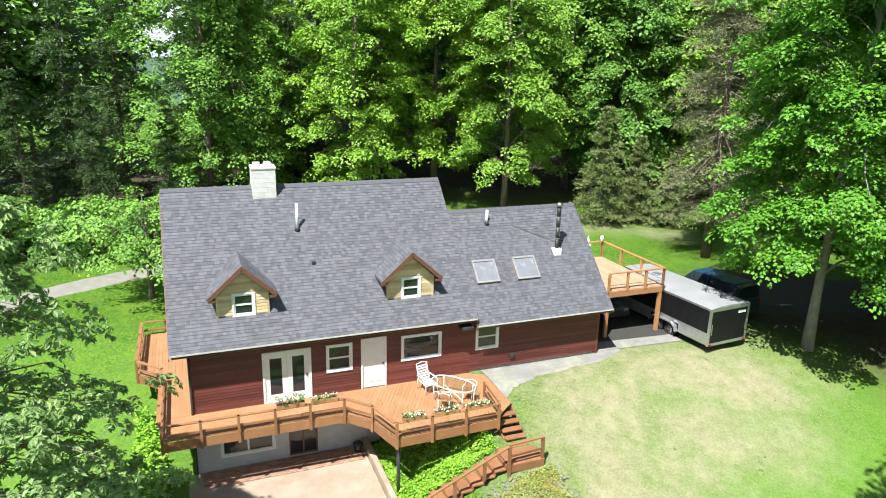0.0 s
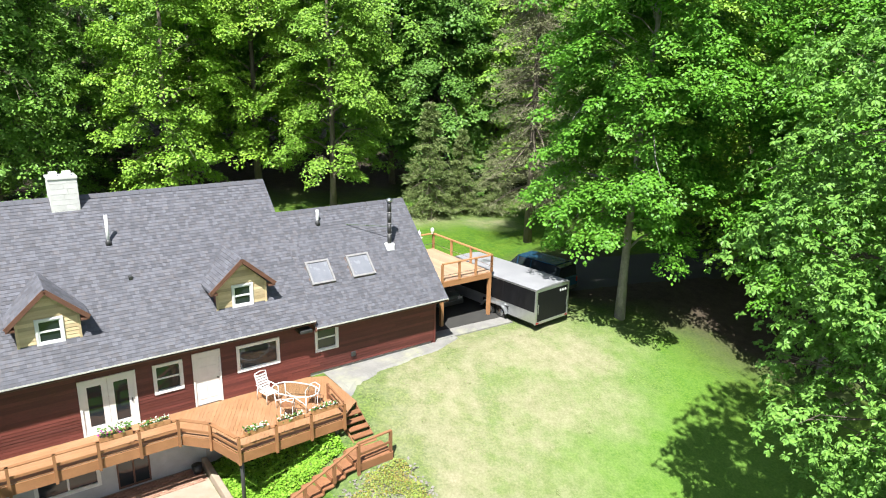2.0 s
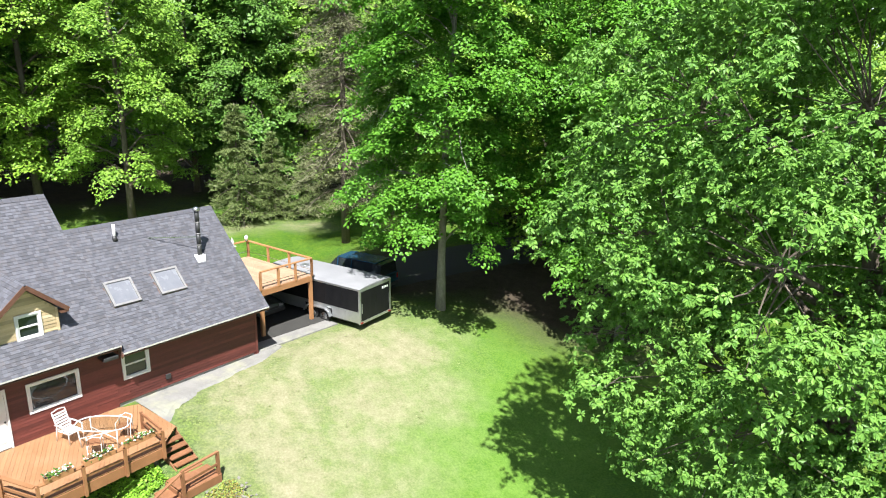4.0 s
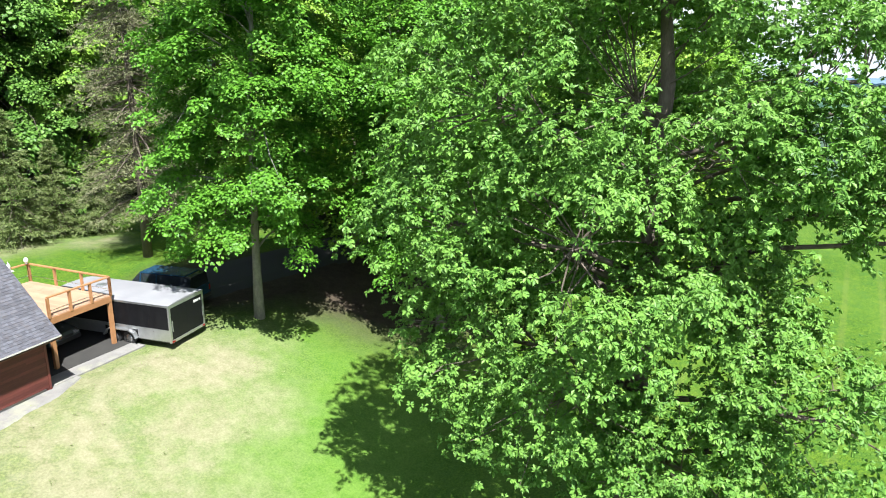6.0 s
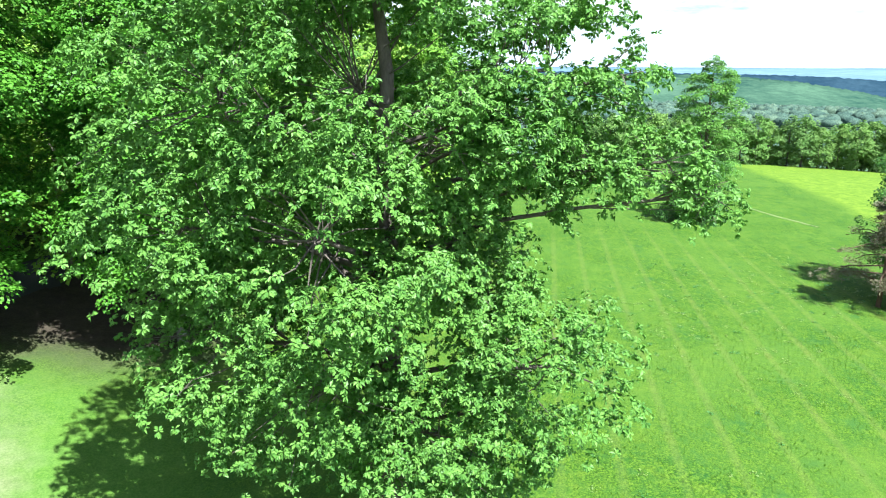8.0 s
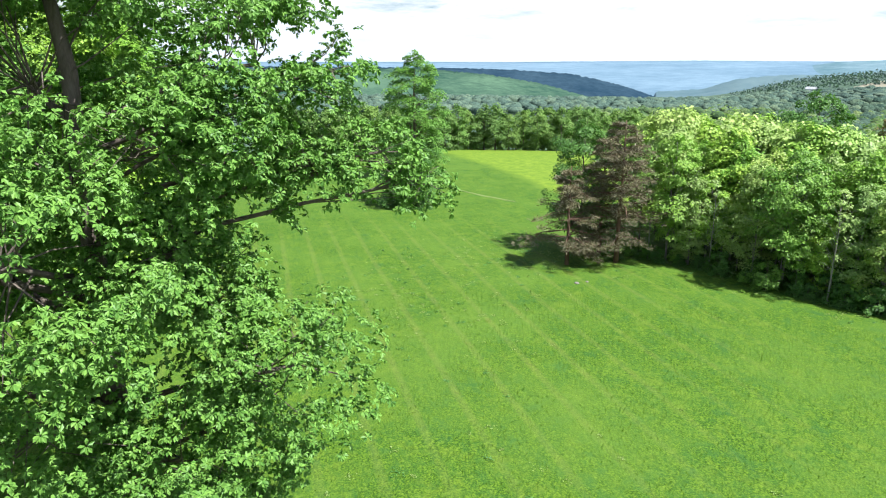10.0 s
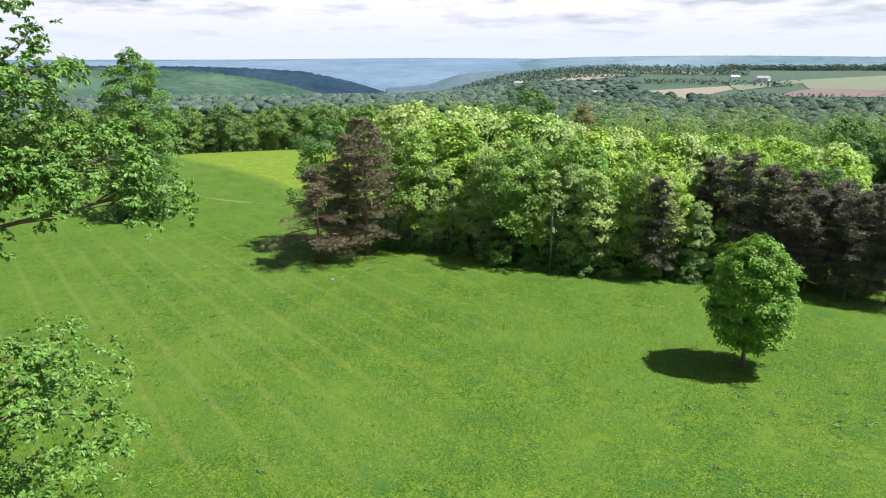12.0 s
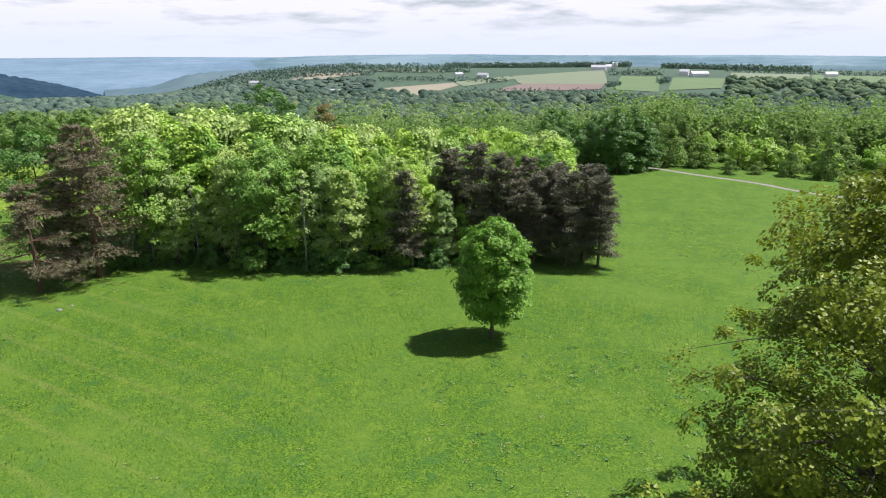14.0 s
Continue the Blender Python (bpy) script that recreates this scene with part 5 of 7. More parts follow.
def plant(meshes, x, y, label, category="tree", size=1.0, turn=0.0, name="tree", group="", sink=0.1, tall=1.0):
    z = ground_at(x, y) - sink
    t = thing(name, label, category, group=group)
    t.matrix_world = Matrix.Translation((x, y, z)) @ Matrix.Rotation(turn, 4, "Z") @ Matrix.Diagonal((size, size, size * tall, 1))
    for nm, me in zip(("trunk", "crown"), meshes):
        part(nm, me, None, t)
    return t


R_ = random.Random(21)

# the great oak between house and meadow: its masses of leaves by bearing, height and distance
OAK_AT = polar(-64.5, 21.0)
oak_z = ground_at(*OAK_AT) - 0.1
masses = []
for az, z, d, r in ((-62, 12, 21, 5.0), (-51, 11.5, 21.5, 4.2), (-47.6, 8.0, 20.5, 3.3), (-50.8, 4.6, 19.8, 3.3), (-58, 8.0, 17.6, 3.9),
                           (-57.5, 3.2, 19.0, 3.9), (-79.5, 4.2, 18.0, 2.7), (-78, 12.5, 20.5, 3.0), (-88, 10.0, 19.8, 1.3), (-91.3, 9.2, 19.8, 1.0), (-76.5, 10.6, 20.3, 1.7), (-81.5, 10.2, 20.0, 1.4), (-84, 12.3, 20.5, 1.5),
                           (-57, 16.5, 22, 4.8), (-71, 16.0, 22, 4.2), (-69, 1.6, 18.3, 3.4), (-64, 9.0, 25.5, 4.5), (-54, 7.0, 25, 4.0),
                           (-74.5, 9.5, 20.2, 1.4), (-79, 9.2, 20, 1.2), (-84.5, 9.5, 19.9, 1.3), (-70.5, 7.6, 18.8, 2.0), (-73.5, 6.0, 19.0, 1.8), (-70, 10.6, 17.8, 2.2), (-75, 11.2, 18.2, 1.7), (-71, 6.6, 19.5, 2.6), (-64, 20.0, 22, 3.4), (-74, 1.8, 19.5, 2.8)):
    x, y = polar(az, d)
    masses.append((x - OAK_AT[0], y - OAK_AT[1], z - oak_z, r))
plant(massed(11, 22.5, 0.46, masses, 16.0, 0.58, 98, 0.156, "narrow", OAK, BARK, 14), *OAK_AT, "large green oak tree with spreading leafy crown", name="oak_tree")
# the maple behind the trailer
maple_mesh = leafy(12, 24, 5.7, 0.23, 0.20, 124, 12, 0.68, 120, 0.165, MAPLE, PALEBARK, "egg", shown=0.2, rise=0.30, droop=0.30, low=0.72, side=0.22, reach=0.40, lean=(1.3, 0.5))
plant(maple_mesh, 17.56, 30.0, "tall maple with layered bright green leaves over the yard", name="maple_tree", group="maples over the yard")
plant(maple_mesh, *polar(-46.5, 37.5), "tall maple with layered bright green leaves beside the drive", name="maple_tree", group="maples over the yard", size=0.96, turn=2.1)
# the tree beside the patio, and the yellow-green one at the meadow's edge
plant(leafy(13, 16, 7.2, 0.2, 0.06, 90, 12, 0.66, 117, 0.18, ASH, BARK, "cone", kind="narrow", droop=0.2, rosette=13), *polar(44, 17.0), "pale green ash tree with fine leaves", name="ash_tree")
plant(leafy(14, 14.6, 6.9, 0.22, 0.05, 96, 18, 0.46, 88, 0.132, LIME, BARK, "egg", low=1.3, rise=0.6, droop=0.12, ragged=0.16, thick=0.3, outward=0.7, side=0.3), *polar(-176.5, 23.0), "yellow-green young maple in new leaf", name="maple_tree")
# lone round maple in the meadow
plant(leafy(15, 7.7, 2.15, 0.12, 0.24, 84, 9, 0.38, 80, 0.12, LONE, BARK, "round", rise=0.7, droop=0.15, ragged=0.05, reach=0.5, side=0.26, outward=0.6, dome=0.6), *polar(-141.42, 37.9), "small round maple standing alone in the meadow", name="maple_tree")
# a tall tree across the meadow and the dense dark one before it
plant(leafy(16, 19.0, 5.0, 0.35, 0.12, 50, 9, 0.95, 80, 0.24, WOODS_DARK, BARK, "egg", low=0.9, rise=0.5, droop=0.15), *polar(-90.8, 105), "tall green tree standing across the meadow", name="field_tree")
plant(leafy(17, 8.4, 4.0, 0.25, 0.03, 46, 9, 0.62, 80, 0.18, FIELDTREE, BARK, "round", rise=0.6, droop=0.15, outward=0.7), *polar(-90.3, 82), "dense dark round tree standing in the meadow", name="field_tree")

# browned pines at the wood's corner
pine = conifer(31, 12.2, 3.7, 0.19, 0.20, 17, 6, 8, 34, 0.21, BROWNPINE, PINEBARK, 0.0, 0.20, 0.14, 0.62, 0.17)
pine_b = conifer(32, 8.8, 4.3, 0.16, 0.16, 12, 6, 9, 34, 0.21, BROWNPINE, PINEBARK, 0.04, 0.20, 0.08, 0.75, 0.15)
for m_, az, d, s in ((pine_b, -104.2, 55.6, 1.0), (pine, -108.4, 57.5, 1.03), (pine, -106.9, 60.5, 0.88)):
    plant(m_, *polar(az, d), "dying pine with browned needles at the edge of the wood", name="pine_tree", size=s, turn=R_.uniform(0, 6), group="browned pines")
dpine = [conifer(33 + i, 10.2, 2.2, 0.14, 0.15, 21, 7, 7, 28, 0.22, DARKPINE, BARK, -0.14, 0.16, 0.16, 0.55, 0.20) for i in range(2)]
for i, (az, d, s) in enumerate(((-150.6, 54.5, 0.95), (-149.2, 56, 1.0), (-147.8, 54.3, 0.97), (-146.4, 56.5, 1.0), (-145.0, 55, 0.95), (-143.4, 57, 1.0), (-150.0, 59, 1.0), (-147.0, 60, 1.0), (-144.4, 60, 1.0), (-142.0, 56, 0.95), (-139.6, 56.5, 1.05), (-137.6, 58, 1.0), (-133.6, 53.2, 0.86))):
    plant(dpine[i % 2], *polar(az, d), "dark grey-green pine in a close stand", name="pine_tree", size=s * (0.86 if az < -142 else 1.0) * R_.uniform(0.92, 1.0), turn=R_.uniform(0, 6), group="stand of dark pines")

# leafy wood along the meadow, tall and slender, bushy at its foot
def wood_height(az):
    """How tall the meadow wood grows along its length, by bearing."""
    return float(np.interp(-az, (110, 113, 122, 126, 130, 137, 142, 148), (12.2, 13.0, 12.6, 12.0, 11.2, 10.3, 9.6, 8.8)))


def wood_front(az):
    """How far off the meadow wood's front stands, by bearing."""
    return float(np.interp(-az, (109, 113, 118, 124, 134, 140), (60.5, 59.5, 56.8, 53.8, 53.8, 55.5)))


edge = [leafy(40 + i, 13.0, (3.1, 2.6, 3.4, 2.9, 3.2)[i], 0.10, (0.22, 0.08, 0.32, 0.16, 0.26)[i], 46, 9, 0.52, 40, 0.205, (EDGE, EDGE_PALE, EDGE_DARK, EDGE, EDGE_PALE)[i], PALEBARK, "egg", rise=0.8, droop=0.10, ragged=0.3, low=0.8, outward=0.6, side=0.3, thick=0.2) for i in range(5)]
edge_mid = [leafy(140 + i, 13.0, 3.0, 0.11, 0.28, 38, 8, 0.62, 38, 0.25, (EDGE, EDGE_DARK, EDGE_PALE)[i], PALEBARK, "egg", rise=0.7, droop=0.10, ragged=0.28, low=0.7, outward=0.6, side=0.3, thick=0.2, shown=0.4) for i in range(3)]
edge_far = [leafy(46 + i, 13.0, 3.1, 0.12, 0.28, 30, 7, 0.85, 34, 0.35, (EDGE, EDGE_PALE)[i], PALEBARK, "round", rise=0.6, droop=0.10, outward=0.7, side=0.3, thick=0.2, shown=0.2) for i in range(2)]
shrub = [leafy(44 + i, 2.6, 1.5, 0.05, 0.03, 20, 5, 0.34, 40, 0.14, (EDGE_DARK, FIELDTREE)[i], BARK, "round", rise=0.8, droop=0.10, outward=0.7, side=0.3) for i in range(2)]
for row, (d0, n) in enumerate(((0.0, 16), (4.2, 16), (10.0, 15), (18, 11))):
    for i in range(n):
        az = -110.0 - (i + R_.uniform(-0.4, 0.4)) * 28.5 / n - (0.8 if row else 2.0)
        d = d0 + R_.uniform(-0.6, 1.8) + wood_front(az)
        kinds = edge if row == 0 else (edge_mid if row == 1 else edge_far)
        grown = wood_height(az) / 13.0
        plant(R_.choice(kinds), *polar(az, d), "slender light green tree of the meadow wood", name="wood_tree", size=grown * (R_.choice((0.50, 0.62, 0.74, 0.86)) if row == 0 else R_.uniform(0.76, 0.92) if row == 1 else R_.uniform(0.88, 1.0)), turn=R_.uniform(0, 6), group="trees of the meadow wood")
for i in range(26):
    az = -109.5 - i * 1.10 + R_.uniform(-0.5, 0.5)
    d = wood_front(az) + R_.uniform(-1.6, 0.2)
    plant(R_.choice(shrub), *polar(az, d), "low bush at the foot of the meadow wood", "bush", name="bush", size=R_.uniform(0.4, 0.9), turn=R_.uniform(0, 6), group="bushes of the meadow wood")

# the wood runs on behind the pines to the meadow's corner
for i in range(26):
    az, d = -135.5 - i * 0.46 + R_.uniform(-0.3, 0.3), 64 + (i * 17 % 40) + R_.uniform(-2, 2)
    top = (12.4 - 0.104 * d - ground_at(*polar(az, d))) / 13.0
    plant(R_.choice(edge_mid if d < 70 else edge_far), *polar(az, d), "light green tree behind the stand of pines", name="wood_tree", size=top * R_.uniform(0.88, 1.05), turn=R_.uniform(0, 6), group="trees of the meadow wood")
# half-bare slender stems along the wood's front
stem = [leafy(90 + i, 9.5, 1.5, 0.075, 0.35, 26, 3, 0.32, 16, 0.15, EDGE_PALE, PALEBARK, "egg", rise=1.0, droop=0.05) for i in range(2)]
for i in range(11):
    az = -111.5 - i * 2.3 + R_.uniform(-0.8, 0.8)
    plant(stem[i % 2], *polar(az, wood_front(az) + R_.uniform(-1.2, 0.0)), "slender half-bare tree with pale stem", name="bare_tree", size=R_.uniform(0.7, 1.0), turn=R_.uniform(0, 6), group="half-bare stems of the meadow wood")

# taller darker trees that stand out of the meadow wood
tall_dark = leafy(48, 13.0, 3.6, 0.14, 0.10, 44, 8, 0.66, 60, 0.19, FIELDTREE, BARK, "round", rise=0.6, droop=0.1, outward=0.7)
for az, d, s_ in ((-105.2, 62, 0.90), (-122.3, 74, 1.10), (-145.9, 66, 0.62)):
    plant(tall_dark, *polar(az, d), "dark green round-headed tree among the meadow wood", name="wood_tree", size=s_, turn=R_.uniform(0, 6), group="trees of the meadow wood")
plant(leafy(49, 12.4, 2.4, 0.13, 0.2, 34, 7, 0.5, 50, 0.18, RUST, BARK, "egg", rise=0.7, droop=0.1), *polar(-127.0, 77), "rust-brown tree among the meadow wood", name="wood_tree", group="trees of the meadow wood")

# the dense wood on the hill behind the house
woods = [leafy(50 + i, 24, (5.6, 5.0, 6.0)[i], 0.26, (0.09, 0.16, 0.10)[i], 66, 9, 0.90, 116, 0.195, (WOODS, WOODS, WOODS_DARK)[i], BARK, "egg", rise=0.3, droop=0.35, low=0.9, shown=0.5) for i in range(3)]
woods_mid = [leafy(59 + i, 24, 5.6, 0.26, 0.12, 52, 8, 1.15, 64, 0.34, (WOODS, WOODS_DARK)[i], BARK, "egg", rise=0.3, droop=0.3, low=0.9, shown=0.3) for i in range(2)]
woods_far = [leafy(53, 24, 5.8, 0.26, 0.2, 40, 7, 1.5, 36, 0.62, WOODS_DARK, BARK, "egg", rise=0.3, droop=0.3, shown=0.1)]
hem = conifer(55, 22, 4.3, 0.24, 0.04, 27, 6, 6, 22, 0.36, HEMLOCK, BARK, 0.30, 0.08, 0.05, 0.85, 0.26)
for row, (d0, n) in enumerate(((61, 17), (69, 16), (80, 15), (93, 14))):
    for i in range(n):
        az = 42 - (i + R_.uniform(-0.3, 0.3)) * 116.0 / n
        d = d0 + R_.uniform(-3, 3)
        if -25 < az < -10 and row == 0:
            d += 7
        x, y = polar(az, d)
        if row < 2 and R_.random() < (0.9 if az > 22 else 0.5 if az > 8 else 0.12):
            plant(hem, x, y, "dark hemlock in the hillside wood", name="hemlock_tree", size=R_.uniform(0.9, 1.2), turn=R_.uniform(0, 6), group="trees of the hillside wood", tall=1.1)
        else:
            plant(woods[2] if row == 0 and az > 13 else woods_mid[1] if row == 1 and az > 13 else R_.choice((woods, woods_mid, woods_far, woods_far)[row]), x, y, "tall leafy tree of the dense hillside wood", name="wood_tree", size=R_.uniform(0.9, 1.2), turn=R_.uniform(0, 6), group="trees of the hillside wood")
# big trees over the drive
for az, d, s_ in ((-39, 47, 0.86), (-45.5, 50, 0.9), (-52, 47, 0.82), (-58.5, 52, 0.9), (-66, 56, 0.8), (-35, 55, 0.95), (-48, 60, 1.0)):
    plant(R_.choice(woods_mid), *polar(az, d), "tall leafy tree shading the drive", name="yard_tree", size=s_, turn=R_.uniform(0, 6), group="trees over the drive")
spruce = conifer(56, 24, 3.1, 0.28, 0.15, 42, 7, 6, 44, 0.17, GREYSPRUCE, BARK, 0.40, 0.10, 0.30, 0.5)
plant(spruce, *polar(-21.9, 48.3), "half-dead grey spruce with drooping dry branches", name="spruce_tree")
plant(leafy(58, 6.2, 3.3, 0.15, 0.36, 28, 6, 0.56, 44, 0.16, EDGE_DARK, BARK, "round", rise=0.9, droop=0.1, ragged=0.4), *polar(25.2, 37.5), "low fruit tree with forked trunk behind the house", name="fruit_tree")

# hedge of trees at the meadow's far side
far_t = [leafy(70 + i, 11, 3.4, 0.2, 0.04, 26, 6, 0.95, 30, 0.40, FARGREEN, BARK, "egg", rise=0.6, droop=0.1, low=1.0, outward=0.6, shown=0.2) for i in range(3)]
for i in range(64):
    az = -79 - i * 0.55 + R_.uniform(-0.2, 0.2)
    d = 152 + (i / 64) * 20 + R_.uniform(-3, 5) + (8 if i % 2 else 0)
    plant(far_t[i % 3], *polar(az, d), "tree in the far hedgerow", name="hedge_tree", size=R_.uniform(0.78, 1.02), turn=R_.uniform(0, 6), group="far hedgerow trees")
scrub = [leafy(76 + i, 7, 3.2, 0.14, 0.03, 22, 6, 0.75, 34, 0.34, (SPRING, EDGE)[i], BARK, "egg", rise=0.8, droop=0.1, outward=0.6, shown=0.2, ragged=0.45, low=0.9) for i in range(2)]
for i in range(46):
    az = -153.5 - i * 0.55 + R_.uniform(-0.3, 0.3)
    d = 116 + R_.uniform(-3, 6) + 7 * (i % 4)
    plant(scrub[i % 2], *polar(az, d), "pale green scrub tree along the meadow's lower edge", name="hedge_tree", size=R_.uniform(0.30, 0.95) + 0.08 * (i % 4), tall=R_.uniform(0.8, 1.3), turn=R_.uniform(0, 6), group="lower hedgerow trees")

corner = [leafy(95 + i, 9.4, 2.6, 0.2, 0.04, 30, 6, 0.72, 50, 0.27, FIELDTREE, BARK, "egg", rise=0.7, droop=0.1, low=1.0, shown=0.2) for i in range(2)]
for i in range(12):
    plant(corner[i % 2], *polar(-146.2 - i * 0.7 + R_.uniform(-0.2, 0.2), 108 + R_.uniform(-2, 9)), "dark tree at the corner of the meadow", name="hedge_tree", size=R_.uniform(0.7, 1.1), turn=R_.uniform(0, 6), group="lower hedgerow trees")


def far_woods(name, label, n, d0, d1, az0, az1, m, leaf, material, seed, power=1.0, lift=0.25):
    """The tree-tops of the valley, too many to count."""
    rnd = np.random.RandomState(seed)
    d = d0 + (d1 - d0) * rnd.uniform(0, 1, n) ** power
    az = np.radians(rnd.uniform(az0, az1, n))
    x, y = -np.sin(az) * d, np.cos(az) * d
    z = land(x, y)
    hh, rr = rnd.uniform(8, 14, n), rnd.uniform(3.5, 6, n)
    k = np.repeat(np.arange(n), m)
    w = unit(rnd.normal(0, 1, (n * m, 3)))
    w[:, 2] = np.abs(w[:, 2]) * 1.2 - 0.25
    at = np.stack([x, y, z + hh * 0.55], -1)[k] + w * np.stack([rr, rr, hh * 0.45], -1)[k]
    me = leaf_mesh(name, at, unit(w + rnd.normal(0, 0.35, w.shape) + [0, 0, lift]), rnd.normal(0, 1, w.shape), leaf * rnd.uniform(0.7, 1.2, n * m), "plain", material)
    tagged(new(name, me), label, "woods", kind="stuff")


def canopy(name, label, n, d0, d1, az0, az1, r0, r1, dark, light, seed, power=1.0, high=(8, 13)):
    """A closed wood seen from afar: rounded crowns, each a lumpy dome with soft leaf relief."""
    m, t, b = blank(name + "_crowns")
    geo = t.nodes.new("ShaderNodeNewGeometry")
    col = ramp(t, geo.outputs["Random Per Island"], [(0, dark), (0.6, tuple(0.6 * p + 0.4 * q for p, q in zip(dark, light))), (1, light)])
    mottle = noise_of(t, geo.outputs["Position"], 0.55, 4, 0.7)
    col = blend(t, 1.0, col, ramp(t, mottle, [(0.35, (0.55, 0.55, 0.58)), (0.65, (1.3, 1.3, 1.2))]), "MULTIPLY")
    t.links.new(col, b.inputs["Base Color"])
    b.inputs["Roughness"].default_value, b.inputs["Specular IOR Level"].default_value = 1.0, 0.05
    bp = node(t, "ShaderNodeBump", Strength=0.8, Distance=1.5)
    t.links.new(mottle, bp.inputs["Height"])
    t.links.new(bp.outputs[0], b.inputs["Normal"])
    rnd = np.random.RandomState(seed)
    d = d0 + (d1 - d0) * rnd.uniform(0, 1, n) ** power
    az = np.radians(rnd.uniform(az0, az1, n))
    x, y = -np.sin(az) * d, np.cos(az) * d
    hh, rr = rnd.uniform(*high, n), rnd.uniform(r0, r1, n)
    seg, rings = 8, ((-0.75, 0.80), (0.0, 1.0), (0.55, 0.82), (0.92, 0.40), (1.0, 0.04))
    a = np.arange(seg) / seg * math.tau
    tpl = np.array([(math.cos(q) * w, math.sin(q) * w, z) for z, w in rings for q in a])
    v = tpl[None] * np.stack([rr, rr, hh * 0.48], -1)[:, None] * rnd.uniform(0.80, 1.16, (n, len(tpl), 1))
    v = v + np.stack([x, y, land(x, y) + hh * 0.52], -1)[:, None]
    idx = np.arange(len(tpl)).reshape(len(rings), seg)
    nxt = np.roll(idx, -1, 1)
    f = np.stack([idx[:-1], nxt[:-1], nxt[1:], idx[1:]], -1).reshape(-1, 4)
    f = f[None] + (np.arange(n) * len(tpl))[:, None, None]
    me = quads_mesh(name, v.reshape(-1, 3), f.reshape(-1, 4), m)
    me.polygons.foreach_set("use_smooth", np.ones(n * (len(rings) - 1) * seg, bool))
    tagged(new(name, me), label, "woods", kind="stuff")


far_woods("valley_woods", "pale green woods below the meadow's lower edge", 640, 138, 420, -190, -150, 190, 0.62, SPRING, 5, 1.3, 0.4)
canopy("valley_woods", "pale green crowns below the meadow's lower edge", 640, 138, 420, -190, -150, 2.2, 3.6, (0.090, 0.150, 0.040), (0.22, 0.30, 0.085), 5, 1.3, (5, 8))
far_woods("valley_woods", "pale green tree-tops on the valley side", 300, 185, 330, -152, -104, 130, 0.75, SPRING, 16, 1.0, 0.5)
canopy("valley_woods", "far green woods covering the valley side", 560, 310, 430, -152, -104, 3.5, 6, (0.085, 0.140, 0.045), (0.20, 0.27, 0.09), 15, 1.2)
canopy("valley_woods", "far green woods covering the valley floor", 2600, 420, 900, -188, -104, 5, 9, (0.055, 0.105, 0.045), (0.165, 0.225, 0.090), 6)
# the four farthest woods: bluish haze is mixed into the crown colours
canopy("valley_woods", "distant woods of the valley, blue-green with painted haze", 2000, 880, 1330, -120, -72, 6, 10, (0.070, 0.115, 0.095), (0.130, 0.185, 0.130), 7, 0.8)
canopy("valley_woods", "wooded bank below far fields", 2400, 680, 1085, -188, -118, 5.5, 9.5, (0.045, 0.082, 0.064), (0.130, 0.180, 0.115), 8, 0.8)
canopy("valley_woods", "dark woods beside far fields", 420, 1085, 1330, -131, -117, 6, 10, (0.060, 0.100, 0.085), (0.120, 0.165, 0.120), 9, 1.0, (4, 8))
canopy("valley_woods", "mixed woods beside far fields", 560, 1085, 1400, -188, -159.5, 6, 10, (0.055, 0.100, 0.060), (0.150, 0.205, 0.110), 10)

# ---------------------------------------------------------------- grass
def grass_stuff(name, label, n, az0, az1, d0, d1, length, material, seed, ok=None):
    rnd = np.random.RandomState(seed)
    d = np.sqrt(rnd.uniform(d0 * d0, d1 * d1, n)) if d1 < 60 else d0 * (d1 / d0) ** rnd.uniform(0, 1, n)
    az = np.radians(rnd.uniform(az0, az1, n))
    x, y = -np.sin(az) * d, np.cos(az) * d
    clump = 0.5 * np.sin(x * 0.9 + 2 * np.sin(y * 0.5)) + 0.5 * np.sin(y * 1.1 + 1.5 * np.sin(x * 0.7)) + rnd.normal(0, 0.9, n)
    keep = clump > -0.9
    if ok is not None:
        keep &= ok(x, y)
    x, y, clump = x[keep], y[keep], clump[keep]
    at = np.stack([x, y, land(x, y) - 0.02], -1)
    m = len(x)
    along = unit(np.array([0, 0, 1.0]) + rnd.normal(0, 0.5, (m, 3)))
    normal = unit(rnd.normal(0, 1, (m, 3)) * [1, 1, 0.3])
    size = length * rnd.uniform(0.5, 1.2, m) * (1 + 0.25 * np.clip(clump, -1, 2))
    me = leaf_mesh(name, at, normal, along, size, "needle", material)
    return tagged(new(name, me), label, "grass", kind="stuff")


grass_stuff("meadow_grass", "rough green grass of the mown meadow", 60000, -178, -72, 17, 48, 0.095, GRASSBLADE, 3)

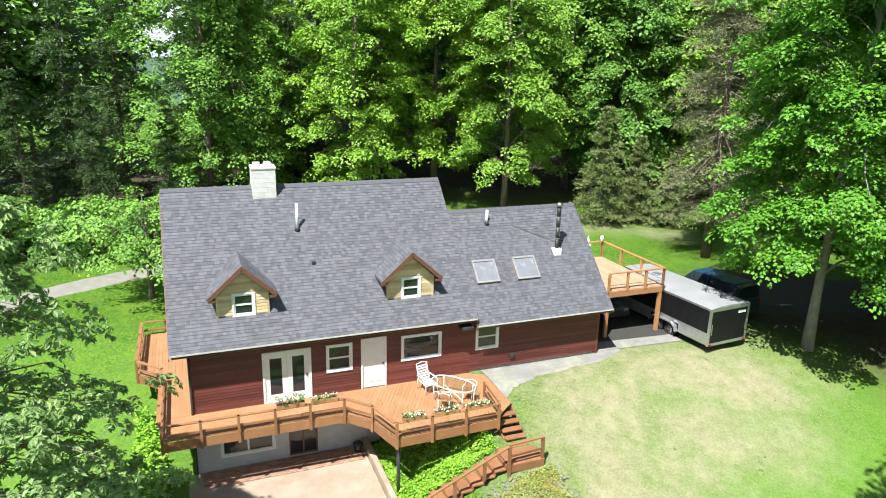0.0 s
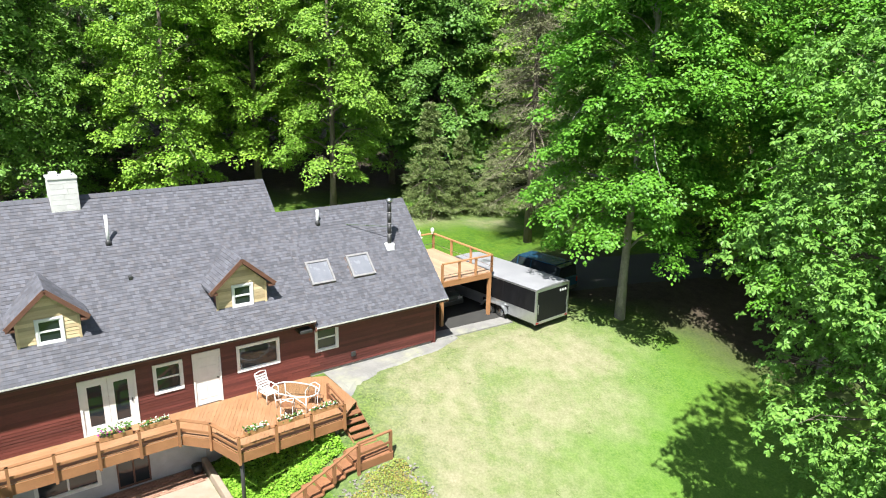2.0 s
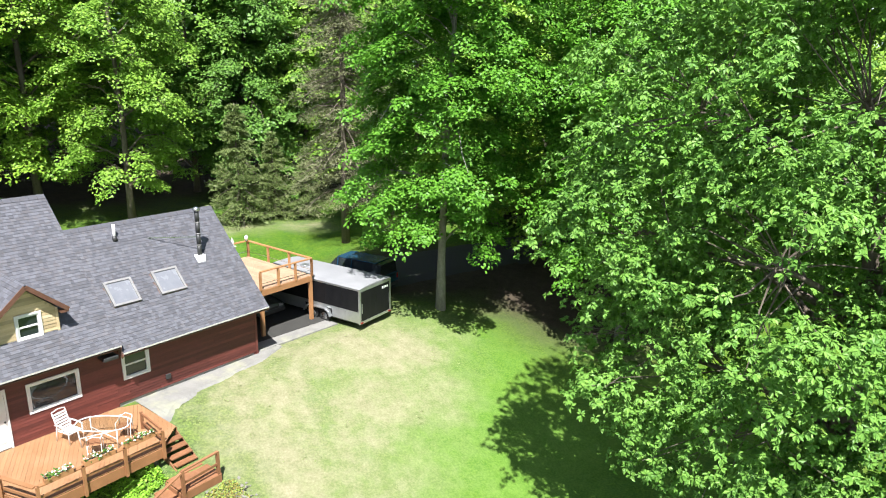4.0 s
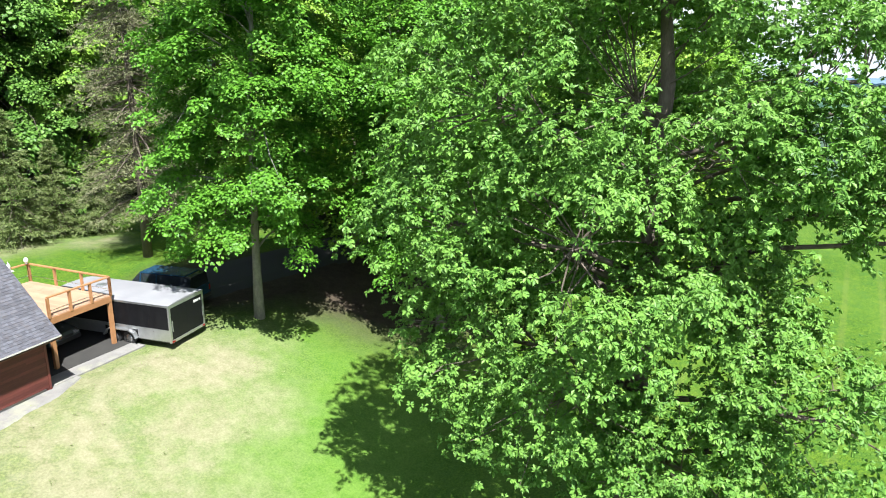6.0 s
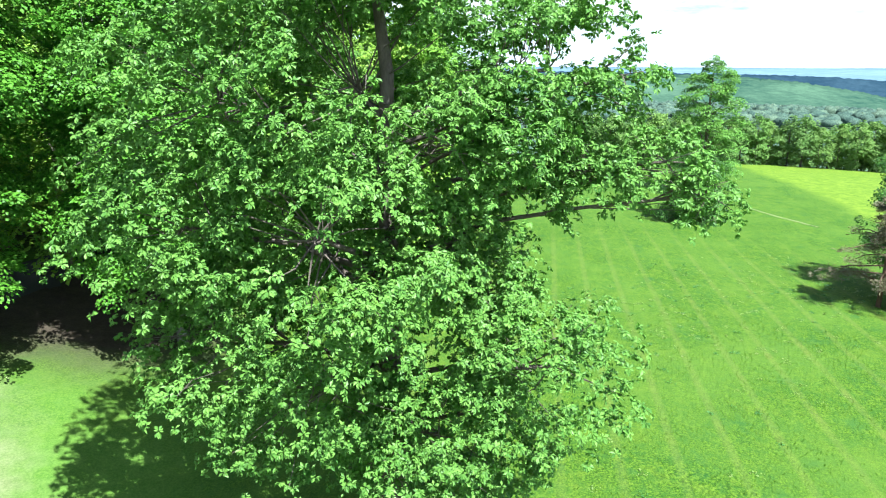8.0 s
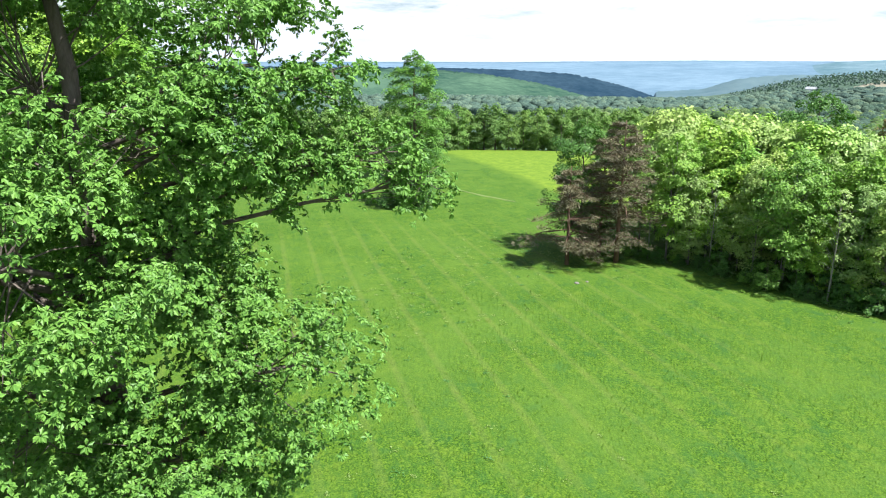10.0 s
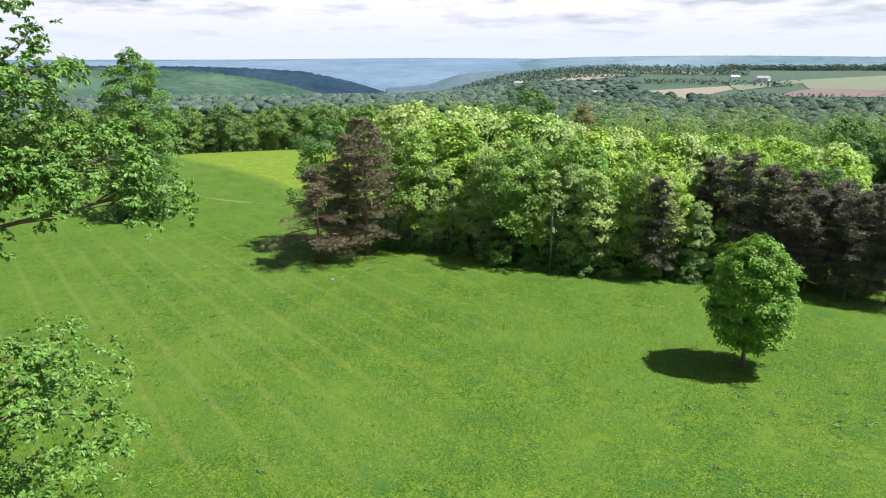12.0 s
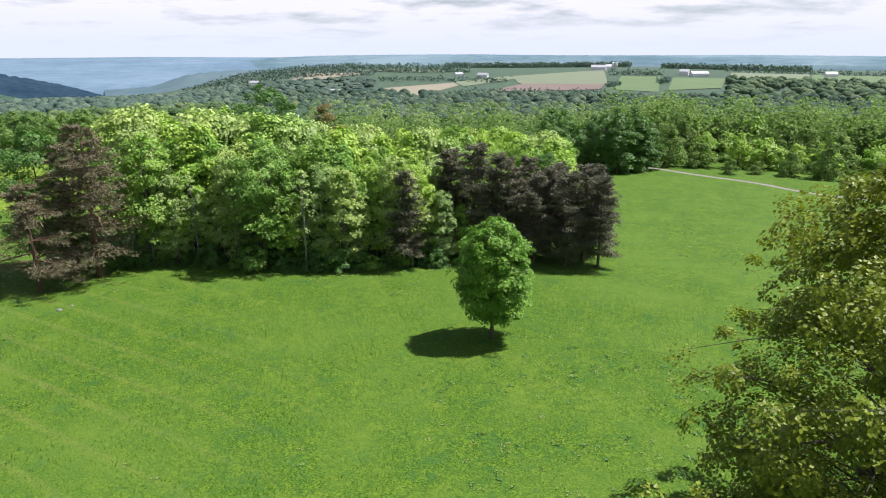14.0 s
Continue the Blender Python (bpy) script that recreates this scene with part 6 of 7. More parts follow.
def weeds(name, label, n, az0, az1, d0, d1, per, leaf, material, seed):
    """Low leafy clumps scattered through the meadow."""
    rnd = np.random.RandomState(seed)
    d = np.sqrt(rnd.uniform(d0 * d0, d1 * d1, n))
    az = np.radians(rnd.uniform(az0, az1, n))
    x, y = -np.sin(az) * d, np.cos(az) * d
    keep = np.sin(x * 0.16 + 1.1 * np.sin(y * 0.11)) + np.sin(y * 0.19 + x * 0.05) + rnd.normal(0, 0.6, n) > 0.3
    x, y = x[keep], y[keep]
    m = len(x)
    k = np.repeat(np.arange(m), per)
    wide = rnd.uniform(0.10, 0.34, m)
    off = rnd.normal(0, 0.5, (m * per, 2)) * wide[k][:, None]
    px, py = x[k] + off[:, 0], y[k] + off[:, 1]
    at = np.stack([px, py, land(px, py) + 0.01 + rnd.uniform(0.0, 0.22, m * per) * wide[k]], -1)
    normal = unit(rnd.normal(0, 0.45, (m * per, 3)) + [0, 0, 1.0])
    me = leaf_mesh(name, at, normal, rnd.normal(0, 1, (m * per, 3)), leaf * rnd.uniform(0.6, 1.3, m * per), "plain", material)
    tagged(new(name, me), label, "weeds", kind="stuff")


weeds("meadow_weeds", "low dark green weeds in the mown meadow", 620, -178, -74, 22, 62, 22, 0.10, WEED, 61)
weeds("meadow_weeds", "pale clover clumps in the mown meadow", 1700, -178, -74, 22, 70, 16, 0.085, CLOVER, 62)
weeds("lawn_weeds", "yellowed tufts in the dry lawn", 420, -44, 2, 17, 34, 10, 0.06, LAWNBLADE, 63)

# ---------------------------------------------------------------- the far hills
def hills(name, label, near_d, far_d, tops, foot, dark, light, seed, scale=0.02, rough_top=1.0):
    """A wooded rise on the horizon between two distances: the skyline's heights by bearing. Its two colours have haze
    painted in.
    """
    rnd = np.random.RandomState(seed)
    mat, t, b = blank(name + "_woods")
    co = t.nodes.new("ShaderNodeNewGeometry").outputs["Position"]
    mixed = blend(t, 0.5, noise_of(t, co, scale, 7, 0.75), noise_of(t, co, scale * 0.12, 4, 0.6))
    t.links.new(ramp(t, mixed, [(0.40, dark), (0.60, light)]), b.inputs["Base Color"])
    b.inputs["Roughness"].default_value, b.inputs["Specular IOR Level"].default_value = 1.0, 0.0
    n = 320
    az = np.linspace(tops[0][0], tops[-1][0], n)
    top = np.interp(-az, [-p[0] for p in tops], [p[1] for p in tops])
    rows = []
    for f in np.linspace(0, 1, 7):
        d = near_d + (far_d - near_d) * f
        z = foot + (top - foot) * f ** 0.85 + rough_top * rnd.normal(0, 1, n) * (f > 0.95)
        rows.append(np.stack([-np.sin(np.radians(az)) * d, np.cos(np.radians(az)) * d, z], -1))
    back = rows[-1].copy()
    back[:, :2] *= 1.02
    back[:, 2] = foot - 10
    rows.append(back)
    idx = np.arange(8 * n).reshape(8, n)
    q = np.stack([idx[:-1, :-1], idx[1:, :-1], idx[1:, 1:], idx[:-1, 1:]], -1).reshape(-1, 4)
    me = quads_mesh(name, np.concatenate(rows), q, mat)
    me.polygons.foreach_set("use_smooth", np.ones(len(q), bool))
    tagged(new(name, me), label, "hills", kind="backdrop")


# cloud shadow is put into the ridge's colours, sunlight into the slope's
hills("backdrop_ridge", "long wooded ridge across the valley, cloud shadow and haze in its colour", 1780, 2050, [(-60, -10), (-80, -14), (-92, -17.5), (-95, -19.5), (-99, -23.5), (-104, -35.5), (-106.2, -52), (-108.6, -74), (-111, -104)], -105,
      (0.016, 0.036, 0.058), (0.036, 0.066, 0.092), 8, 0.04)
hills("backdrop_slope", "wooded slope below the ridge, sunlight and haze in its colour", 1450, 1900, [(-60, -11), (-80, -16), (-90, -18), (-93, -22), (-97, -34), (-101, -55), (-105, -85), (-107, -97)], -98,
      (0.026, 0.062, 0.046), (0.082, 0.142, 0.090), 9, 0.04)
# plain, spur and horizon hills: their blue is haze painted into the colour
hills("backdrop_plain", "plain reaching to the horizon, painted pale blue with haze", 2060, 4250, [(-60, -14), (-99, -16), (-114, -6), (-124, -10), (-132, -14)], -135,
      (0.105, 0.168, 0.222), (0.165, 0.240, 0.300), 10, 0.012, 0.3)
hills("backdrop_spur", "wooded spur of the valley, painted blue-green with haze", 2100, 2500, [(-110.5, -103), (-114, -92), (-116.5, -56), (-119.5, -43), (-124, -41), (-130, -36), (-150, -22), (-188, -22)], -104,
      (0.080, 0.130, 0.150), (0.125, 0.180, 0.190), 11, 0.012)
hills("backdrop_far", "hills on the horizon, painted pale blue with haze", 2900, 3900, [(-116, -88), (-120, -40), (-123, -9), (-127, 2), (-133, 8), (-139, 10), (-147, 6), (-153, 6), (-160, 9), (-170, 4), (-188, 4)], -90,
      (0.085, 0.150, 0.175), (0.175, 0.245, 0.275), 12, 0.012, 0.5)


def field(label, corners, dark, light):
    """A field draped over the ground: four corners by bearing and distance."""
    mat = FIELDS.setdefault((dark, light), surface("field_crop", dark, light, 0.03, 1.0, 0, fine=0.25, stretch=(0.4, 1, 1)))
    n = 14
    s, u = np.meshgrid(np.linspace(0, 1, n), np.linspace(0, 1, n))
    c = np.array([polar(*p) for p in corners])
    w = [(1 - s) * (1 - u), s * (1 - u), s * u, (1 - s) * u]
    x, y = (sum(w[i] * c[i, k] for i in range(4)) for k in (0, 1))
    idx = np.arange(n * n).reshape(n, n)
    q = np.stack([idx[:-1, :-1], idx[1:, :-1], idx[1:, 1:], idx[:-1, 1:]], -1).reshape(-1, 4)
    tagged(new("field", quads_mesh("field", np.stack([x, y, land(x, y) + 0.9], -1).reshape(-1, 3), q, mat)), label, "field", kind="structure")


FIELDS = {}
# crop colours, muted by a little distance haze mixed into them
TAN, EARTH, CROP, PALE = ((0.195, 0.178, 0.120), (0.255, 0.235, 0.165)), ((0.132, 0.100, 0.082), (0.175, 0.136, 0.112)), ((0.076, 0.132, 0.050), (0.112, 0.172, 0.068)), ((0.120, 0.158, 0.088), (0.160, 0.194, 0.115))
field("tan stubble field far across the valley", [(-131.8, 1190), (-134.6, 1080), (-138.2, 1250), (-137.8, 1300)], *TAN)
field("pale strip of dry field far across the valley", [(-137.8, 1310), (-138.6, 1235), (-143, 1390), (-142.3, 1445)], *PALE)
field("green field before far farm buildings", [(-142.6, 1445), (-143.2, 1300), (-150.4, 1300), (-150, 1640)], *PALE)
field("brown ploughed field far across the valley", [(-143.5, 1300), (-140.6, 1165), (-149.8, 1215), (-150.2, 1300)], *EARTH)
field("bright green field far across the valley", [(-151.4, 1450), (-150.9, 1210), (-154.4, 1180), (-154.4, 1440)], *CROP)
field("low green field between far woods", [(-136, 1120), (-135.6, 1060), (-143.6, 1090), (-140, 1160)], *PALE)
field("pale hay field far across the valley", [(-126, 1500), (-123, 1310), (-125.5, 1310), (-131, 1480)], *TAN)
field("green pasture beside far barns", [(-155.4, 1420), (-155.1, 1205), (-159, 1250), (-159.4, 1420)], *CROP)
field("green pasture beyond far woods", [(-165.2, 1640), (-165, 1420), (-174, 1400), (-174, 1640)], *CROP)
field("pale pasture beyond far woods", [(-159.6, 1600), (-159.5, 1430), (-164.8, 1430), (-165, 1640)], *PALE)
field("pale far field beyond hedgerows", [(-131, 1760), (-128, 1560), (-136, 1520), (-138, 1700)], *PALE)
field("small clearing in far woods", [(-155.6, 950), (-155.2, 900), (-157.4, 900), (-157.2, 950)], *CROP)


def far_row(name, label, az0, az1, d, n, high, seed):
    """A dark row of distant trees, with haze mixed into the leaf colour."""
    rnd = np.random.RandomState(seed)
    at, nm, sz = [], [], []
    for i in range(n):
        az = az0 + (az1 - az0) * (i + rnd.uniform(-0.4, 0.4)) / n
        x, y = polar(az, d * rnd.uniform(0.985, 1.015))
        z, h = ground_at(x, y), high * rnd.uniform(0.6, 1.1)
        w = unit(rnd.normal(0, 1, (14, 3)))
        at.append(np.array([x, y, z + h * 0.5]) + w * [h * 0.45, h * 0.45, h * 0.5])
        nm.append(unit(w + rnd.normal(0, 0.3, (14, 3))))
        sz.append(rnd.uniform(0.3, 0.5, 14) * h)
    at, nm, sz = np.concatenate(at), np.concatenate(nm), np.concatenate(sz)
    me = leaf_mesh(name, at, nm, rnd.normal(0, 1, at.shape), sz, "plain", FARHAZE)
    tagged(new(name, me), label, "woods", kind="stuff")


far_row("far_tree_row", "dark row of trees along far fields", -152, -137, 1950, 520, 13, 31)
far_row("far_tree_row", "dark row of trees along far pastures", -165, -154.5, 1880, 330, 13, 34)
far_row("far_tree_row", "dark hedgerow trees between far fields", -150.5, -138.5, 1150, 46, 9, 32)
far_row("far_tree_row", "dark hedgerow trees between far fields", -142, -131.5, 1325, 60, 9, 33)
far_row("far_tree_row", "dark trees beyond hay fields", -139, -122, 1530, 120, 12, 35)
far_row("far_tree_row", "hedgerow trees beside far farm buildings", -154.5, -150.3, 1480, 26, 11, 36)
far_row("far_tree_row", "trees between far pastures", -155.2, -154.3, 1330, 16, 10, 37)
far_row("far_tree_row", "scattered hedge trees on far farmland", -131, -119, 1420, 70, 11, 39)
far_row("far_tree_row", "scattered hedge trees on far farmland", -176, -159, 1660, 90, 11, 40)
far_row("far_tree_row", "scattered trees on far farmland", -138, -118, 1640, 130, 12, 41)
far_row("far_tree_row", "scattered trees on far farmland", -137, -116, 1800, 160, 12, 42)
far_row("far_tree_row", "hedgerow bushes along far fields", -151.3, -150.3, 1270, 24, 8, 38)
BARNWALL = surface("white_barn_boards", (0.62, 0.62, 0.60), (0.78, 0.78, 0.76), 0.6, 0.8, 0)
BARNROOF = surface("grey_barn_roof", (0.35, 0.36, 0.38), (0.5, 0.5, 0.52), 0.6, 0.6, 0)


def barn(az, d, w, l, h, turn, label="white farm building far across the valley"):
    x, y = polar(az, d)
    b = thing("barn", label, "barn", Matrix.Translation((x, y, ground_at(x, y) - 0.5)) @ Matrix.Rotation(turn, 4, "Z"), group="far farm buildings")
    part("wall", boxed(-l / 2, l / 2, -w / 2, w / 2, 0, h), BARNWALL, b)
    bm = bmesh.new()
    prof = [(-w / 2 - 0.4, h - 0.2), (0, h + w * 0.35), (w / 2 + 0.4, h - 0.2)]
    a, c = [bm.verts.new((-l / 2 - 0.4, p, z)) for p, z in prof], [bm.verts.new((l / 2 + 0.4, p, z)) for p, z in prof]
    bm.faces.new(a)
    bm.faces.new(c[::-1])
    for i in range(3):
        bm.faces.new((a[i], a[(i + 1) % 3], c[(i + 1) % 3], c[i]))
    part("roof", bm, BARNROOF, b)


for az, d, w, l, h, turn in ((-149.6, 1660, 14, 34, 8, 0.4), (-150.4, 1680, 12, 20, 9, 1.2), (-157.3, 1470, 12, 36, 6, 0.9), (-156.2, 1490, 12, 18, 8, 0.2),
                             (-127.9, 1120, 8, 16, 4.5, 0.9), (-140.2, 1420, 10, 22, 6, 0.3), (-138.2, 1430, 9, 16, 6, 1.0), (-166.3, 1560, 12, 22, 7, 0.6), (-121.5, 1340, 10, 18, 6, 0.4)):
    barn(az, d, w, l, h, turn)
for az in (-150.7, -150.95):
    x, y = polar(az, 1650)
    s = thing("silo", "pale farm silo with domed top", "silo", Matrix.Translation((x, y, ground_at(x, y) - 0.5)), group="far farm silos")
    part("tower", tube(bmesh.new(), [(0, 0, 0), (0, 0, 17), (0, 0, 18.6), (0, 0, 19.4)], [3.2, 3.2, 2.4, 0.6], 12), BARNWALL, s)


def ribbon(name, label, pts, width, material, lift=0.03):
    """A road laid over the ground along a line."""
    line = []
    for a, b in zip(pts, pts[1:]):
        n = max(2, int(math.dist(a, b) / 0.8))
        line += [(a[0] + (b[0] - a[0]) * i / n, a[1] + (b[1] - a[1]) * i / n) for i in range(n)]
    line.append(pts[-1])
    for _ in range(12):
        line = [line[0]] + [tuple((line[i - 1][k] + 2 * line[i][k] + line[i + 1][k]) / 4 for k in (0, 1)) for i in range(1, len(line) - 1)] + [line[-1]]
    rnd = random.Random(3)
    v, cross = [], 5
    for i, p in enumerate(line):
        q, o = line[min(i + 1, len(line) - 1)], line[max(i - 1, 0)]
        d = Vector((q[0] - o[0], q[1] - o[1])).normalized()
        for j in range(cross):
            s = (j / (cross - 1) - 0.5) * (width + rnd.uniform(-0.2, 0.2))
            x, y = p[0] - d.y * s, p[1] + d.x * s
            v.append((x, y, ground_at(x, y) + (lift if 0 < j < cross - 1 else -0.02)))
    idx = np.arange(len(v)).reshape(-1, cross)
    q = np.stack([idx[:-1, :-1], idx[1:, :-1], idx[1:, 1:], idx[:-1, 1:]], -1).reshape(-1, 4)
    tagged(new(name, quads_mesh(name, v, q, material)), label, "road", kind="structure")


ribbon("driveway", "pale gravel driveway behind the house", [polar(52, 34), polar(36, 40), polar(25, 43), polar(10, 48), polar(-2, 52)], 2.4, GRAVEL, 0.06)
ribbon("driveway_yard", "dark asphalt yard and drive under the trees", [(9.6, 34.5), (14, 36.5), (24, 37.5), (36, 38), (52, 35), (70, 30)], 6.5, ASPHALT, 0.06)
PALETRACK = surface("dry_grass_track", (0.10, 0.155, 0.035), (0.20, 0.24, 0.08), 0.8, 0.95, 0.3, fine=6)
ribbon("worn_track", "pale strip of worn dry grass across the meadow", [polar(-94, 93), polar(-96.5, 88), polar(-99.5, 83.5)], 0.45, PALETRACK, 0.06)
ribbon("farm_track", "pale farm track along the meadow's lower edge", [polar(-150, 121), polar(-154, 118), polar(-158.6, 111), polar(-162.8, 107), polar(-166, 102), polar(-172, 100)], 1.3, GRAVEL, 0.05)
# ---------------------------------------------------------------- vehicles
TRB = surface("black_trailer_skin", (0.006, 0.006, 0.007), (0.013, 0.013, 0.015), 3, 0.40, 0.03)
TRW = surface("white_trailer_roof", (0.21, 0.21, 0.225), (0.29, 0.29, 0.305), 1.5, 0.55, 0.05)
ALU = surface("bright_aluminium", (0.42, 0.43, 0.44), (0.56, 0.57, 0.58), 4, 0.35, 0.05, metal=0.8)
TYRE = surface("tyre_rubber", (0.012, 0.012, 0.012), (0.03, 0.03, 0.03), 8, 0.85)
TRB.node_tree.nodes["Principled BSDF"].inputs["Specular IOR Level"].default_value = 0.2
NAVY = surface("dark_blue_car_paint", (0.012, 0.045, 0.085), (0.020, 0.065, 0.11), 2, 0.18, 0.0)
GREYCAR = surface("grey_green_car_paint", (0.12, 0.145, 0.145), (0.16, 0.19, 0.19), 2, 0.22, 0.0)
REDLAMP = surface("red_lamp_plastic", (0.25, 0.01, 0.01), (0.35, 0.02, 0.02), 8, 0.2, 0)


def wheel(parent, x, y, r=0.33, w=0.22, side=-1, rim=ALU):
    ty = part("wheel", tube(bmesh.new(), [(x, y, r), (x + side * 0.02, y, r), (x + side * (w - 0.02), y, r), (x + side * w, y, r)], [r * 0.9, r, r, r * 0.9], 20), TYRE, parent)
    part("rim", tube(bmesh.new(), [(x + side * (w - 0.03), y, r), (x + side * (w + 0.012), y, r), (x + side * (w + 0.018), y, r)], [r * 0.58, r * 0.54, r * 0.2], 16), rim, ty)


m_tr = Matrix.Translation((12.10, 28.54, -0.08)) @ Matrix.Rotation(radians(26.5), 4, "Z")
trailer = thing("cargo_trailer", "black enclosed cargo trailer with white roof and silver trim", "trailer", m_tr)
TW, TL, TB, TT = 2.45, 6.6, 0.42, 2.2
part("body", boxed(0.02, TW - 0.02, 0.02, TL, TB, TT - 0.04), TRB, trailer)
for i in range(6):
    a = 0.06 + i * 1.09
    for x0, x1 in ((-0.004, 0.02), (TW - 0.02, TW + 0.004)):
        part("side_panel", boxed(x0, x1, a, a + 1.083, TB + 0.58, TT - 0.1), TRB, trailer)
for x0, x1 in ((-0.012, 0.02), (TW - 0.02, TW + 0.012)):
    for ya, yb, za in ((0.06, 1.80, TB), (1.80, 3.70, TB + 0.42), (3.70, TL, TB)):
        part("stone_guard", boxed(x0, x1, ya, yb, za, TB + 0.57), ALU, trailer, "silver lower skirt panel")
    part("top_rail", boxed(x0 - 0.01, x1 + 0.01, 0.0, TL, TT - 0.1, TT), ALU, trailer)
for x in (-0.015, TW - 0.095):
    part("corner_post", boxed(x, x + 0.11, -0.03, 0.06, TB - 0.05, TT), ALU, trailer)
for i in range(6):
    a = 0.1 + i * 0.375
    part("ramp_panel", boxed(a, a + 0.371, -0.025, 0.02, TB + 0.08, TT - 0.16), TRB, trailer)
part("rear_header", boxed(0.09, TW - 0.09, -0.03, 0.03, TT - 0.155, TT), ALU, trailer)
part("rear_sill", boxed(0.09, TW - 0.09, -0.05, 0.03, TB - 0.05, TB + 0.075), ALU, trailer)
for x in (0.14, TW - 0.14):
    part("door_latch", beam(bmesh.new(), (x, -0.05, TB + 0.5), (x, -0.05, TB + 1.0), 0.03, 0.03), ALU, trailer)
    part("tail_lamp", boxed(x - 0.08, x + 0.08, -0.06, -0.03, TB - 0.03, TB + 0.05), REDLAMP, trailer, "red tail lamp")
bm = bmesh.new()
n = 9
rings = []
for y in (-0.04, TL + 0.04):
    rings.append([bm.verts.new((-0.03 + (TW + 0.06) * k / (n - 1), y, TT + 0.09 * math.sin(math.pi * k / (n - 1)) ** 0.6)) for k in range(n)] +
                 [bm.verts.new((-0.03 + (TW + 0.06) * k / (n - 1), y, TT - 0.015)) for k in reversed(range(n))])
for k in range(2 * n):
    bm.faces.new((rings[0][k], rings[0][(k + 1) % (2 * n)], rings[1][(k + 1) % (2 * n)], rings[1][k]))
bm.faces.new(rings[0])
bm.faces.new(rings[1][::-1])
part("roof_panel", bm, TRW, trailer, "white slightly curved roof")
part("roof_vent", boxed(1.0, 1.4, 4.6, 5.0, TT + 0.08, TT + 0.17, bevel=0.02), ALU, trailer)
for y in (2.35, 3.15):
    wheel(trailer, 0.22, y, 0.34, 0.24, -1, STEEL)
    wheel(trailer, TW - 0.22, y, 0.34, 0.24, 1, STEEL)
bm = bmesh.new()
arc = [(1.85, 0.42), (1.95, 0.66), (2.2, 0.80), (3.3, 0.80), (3.55, 0.66), (3.65, 0.42)]
for (a, b), (c, d) in zip(arc, arc[1:]):
    beam(bm, (-0.08, a, b), (-0.08, c, d), 0.24, 0.05)
part("fender", bm, ALU, trailer, "silver wheel arch")
part("axle_frame", boxed(0.2, TW - 0.2, 0.1, TL, 0.28, TB), DARKMETAL, trailer)
part("tongue", beam(bmesh.new(), (TW / 2, TL, 0.35), (TW / 2, TL + 1.2, 0.4), 0.12, 0.12), DARKMETAL, trailer)
part("jack", tube(bmesh.new(), [(TW / 2, TL + 1.1, -0.02), (TW / 2, TL + 1.1, 0.7)], [0.04, 0.04], 8), DARKMETAL, trailer)
bm = bmesh.new()
for i in range(4):
    box(bm, 1.75 + i * 0.13, 1.84 + i * 0.13, -0.034, -0.026, TT - 0.42, TT - 0.30)
part("decal", bm, WHITE, trailer, "small white decal")


def loft(bm, stations):
    """A body from cross-sections: y, half-width, bottom, shoulder height, top half-width, top."""
    rows = []
    for y, w, b, s, tw, t in stations:
        prof = [(-w * 0.92, b), (-w, (b + s) / 2), (-w, s), (-tw, t - 0.04), (-tw * 0.8, t), (tw * 0.8, t), (tw, t - 0.04), (w, s), (w, (b + s) / 2), (w * 0.92, b)]
        rows.append([bm.verts.new((x, y, z)) for x, z in prof])
    n = len(rows[0])
    for a, c in zip(rows, rows[1:]):
        for k in range(n):
            f = bm.faces.new((a[k], a[(k + 1) % n], c[(k + 1) % n], c[k]))
    bm.faces.new(rows[0])
    bm.faces.new(rows[-1][::-1])
    return bm


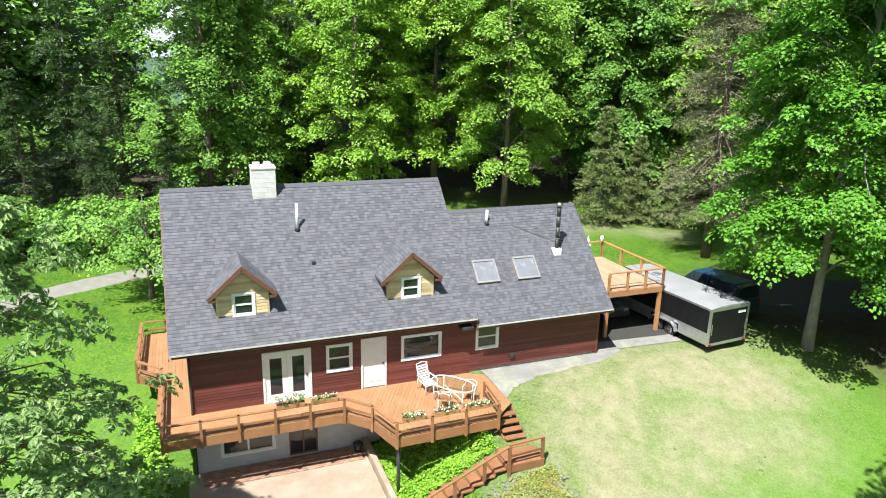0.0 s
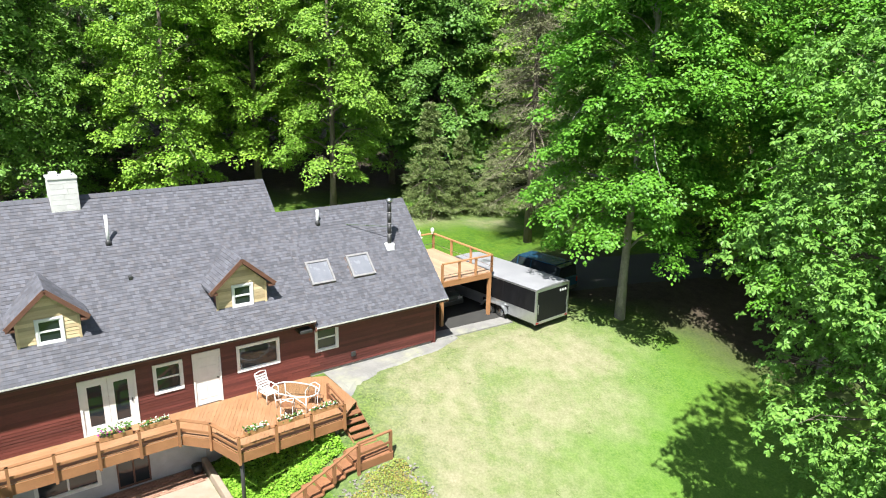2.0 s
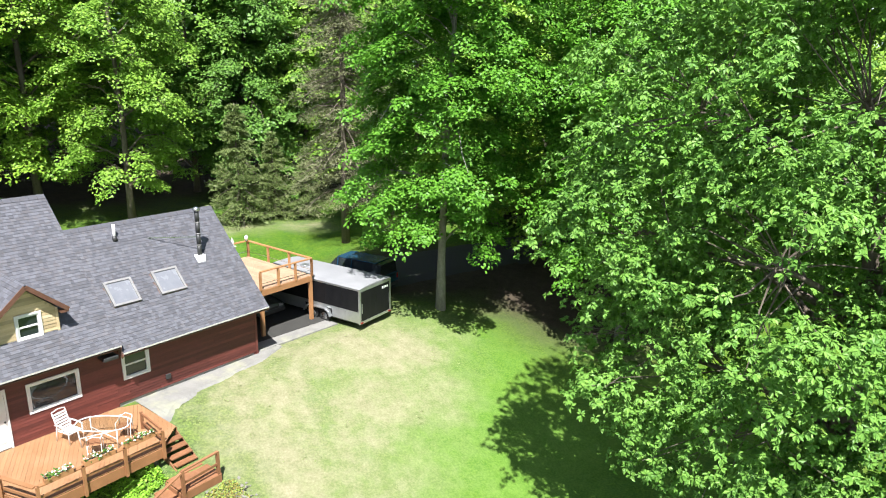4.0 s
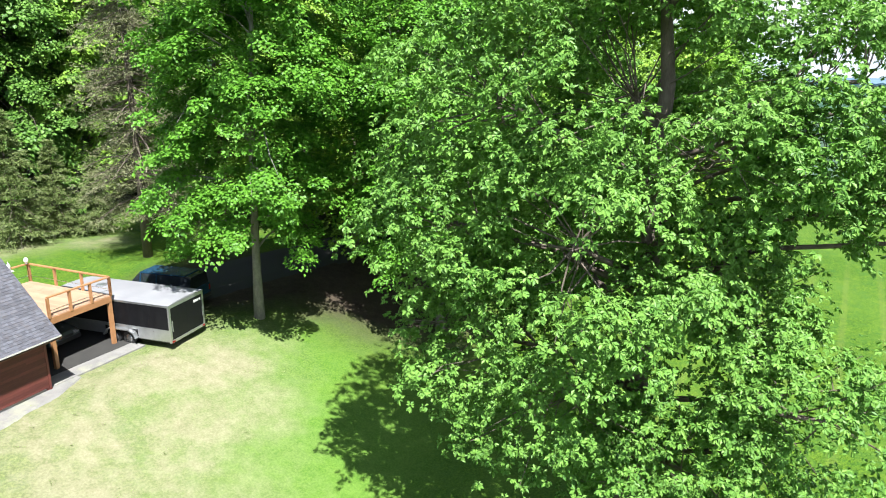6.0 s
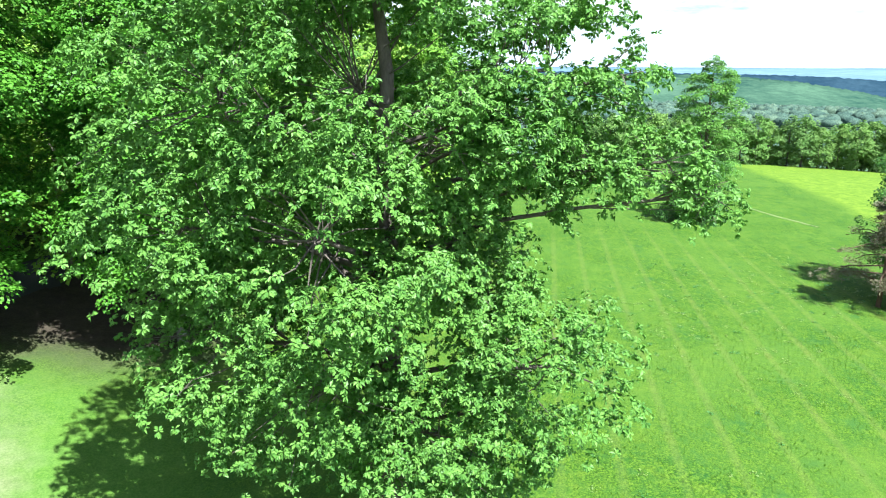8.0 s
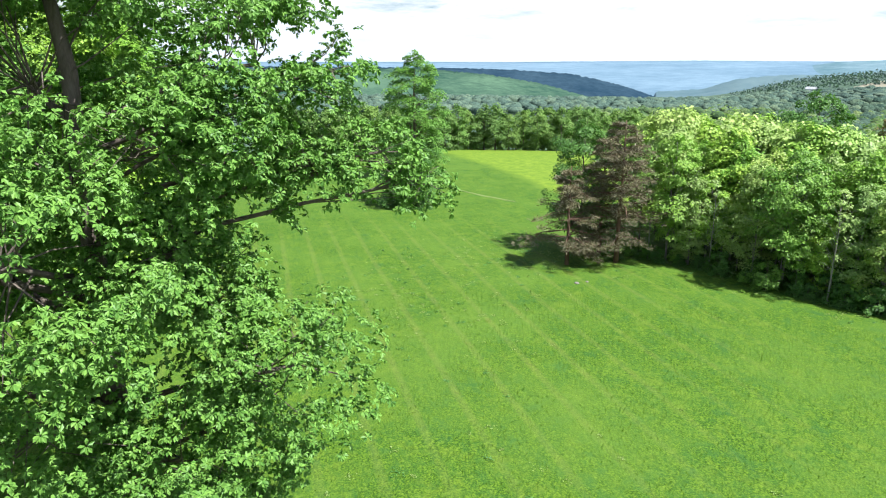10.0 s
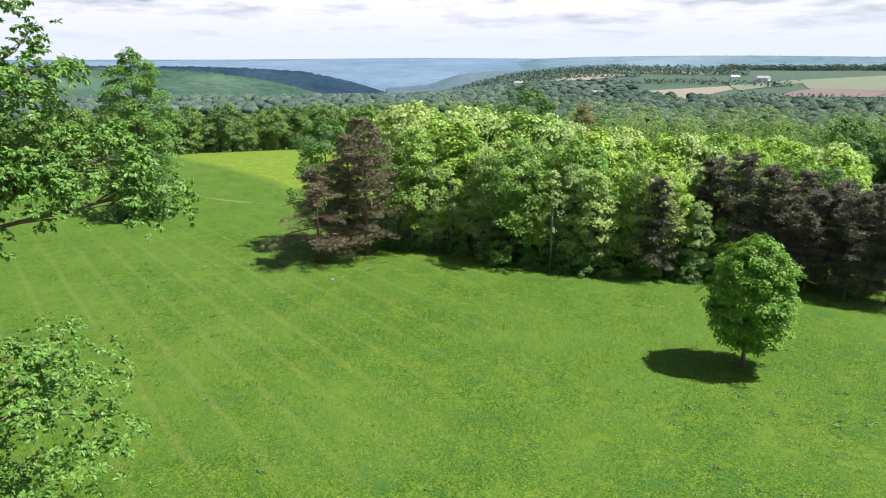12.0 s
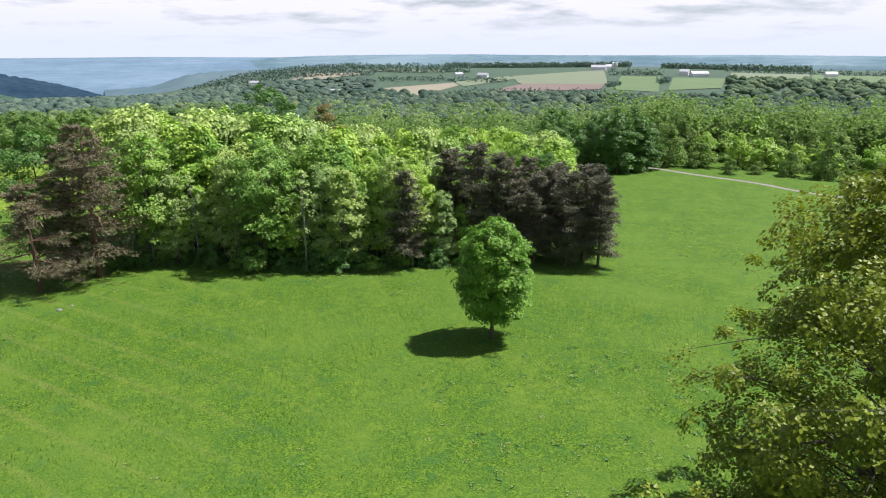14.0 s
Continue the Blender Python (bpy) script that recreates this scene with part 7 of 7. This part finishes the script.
def car(name, label, m, paint, length, width, high, hood, boxy):
    """A car whose nose lies at y = 0 and its tail at y = length."""
    c = thing(name, label, "car", m)
    w, L = width / 2, length
    sh = high * 0.56
    st = [(0.0, w * 0.82, 0.35, 0.55, w * 0.75, 0.62), (0.12, w * 0.95, 0.25, 0.62, w * 0.85, 0.72), (hood, w, 0.22, sh, w * 0.9, sh + 0.06),
          (L - 0.12, w, 0.22, sh, w * 0.9, sh + 0.05), (L, w * 0.9, 0.35, sh - 0.1, w * 0.8, sh - 0.02)]
    part("body", loft(bmesh.new(), st), paint, c)
    ws = 0.55
    tail = 0.12 if boxy else 0.9
    cab = [(hood - 0.05, w * 0.86, sh, sh + 0.03, w * 0.8, sh + 0.05), (hood + ws, w * 0.9, sh, sh + 0.05, w * 0.74, high - 0.05), (hood + ws + 0.35, w * 0.92, sh, sh + 0.05, w * 0.76, high),
           (L - tail - 0.45, w * 0.92, sh, sh + 0.05, w * 0.76, high), (L - 0.10 if boxy else L - tail, w * 0.88, sh, sh + 0.05, w * 0.74, high - 0.06 if boxy else sh + 0.1)]
    part("cabin", loft(bmesh.new(), cab), GLASS, c, "dark glazed cabin")
    part("roof_panel", prism(bmesh.new(), [(-w * 0.72, hood + ws + 0.1), (w * 0.72, hood + ws + 0.1), (w * 0.72, L - tail - 0.35), (-w * 0.72, L - tail - 0.35)], high - 0.02, high + 0.025), paint, c)
    for s in (-1, 1):
        for y in (hood * 0.72, L - 0.85):
            wheel(c, s * (w - 0.2), y, 0.33, 0.21, s)
        part("headlight", boxed(s * w * 0.62 - 0.14, s * w * 0.62 + 0.14, -0.012, 0.1, 0.55, 0.68, bevel=0.02), STEEL, c, "clear headlight")
        part("tail_lamp", boxed(s * w * 0.8 - 0.07, s * w * 0.8 + 0.07, L - 0.06, L + 0.012, 0.65, 0.95, bevel=0.015), REDLAMP, c, "red tail lamp")
        part("mirror", boxed(s * (w + 0.06) - 0.07, s * (w + 0.06) + 0.07, hood + 0.28, hood + 0.40, sh + 0.06, sh + 0.2, bevel=0.03), paint, c)
        for y in (hood + 0.75, hood + 1.75):
            if y < L - 0.6:
                part("pillar", beam(bmesh.new(), (s * w * 0.915, y, sh), (s * w * 0.765, y, high - 0.04), 0.07, 0.05, up=(0, 1, 0)), paint, c)
    part("bumper", boxed(-w * 0.88, w * 0.88, -0.05, 0.12, 0.28, 0.48, bevel=0.03), DARKMETAL, c)
    part("rear_bumper", boxed(-w * 0.88, w * 0.88, L - 0.1, L + 0.05, 0.3, 0.5, bevel=0.03), DARKMETAL, c)
    part("grille", boxed(-w * 0.4, w * 0.4, -0.014, 0.06, 0.5, 0.62), DARKMETAL, c)


car("van", "dark blue van parked in the shade of the maple", HOUSE @ pose(27.0, 6.2, -0.02, 0, 0, 180 + 8), NAVY, 4.9, 1.95, 1.78, 1.0, True)
car("sedan", "grey-green car parked under the raised deck", HOUSE @ pose(20.55, 2.9, 0.02, 0, 0, 2), GREYCAR, 4.5, 1.75, 1.42, 1.15, False)
bay = thing("parking_slab", "dark asphalt parking bay under the raised deck", "paving", HOUSE, kind="structure")
part("slab", prism(bmesh.new(), [(17.5, 1.0), (22.2, 0.7), (24.5, 3.0), (24.5, 9.5), (17.5, 9.5)], -0.4, 0.03), ASPHALT, bay)
part("apron", prism(bmesh.new(), [(17.5, 0.1), (22.2, -0.1), (22.2, 0.69), (17.5, 0.99)], -0.4, 0.02), PALEGRAVEL, bay)

# ---------------------------------------------------------------- on the decks
SOIL = surface("potting_soil", (0.03, 0.02, 0.015), (0.06, 0.045, 0.03), 10, 0.95)
FLOWERS = {k: foliage(k + "_petals", a, b, 0.25, tint=b) for k, a, b in (("white", (0.55, 0.55, 0.48), (0.8, 0.8, 0.74)), ("purple", (0.25, 0.03, 0.22), (0.55, 0.10, 0.50)))}


def sprigs(name, x0, x1, y0, y1, z, n, size, material, parent, seed, high=0.18, kind="plain"):
    rnd = np.random.RandomState(seed)
    at = np.stack([rnd.uniform(x0, x1, n), rnd.uniform(y0, y1, n), z + high * rnd.uniform(0, 1, n) ** 0.8], -1)
    me = leaf_mesh(name, at, unit(rnd.normal(0, 0.6, (n, 3)) + [0, 0, 0.8]), rnd.normal(0, 1, (n, 3)) + [0, 0, 0.6], size * rnd.uniform(0.6, 1.2, n), kind, material)
    return tagged(part(name, me, None, parent), kind="stuff")


def flower_box(x0, x1, y, z, petals, seed, lush):
    b = thing("flower_box", f"wooden rail planter with {petals} flowers", "planter", HOUSE, group="rail planters")
    bm = bmesh.new()
    for a, c, d, e, f, g in ((x0, x1, y - 0.1, y - 0.08, z, z + 0.16), (x0, x1, y + 0.08, y + 0.1, z, z + 0.16), (x0, x0 + 0.02, y - 0.08, y + 0.08, z, z + 0.16), (x1 - 0.02, x1, y - 0.08, y + 0.08, z, z + 0.16), (x0 + 0.02, x1 - 0.02, y - 0.08, y + 0.08, z, z + 0.02)):
        box(bm, a, c, d, e, f, g)
    part("trough", bm, PALEWOOD, b)
    part("soil", boxed(x0 + 0.02, x1 - 0.02, y - 0.08, y + 0.08, z + 0.02, z + 0.13), SOIL, b)
    sprigs("leaves", x0, x1, y - 0.14, y + 0.14, z + 0.12, 130 if lush else 60, 0.10, FIELDTREE, b, seed, 0.30 if lush else 0.12)
    sprigs("flower_mound", x0, x1, y - 0.15, y + 0.15, z + 0.14, 42, 0.080, FLOWERS[petals], b, seed + 1, 0.22 if lush else 0.14)


flower_box(2.85, 3.85, -1.72, 0.625, "purple", 1, True)
flower_box(4.08, 5.05, -1.72, 0.625, "white", 3, False)
flower_box(6.85, 7.65, -3.98, 0.625, "white", 5, False)
flower_box(8.0, 8.95, -3.96, 0.625, "white", 7, False)
flower_box(9.3, 10.3, -3.93, 0.625, "white", 9, False)

WEB = surface("white_vinyl_straps", (0.70, 0.70, 0.68), (0.82, 0.82, 0.80), 6, 0.5, 0.05)


def bars(parent, name, lines, r, material):
    for pts in lines:
        part(name, tube(bmesh.new(), pts, [r] * len(pts), 8), material, parent)


chair = thing("lounge_chair", "white metal patio chair with slatted high back", "chair", HOUSE @ pose(8.82, -0.95, 0.0, 0, 0, 14))
for s in (-0.27, 0.27):
    bars(chair, "leg", [[(s, -0.35, 0), (s, -0.33, 0.58)], [(s, 0.30, 0), (s, 0.22, 0.58)]], 0.018, WHITE)
    bars(chair, "armrest", [[(s, -0.38, 0.58), (s, 0.0, 0.61), (s, 0.3, 0.6)]], 0.025, WHITE)
    bars(chair, "back_rail", [[(s * 0.9, 0.2, 0.38), (s * 0.9, 0.42, 1.02)]], 0.018, WHITE)
bars(chair, "crest", [[(-0.25, 0.42, 1.02), (0, 0.44, 1.06), (0.25, 0.42, 1.02)]], 0.018, WHITE)
for i in range(6):
    part("seat_strap", boxed(-0.25, 0.25, -0.36 + i * 0.095, -0.285 + i * 0.095, 0.375, 0.39), WEB, chair)
for i in range(6):
    y, z = 0.22 + 0.033 * i, 0.44 + 0.096 * i
    part("back_strap", beam(bmesh.new(), (-0.25, y, z), (0.25, y, z), 0.014, 0.072), WEB, chair)

table = thing("patio_table", "glass-topped oval patio table with white metal frame", "table", HOUSE @ pose(9.5, -2.06, 0.0, 0, 0, -52))
ring = [(0.92 * math.copysign(abs(math.cos(a)) ** 0.8, math.cos(a)), 0.52 * math.copysign(abs(math.sin(a)) ** 0.8, math.sin(a)), 0.72) for a in np.linspace(0, math.tau, 29)]
part("table_rim", tube(bmesh.new(), ring, [0.022] * 29, 8), WHITE, table)
part("tabletop", prism(bmesh.new(), [(x * 0.98, y * 0.98) for x, y, _ in ring[:-1]], 0.712, 0.722), clear_glass("table_glass"), table, "clear glass top").visible_shadow = False
for sx in (-1, 1):
    for sy in (-1, 1):
        bars(table, "leg", [[(sx * 0.66, sy * 0.40, 0.70), (sx * 0.62, sy * 0.36, 0.0)]], 0.02, WHITE)
bars(table, "brace", [[(-0.64, -0.38, 0.35), (0.64, 0.38, 0.35)], [(-0.64, 0.38, 0.35), (0.64, -0.38, 0.35)]], 0.015, WHITE)
proto = None
for x, y, turn in ((9.0, -2.45, 150), (10.15, -2.2, -40)):
    if proto is None:
        proto = thing("patio_chair", "low white metal patio chair with rounded back", "chair", HOUSE @ pose(x, y, 0, 0, 0, turn), group="chairs round the patio table")
        for s in (-0.22, 0.22):
            bars(proto, "leg", [[(s, -0.22, 0), (s * 1.05, -0.2, 0.42)], [(s, 0.24, 0), (s * 0.95, 0.18, 0.42)]], 0.014, WHITE)
        bars(proto, "back_hoop", [[(-0.22, 0.18, 0.42), (-0.2, 0.27, 0.66), (0, 0.3, 0.74), (0.2, 0.27, 0.66), (0.22, 0.18, 0.42)]], 0.015, WHITE)
        bars(proto, "arm", [[(-0.24, -0.2, 0.42), (-0.25, -0.15, 0.58), (-0.2, 0.25, 0.6)], [(0.24, -0.2, 0.42), (0.25, -0.15, 0.58), (0.2, 0.25, 0.6)]], 0.014, WHITE)
        for i in range(5):
            part("seat_slat", boxed(-0.22, 0.22, -0.21 + i * 0.085, -0.14 + i * 0.085, 0.412, 0.43), STAIR, proto, "brown slatted seat" if i == 0 else "")
    else:
        copy_thing(proto, HOUSE @ pose(x, y, 0, 0, 0, turn))

lamp = thing("post_lantern", "small white lantern on the deck's corner post", "lantern", HOUSE @ pose(21.7, 6.45, 3.305))
part("base", tube(bmesh.new(), [(0, 0, 0), (0, 0, 0.05)], [0.07, 0.05], 10), STEEL, lamp)
part("globe", tube(bmesh.new(), [(0, 0, 0.05), (0, 0, 0.12), (0, 0, 0.24), (0, 0, 0.32)], [0.05, 0.1, 0.1, 0.04], 12), WHITE, lamp)
feeder = thing("bird_feeder", "white hanging bird feeder on a pole", "bird feeder", HOUSE @ pose(20.7, 6.3, 2.4))
part("pole", tube(bmesh.new(), [(0, 0, 0), (0, 0, 1.3)], [0.015, 0.015], 8), STEEL, feeder)
part("tray", boxed(-0.14, 0.14, -0.14, 0.14, 0.8, 0.84), WHITE, feeder)
part("hopper", tube(bmesh.new(), [(0, 0, 0.84), (0, 0, 1.1), (0, 0, 1.22)], [0.09, 0.09, 0.02], 10), WHITE, feeder)

# ---------------------------------------------------------------- planting round the house
def cover(name, label, p0, p1, q0, q1, n, size, material, seed, hump=0.3, inside=None):
    rnd = np.random.RandomState(seed)
    p, q = rnd.uniform(p0, p1, n), rnd.uniform(q0, q1, n)
    if inside is not None:
        k = inside(p, q)
        p, q = p[k], q[k]
    x, y = HOUSE_X + p * HC - q * HS, HOUSE_Y + p * HS + q * HC
    m = len(x)
    lump = 0.5 + 0.5 * np.sin(p * 4.1 + 1.3 * np.sin(q * 3)) * np.sin(q * 3.7)
    at = np.stack([x, y, land(x, y) + hump * lump * rnd.uniform(0.3, 1, m)], -1)
    me = leaf_mesh(name, at, unit(rnd.normal(0, 0.45, (m, 3)) + [0, 0, 1.0]), rnd.normal(0, 1, (m, 3)) - [0, 0, 0.2], size * rnd.uniform(0.6, 1.3, m), "plain", material)
    tagged(new(name, me), label, "planting", kind="stuff")


cover("ground_cover", "bright green ground-cover vines on the bank under the deck", 6.62, 10.4, -4.3, -0.3, 14000, 0.10, VINE, 3, 0.4, lambda p, q: land(HOUSE_X + p * HC - q * HS, HOUSE_Y + p * HS + q * HC) < -0.75)
cover("ground_cover", "bright green ground-cover vines beside the patio", 6.62, 7.6, -6.0, -4.2, 1200, 0.16, VINE, 4, 0.3)
cover("ground_cover", "green vines climbing beside the deck", -2.2, -1.1, -1.2, 3.2, 1800, 0.15, VINE, 5, 0.9)
cover("flower_bed", "orange and yellow-green groundcover in the garden bed", 7.4, 12.1, -7.6, -5.55, 9500, 0.062, BEDLEAF, 6, 0.22, lambda p, q: np.sin(p * 2.3 + q) + np.sin(q * 3.1 - p) > -0.7)
cover("bed_gravel", "pale stones between the bed plants", 7.4, 12.4, -7.8, -5.5, 1500, 0.12, GRAVEL, 7, 0.06)
for i in range(15):
    az = 43 - i * 1.75 + R_.uniform(-0.4, 0.4)
    plant(R_.choice(shrub), *polar(az, 48 + R_.uniform(-2, 3)), "bright green bush along the driveway", "bush", name="bush", size=R_.uniform(0.9, 1.7), turn=R_.uniform(0, 6), group="bushes along the driveway")
for az, d, s in ((33, 56, 0.55), (37, 52, 0.5), (28.5, 58, 0.5), (23, 57, 0.45), (40, 46, 0.5)):
    plant(hem, *polar(az, d), "young hemlock at the wood's edge", name="hemlock_tree", size=s, turn=R_.uniform(0, 6), group="trees of the hillside wood")
hem_pale = conifer(57, 10.5, 2.9, 0.14, 0.03, 22, 7, 6, 26, 0.26, HEMLOCK_PALE, BARK, 0.32, 0.10, 0.05, 0.8, 0.26)
for az, d, s in ((-13.2, 56.5, 0.95), (-16.0, 58, 0.72), (-18.6, 57, 0.6)):
    plant(hem_pale, *polar(az, d), "young hemlock with pale tips at the wood's edge", name="hemlock_tree", size=s, turn=R_.uniform(0, 6), group="young hemlocks")

# a downpipe, a pot shape added in place of a dark box by the basement wall, a stone in the meadow
part("downpipe", tube(bmesh.new(), [(0.02, -0.06, 2.4), (0.02, -0.06, -2.5)], [0.04, 0.04], 8), DARKMETAL, house)
pot = thing("flower_pot", "dark round stand-in for a box by the basement wall", "pot", HOUSE @ pose(6.1, -0.45, -2.49))
part("pot_body", tube(bmesh.new(), [(0, 0, 0), (0, 0, 0.3), (0, 0, 0.34), (0, 0, 0.28)], [0.14, 0.2, 0.2, 0.16], 14), DARKMETAL, pot)
for x, y, s in ((48.6, -13.2, 0.2), (48.9, -14.1, 0.13)):
    r = thing("stone", "pale stone lying in the meadow grass", "stone", Matrix.Translation((x, y, ground_at(x, y))), group="meadow stones")
    bm = bmesh.new()
    bmesh.ops.create_icosphere(bm, subdivisions=2, radius=s)
    for v in bm.verts:
        v.co = Vector((v.co.x * 1.3, v.co.y, v.co.z * 0.55)) * (1 + 0.18 * noise.noise(v.co * 4))
    part("rock", bm, GRAVEL, r)
